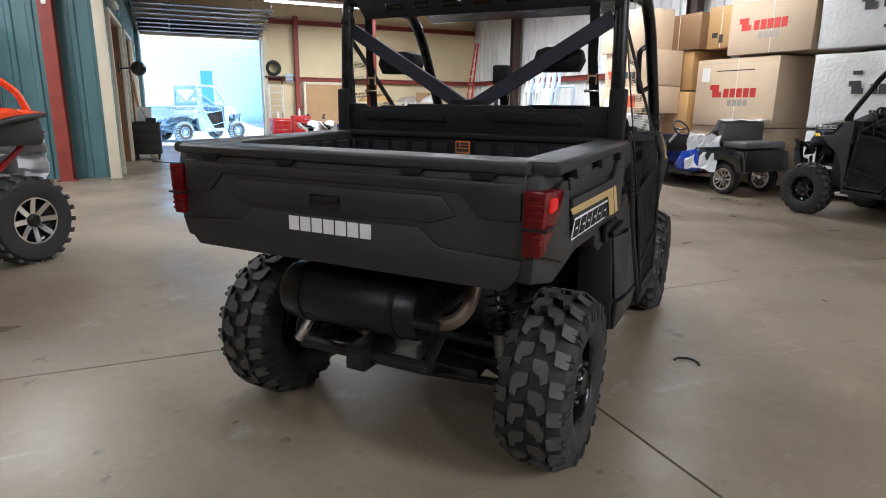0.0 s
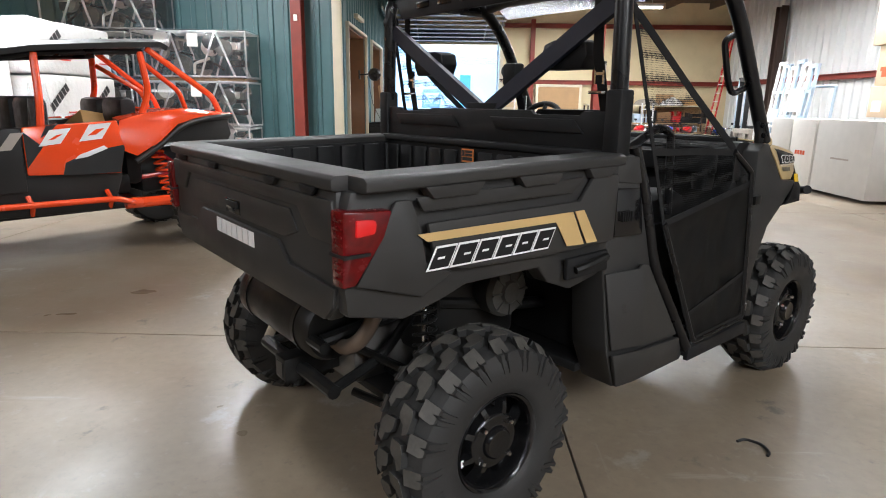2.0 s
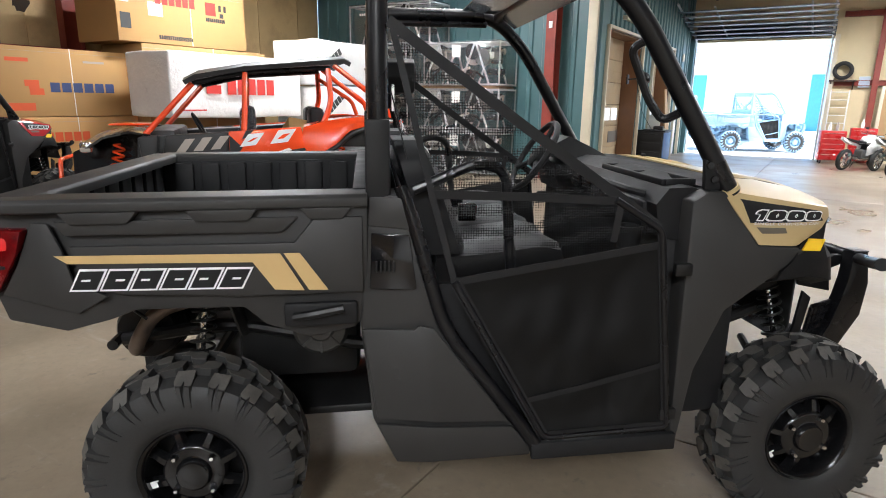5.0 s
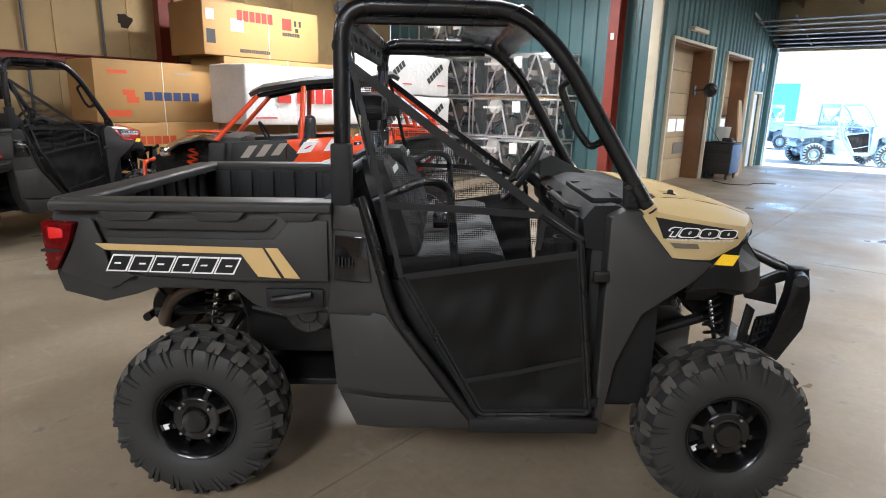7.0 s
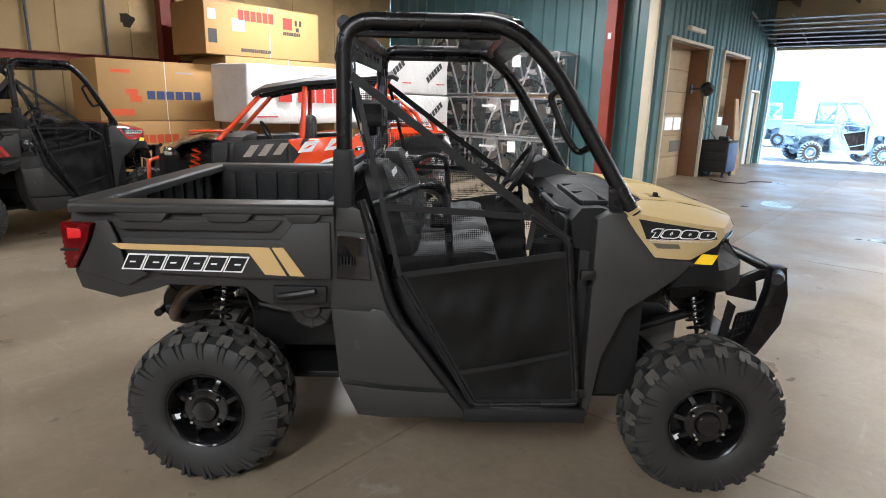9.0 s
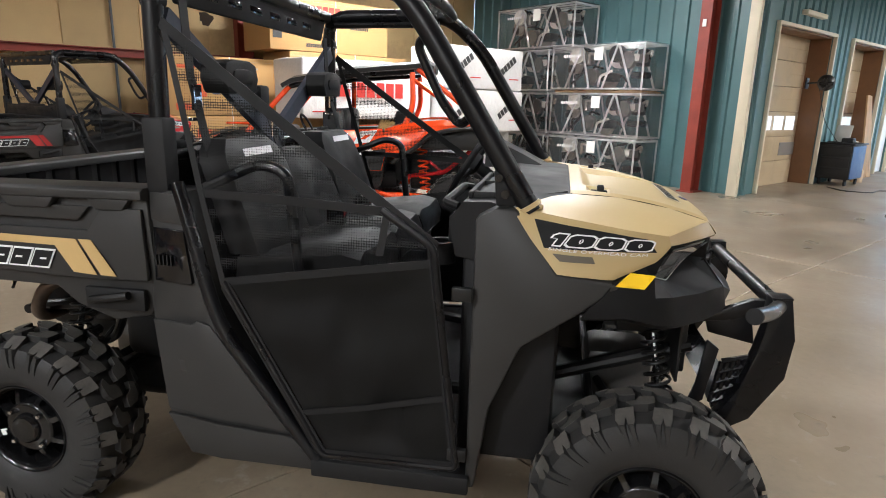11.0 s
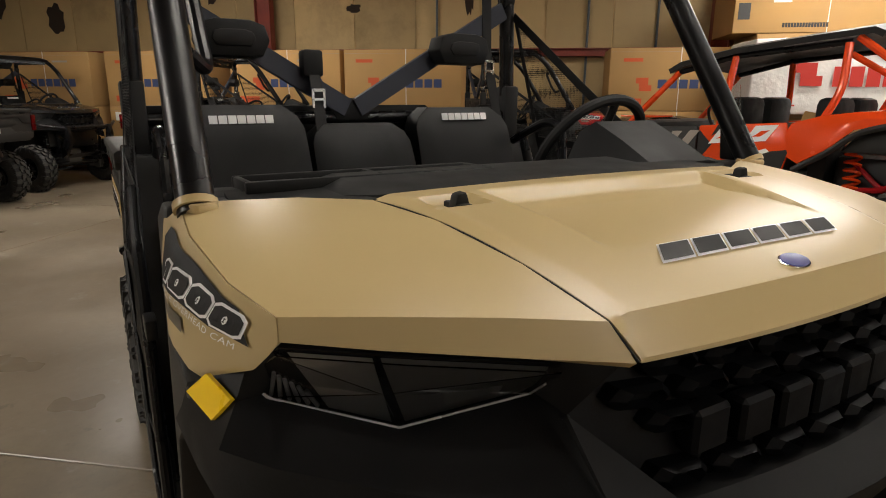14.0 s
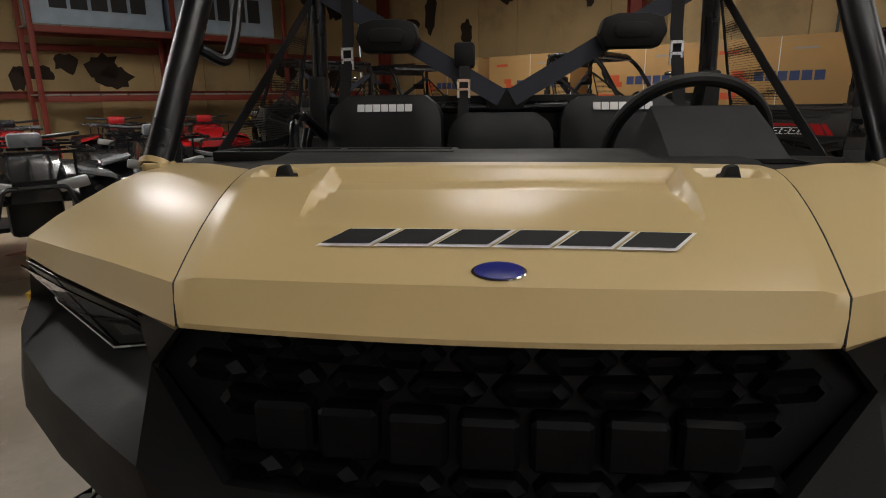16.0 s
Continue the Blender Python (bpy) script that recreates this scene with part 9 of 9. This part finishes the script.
solo("air_hose", tube(B(), [(0, 0, 0.012), (0.5, -0.5, 0.012), (1.0, -0.2, 0.012), (0.9, 0.4, 0.012), (1.4, 0.7, 0.012)], 0.012, 6, 0.25), BLACK, "black hose lying on the floor", "hose", SM @ pose(-2.2, 14.6, 0))

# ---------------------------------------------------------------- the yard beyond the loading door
# white steel tinted cyan: the yard's blue haze is put into its colour
YARD_HAZE_WHITE = material("white steel tinted with blue haze", (0.58, 0.76, 0.84), 0.6, spread=0.05)
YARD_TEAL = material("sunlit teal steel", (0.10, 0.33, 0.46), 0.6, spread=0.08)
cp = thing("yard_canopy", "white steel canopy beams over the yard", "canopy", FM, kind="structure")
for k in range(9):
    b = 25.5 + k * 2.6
    part("beam", box(B(), -16, 6.0, b, b + 0.7, 4.75, 5.0), YARD_HAZE_WHITE, cp, smooth=0)
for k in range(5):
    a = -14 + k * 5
    part("girder", box(B(), a, a + 0.2, 24.5, 48, 5.0, 5.35), YARD_HAZE_WHITE, cp, smooth=0)
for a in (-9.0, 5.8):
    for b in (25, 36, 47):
        part("post", box(B(), a - 0.12, a + 0.12, b, b + 0.24, -0.02, 4.75), YARD_HAZE_WHITE, cp, smooth=0)
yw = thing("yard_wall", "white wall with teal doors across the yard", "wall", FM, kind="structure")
part("wall_sheet", box(B(), -22, 14, 50, 50.3, -0.02, 6.5), YARD_HAZE_WHITE, yw, smooth=0)
part("wall_sheet", box(B(), 6.2, 6.4, 30, 50, -0.02, 5.2), YARD_HAZE_WHITE, yw, smooth=0)
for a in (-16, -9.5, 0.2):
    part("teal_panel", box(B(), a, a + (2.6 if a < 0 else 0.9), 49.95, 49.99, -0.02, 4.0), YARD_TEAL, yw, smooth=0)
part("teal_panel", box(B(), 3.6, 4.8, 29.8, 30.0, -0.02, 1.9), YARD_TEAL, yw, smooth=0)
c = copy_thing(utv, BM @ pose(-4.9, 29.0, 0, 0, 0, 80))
tagged(c, "utility side-by-side far off in the sunlit yard, tinted blue for haze", "vehicle", "parked utility vehicles")
# nearly every part of the yard vehicles takes the painted haze colour
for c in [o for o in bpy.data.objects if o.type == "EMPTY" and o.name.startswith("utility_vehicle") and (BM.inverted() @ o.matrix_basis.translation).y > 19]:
    repaint(c, {o.name.split(".")[0]: HAZE_BLUE for o in c.children_recursive if o.name.split(".")[0] not in ("tyre", "lens", "window_net", "door_mesh")})

# ---------------------------------------------------------------- the dim rear corner
PATCH = material("torn dark insulation", (0.035, 0.022, 0.014), 0.9, spread=0.3, scale=8)
rng = random.Random(3)


def torn_patch(m, w, h):
    n = 16
    pts = []
    for k in range(n):
        a = k * math.tau / n
        r = 0.65 + 0.5 * rng.random()
        pts.append((w / 2 * r * math.cos(a), h / 2 * r * math.sin(a) - (0.25 * h * rng.random() if math.sin(a) < -0.3 else 0)))
    bm = B()
    lo, hi = [bm.verts.new((0, u, v)) for u, v in pts], [bm.verts.new((0.004, u, v)) for u, v in pts]
    cl, ch = bm.verts.new((0, 0, 0)), bm.verts.new((0.004, 0, 0))
    for k in range(n):
        j = (k + 1) % n
        bm.faces.new((lo[j], lo[k], cl)), bm.faces.new((hi[k], hi[j], ch)), bm.faces.new((lo[k], lo[j], hi[j], hi[k]))
    solo("torn_patch", bm, PATCH, "dark torn patch in the wall insulation", "patch", m, "torn patches on the walls", kind="structure", smooth=0)


for k in range(34):
    w, h = rng.uniform(0.25, 0.9), rng.uniform(0.2, 0.8)
    torn_patch(BM @ pose(rng.uniform(-9.2, 1.0), WALL_S + 0.004, rng.choice((2.0, 1.9, 3.1, 3.6, 4.1)) + rng.uniform(-0.15, 0.2), 0, 0, 90), w, h)
for b, z, w, h in ((-11.8, 3.1, 1.1, 0.7), (-10.9, 3.5, 0.5, 0.9), (-9.6, 2.9, 0.4, 0.6), (-8.3, 3.7, 0.5, 0.5), (-6.1, 3.3, 0.25, 0.4), (1.9, 3.4, 0.15, 0.5), (2.75, 2.9, 0.3, 0.22), (-1.0, 3.1, 0.16, 0.4), (-3.2, 3.0, 0.3, 0.15), (0.4, 3.7, 0.12, 0.5), (6.2, 4.0, 0.3, 0.2), (4.1, 3.9, 0.12, 0.4)):
    torn_patch(BM @ pose(WALL_A + 0.004, b, z), w, h)
rs = thing("storage_rack", "dark red steel storage rack in the dim corner", "rack", BM @ pose(-6.5, -13.3, 0))
for x in (0, 2.6, 5.2):
    for y in (0.0, 0.9):
        part("upright", box(B(), x, x + 0.09, y, y + 0.07, 0, 4.4, 0.004), RED_STEEL, rs)
for z in (1.35, 2.62):
    for y in (0.0, 0.86):
        part("rack_beam", box(B(), 0.09, 5.2, y, y + 0.06, z, z + 0.12, 0.004), RED_STEEL, rs)
    for k in range(10):
        part("rack_board", box(B(), 0.1 + k * 0.52, 0.58 + k * 0.52, 0.0, 0.93, z + 0.12, z + 0.15, 0.004), GREY_WOOD, rs)
for k, x in enumerate((-6.3, -3.75)):
    c = wrapped(x + 2.4, -12.55, 2.775, 2.4, 0.8, 1.15, 90, "teal grey wrapped crate with big dark lettering blocks on the rack", ((0.3, 0.3, 1.8, 0.5, 5, PRINT_DARK),), (), (), "crates on the rack")
    repaint(c, {"wrapping": PALE_BLUE})

solo("bent_wire", tube(B(), [(-0.06, 0.0, 0.006), (-0.05, 0.045, 0.006), (0.02, 0.05, 0.012), (0.065, 0.02, 0.006), (0.07, -0.01, 0.006)], 0.006, 8, 0.03), BLACK, "small bent black wire lying on the floor", "wire", pose(1.07, 0.16, 0))
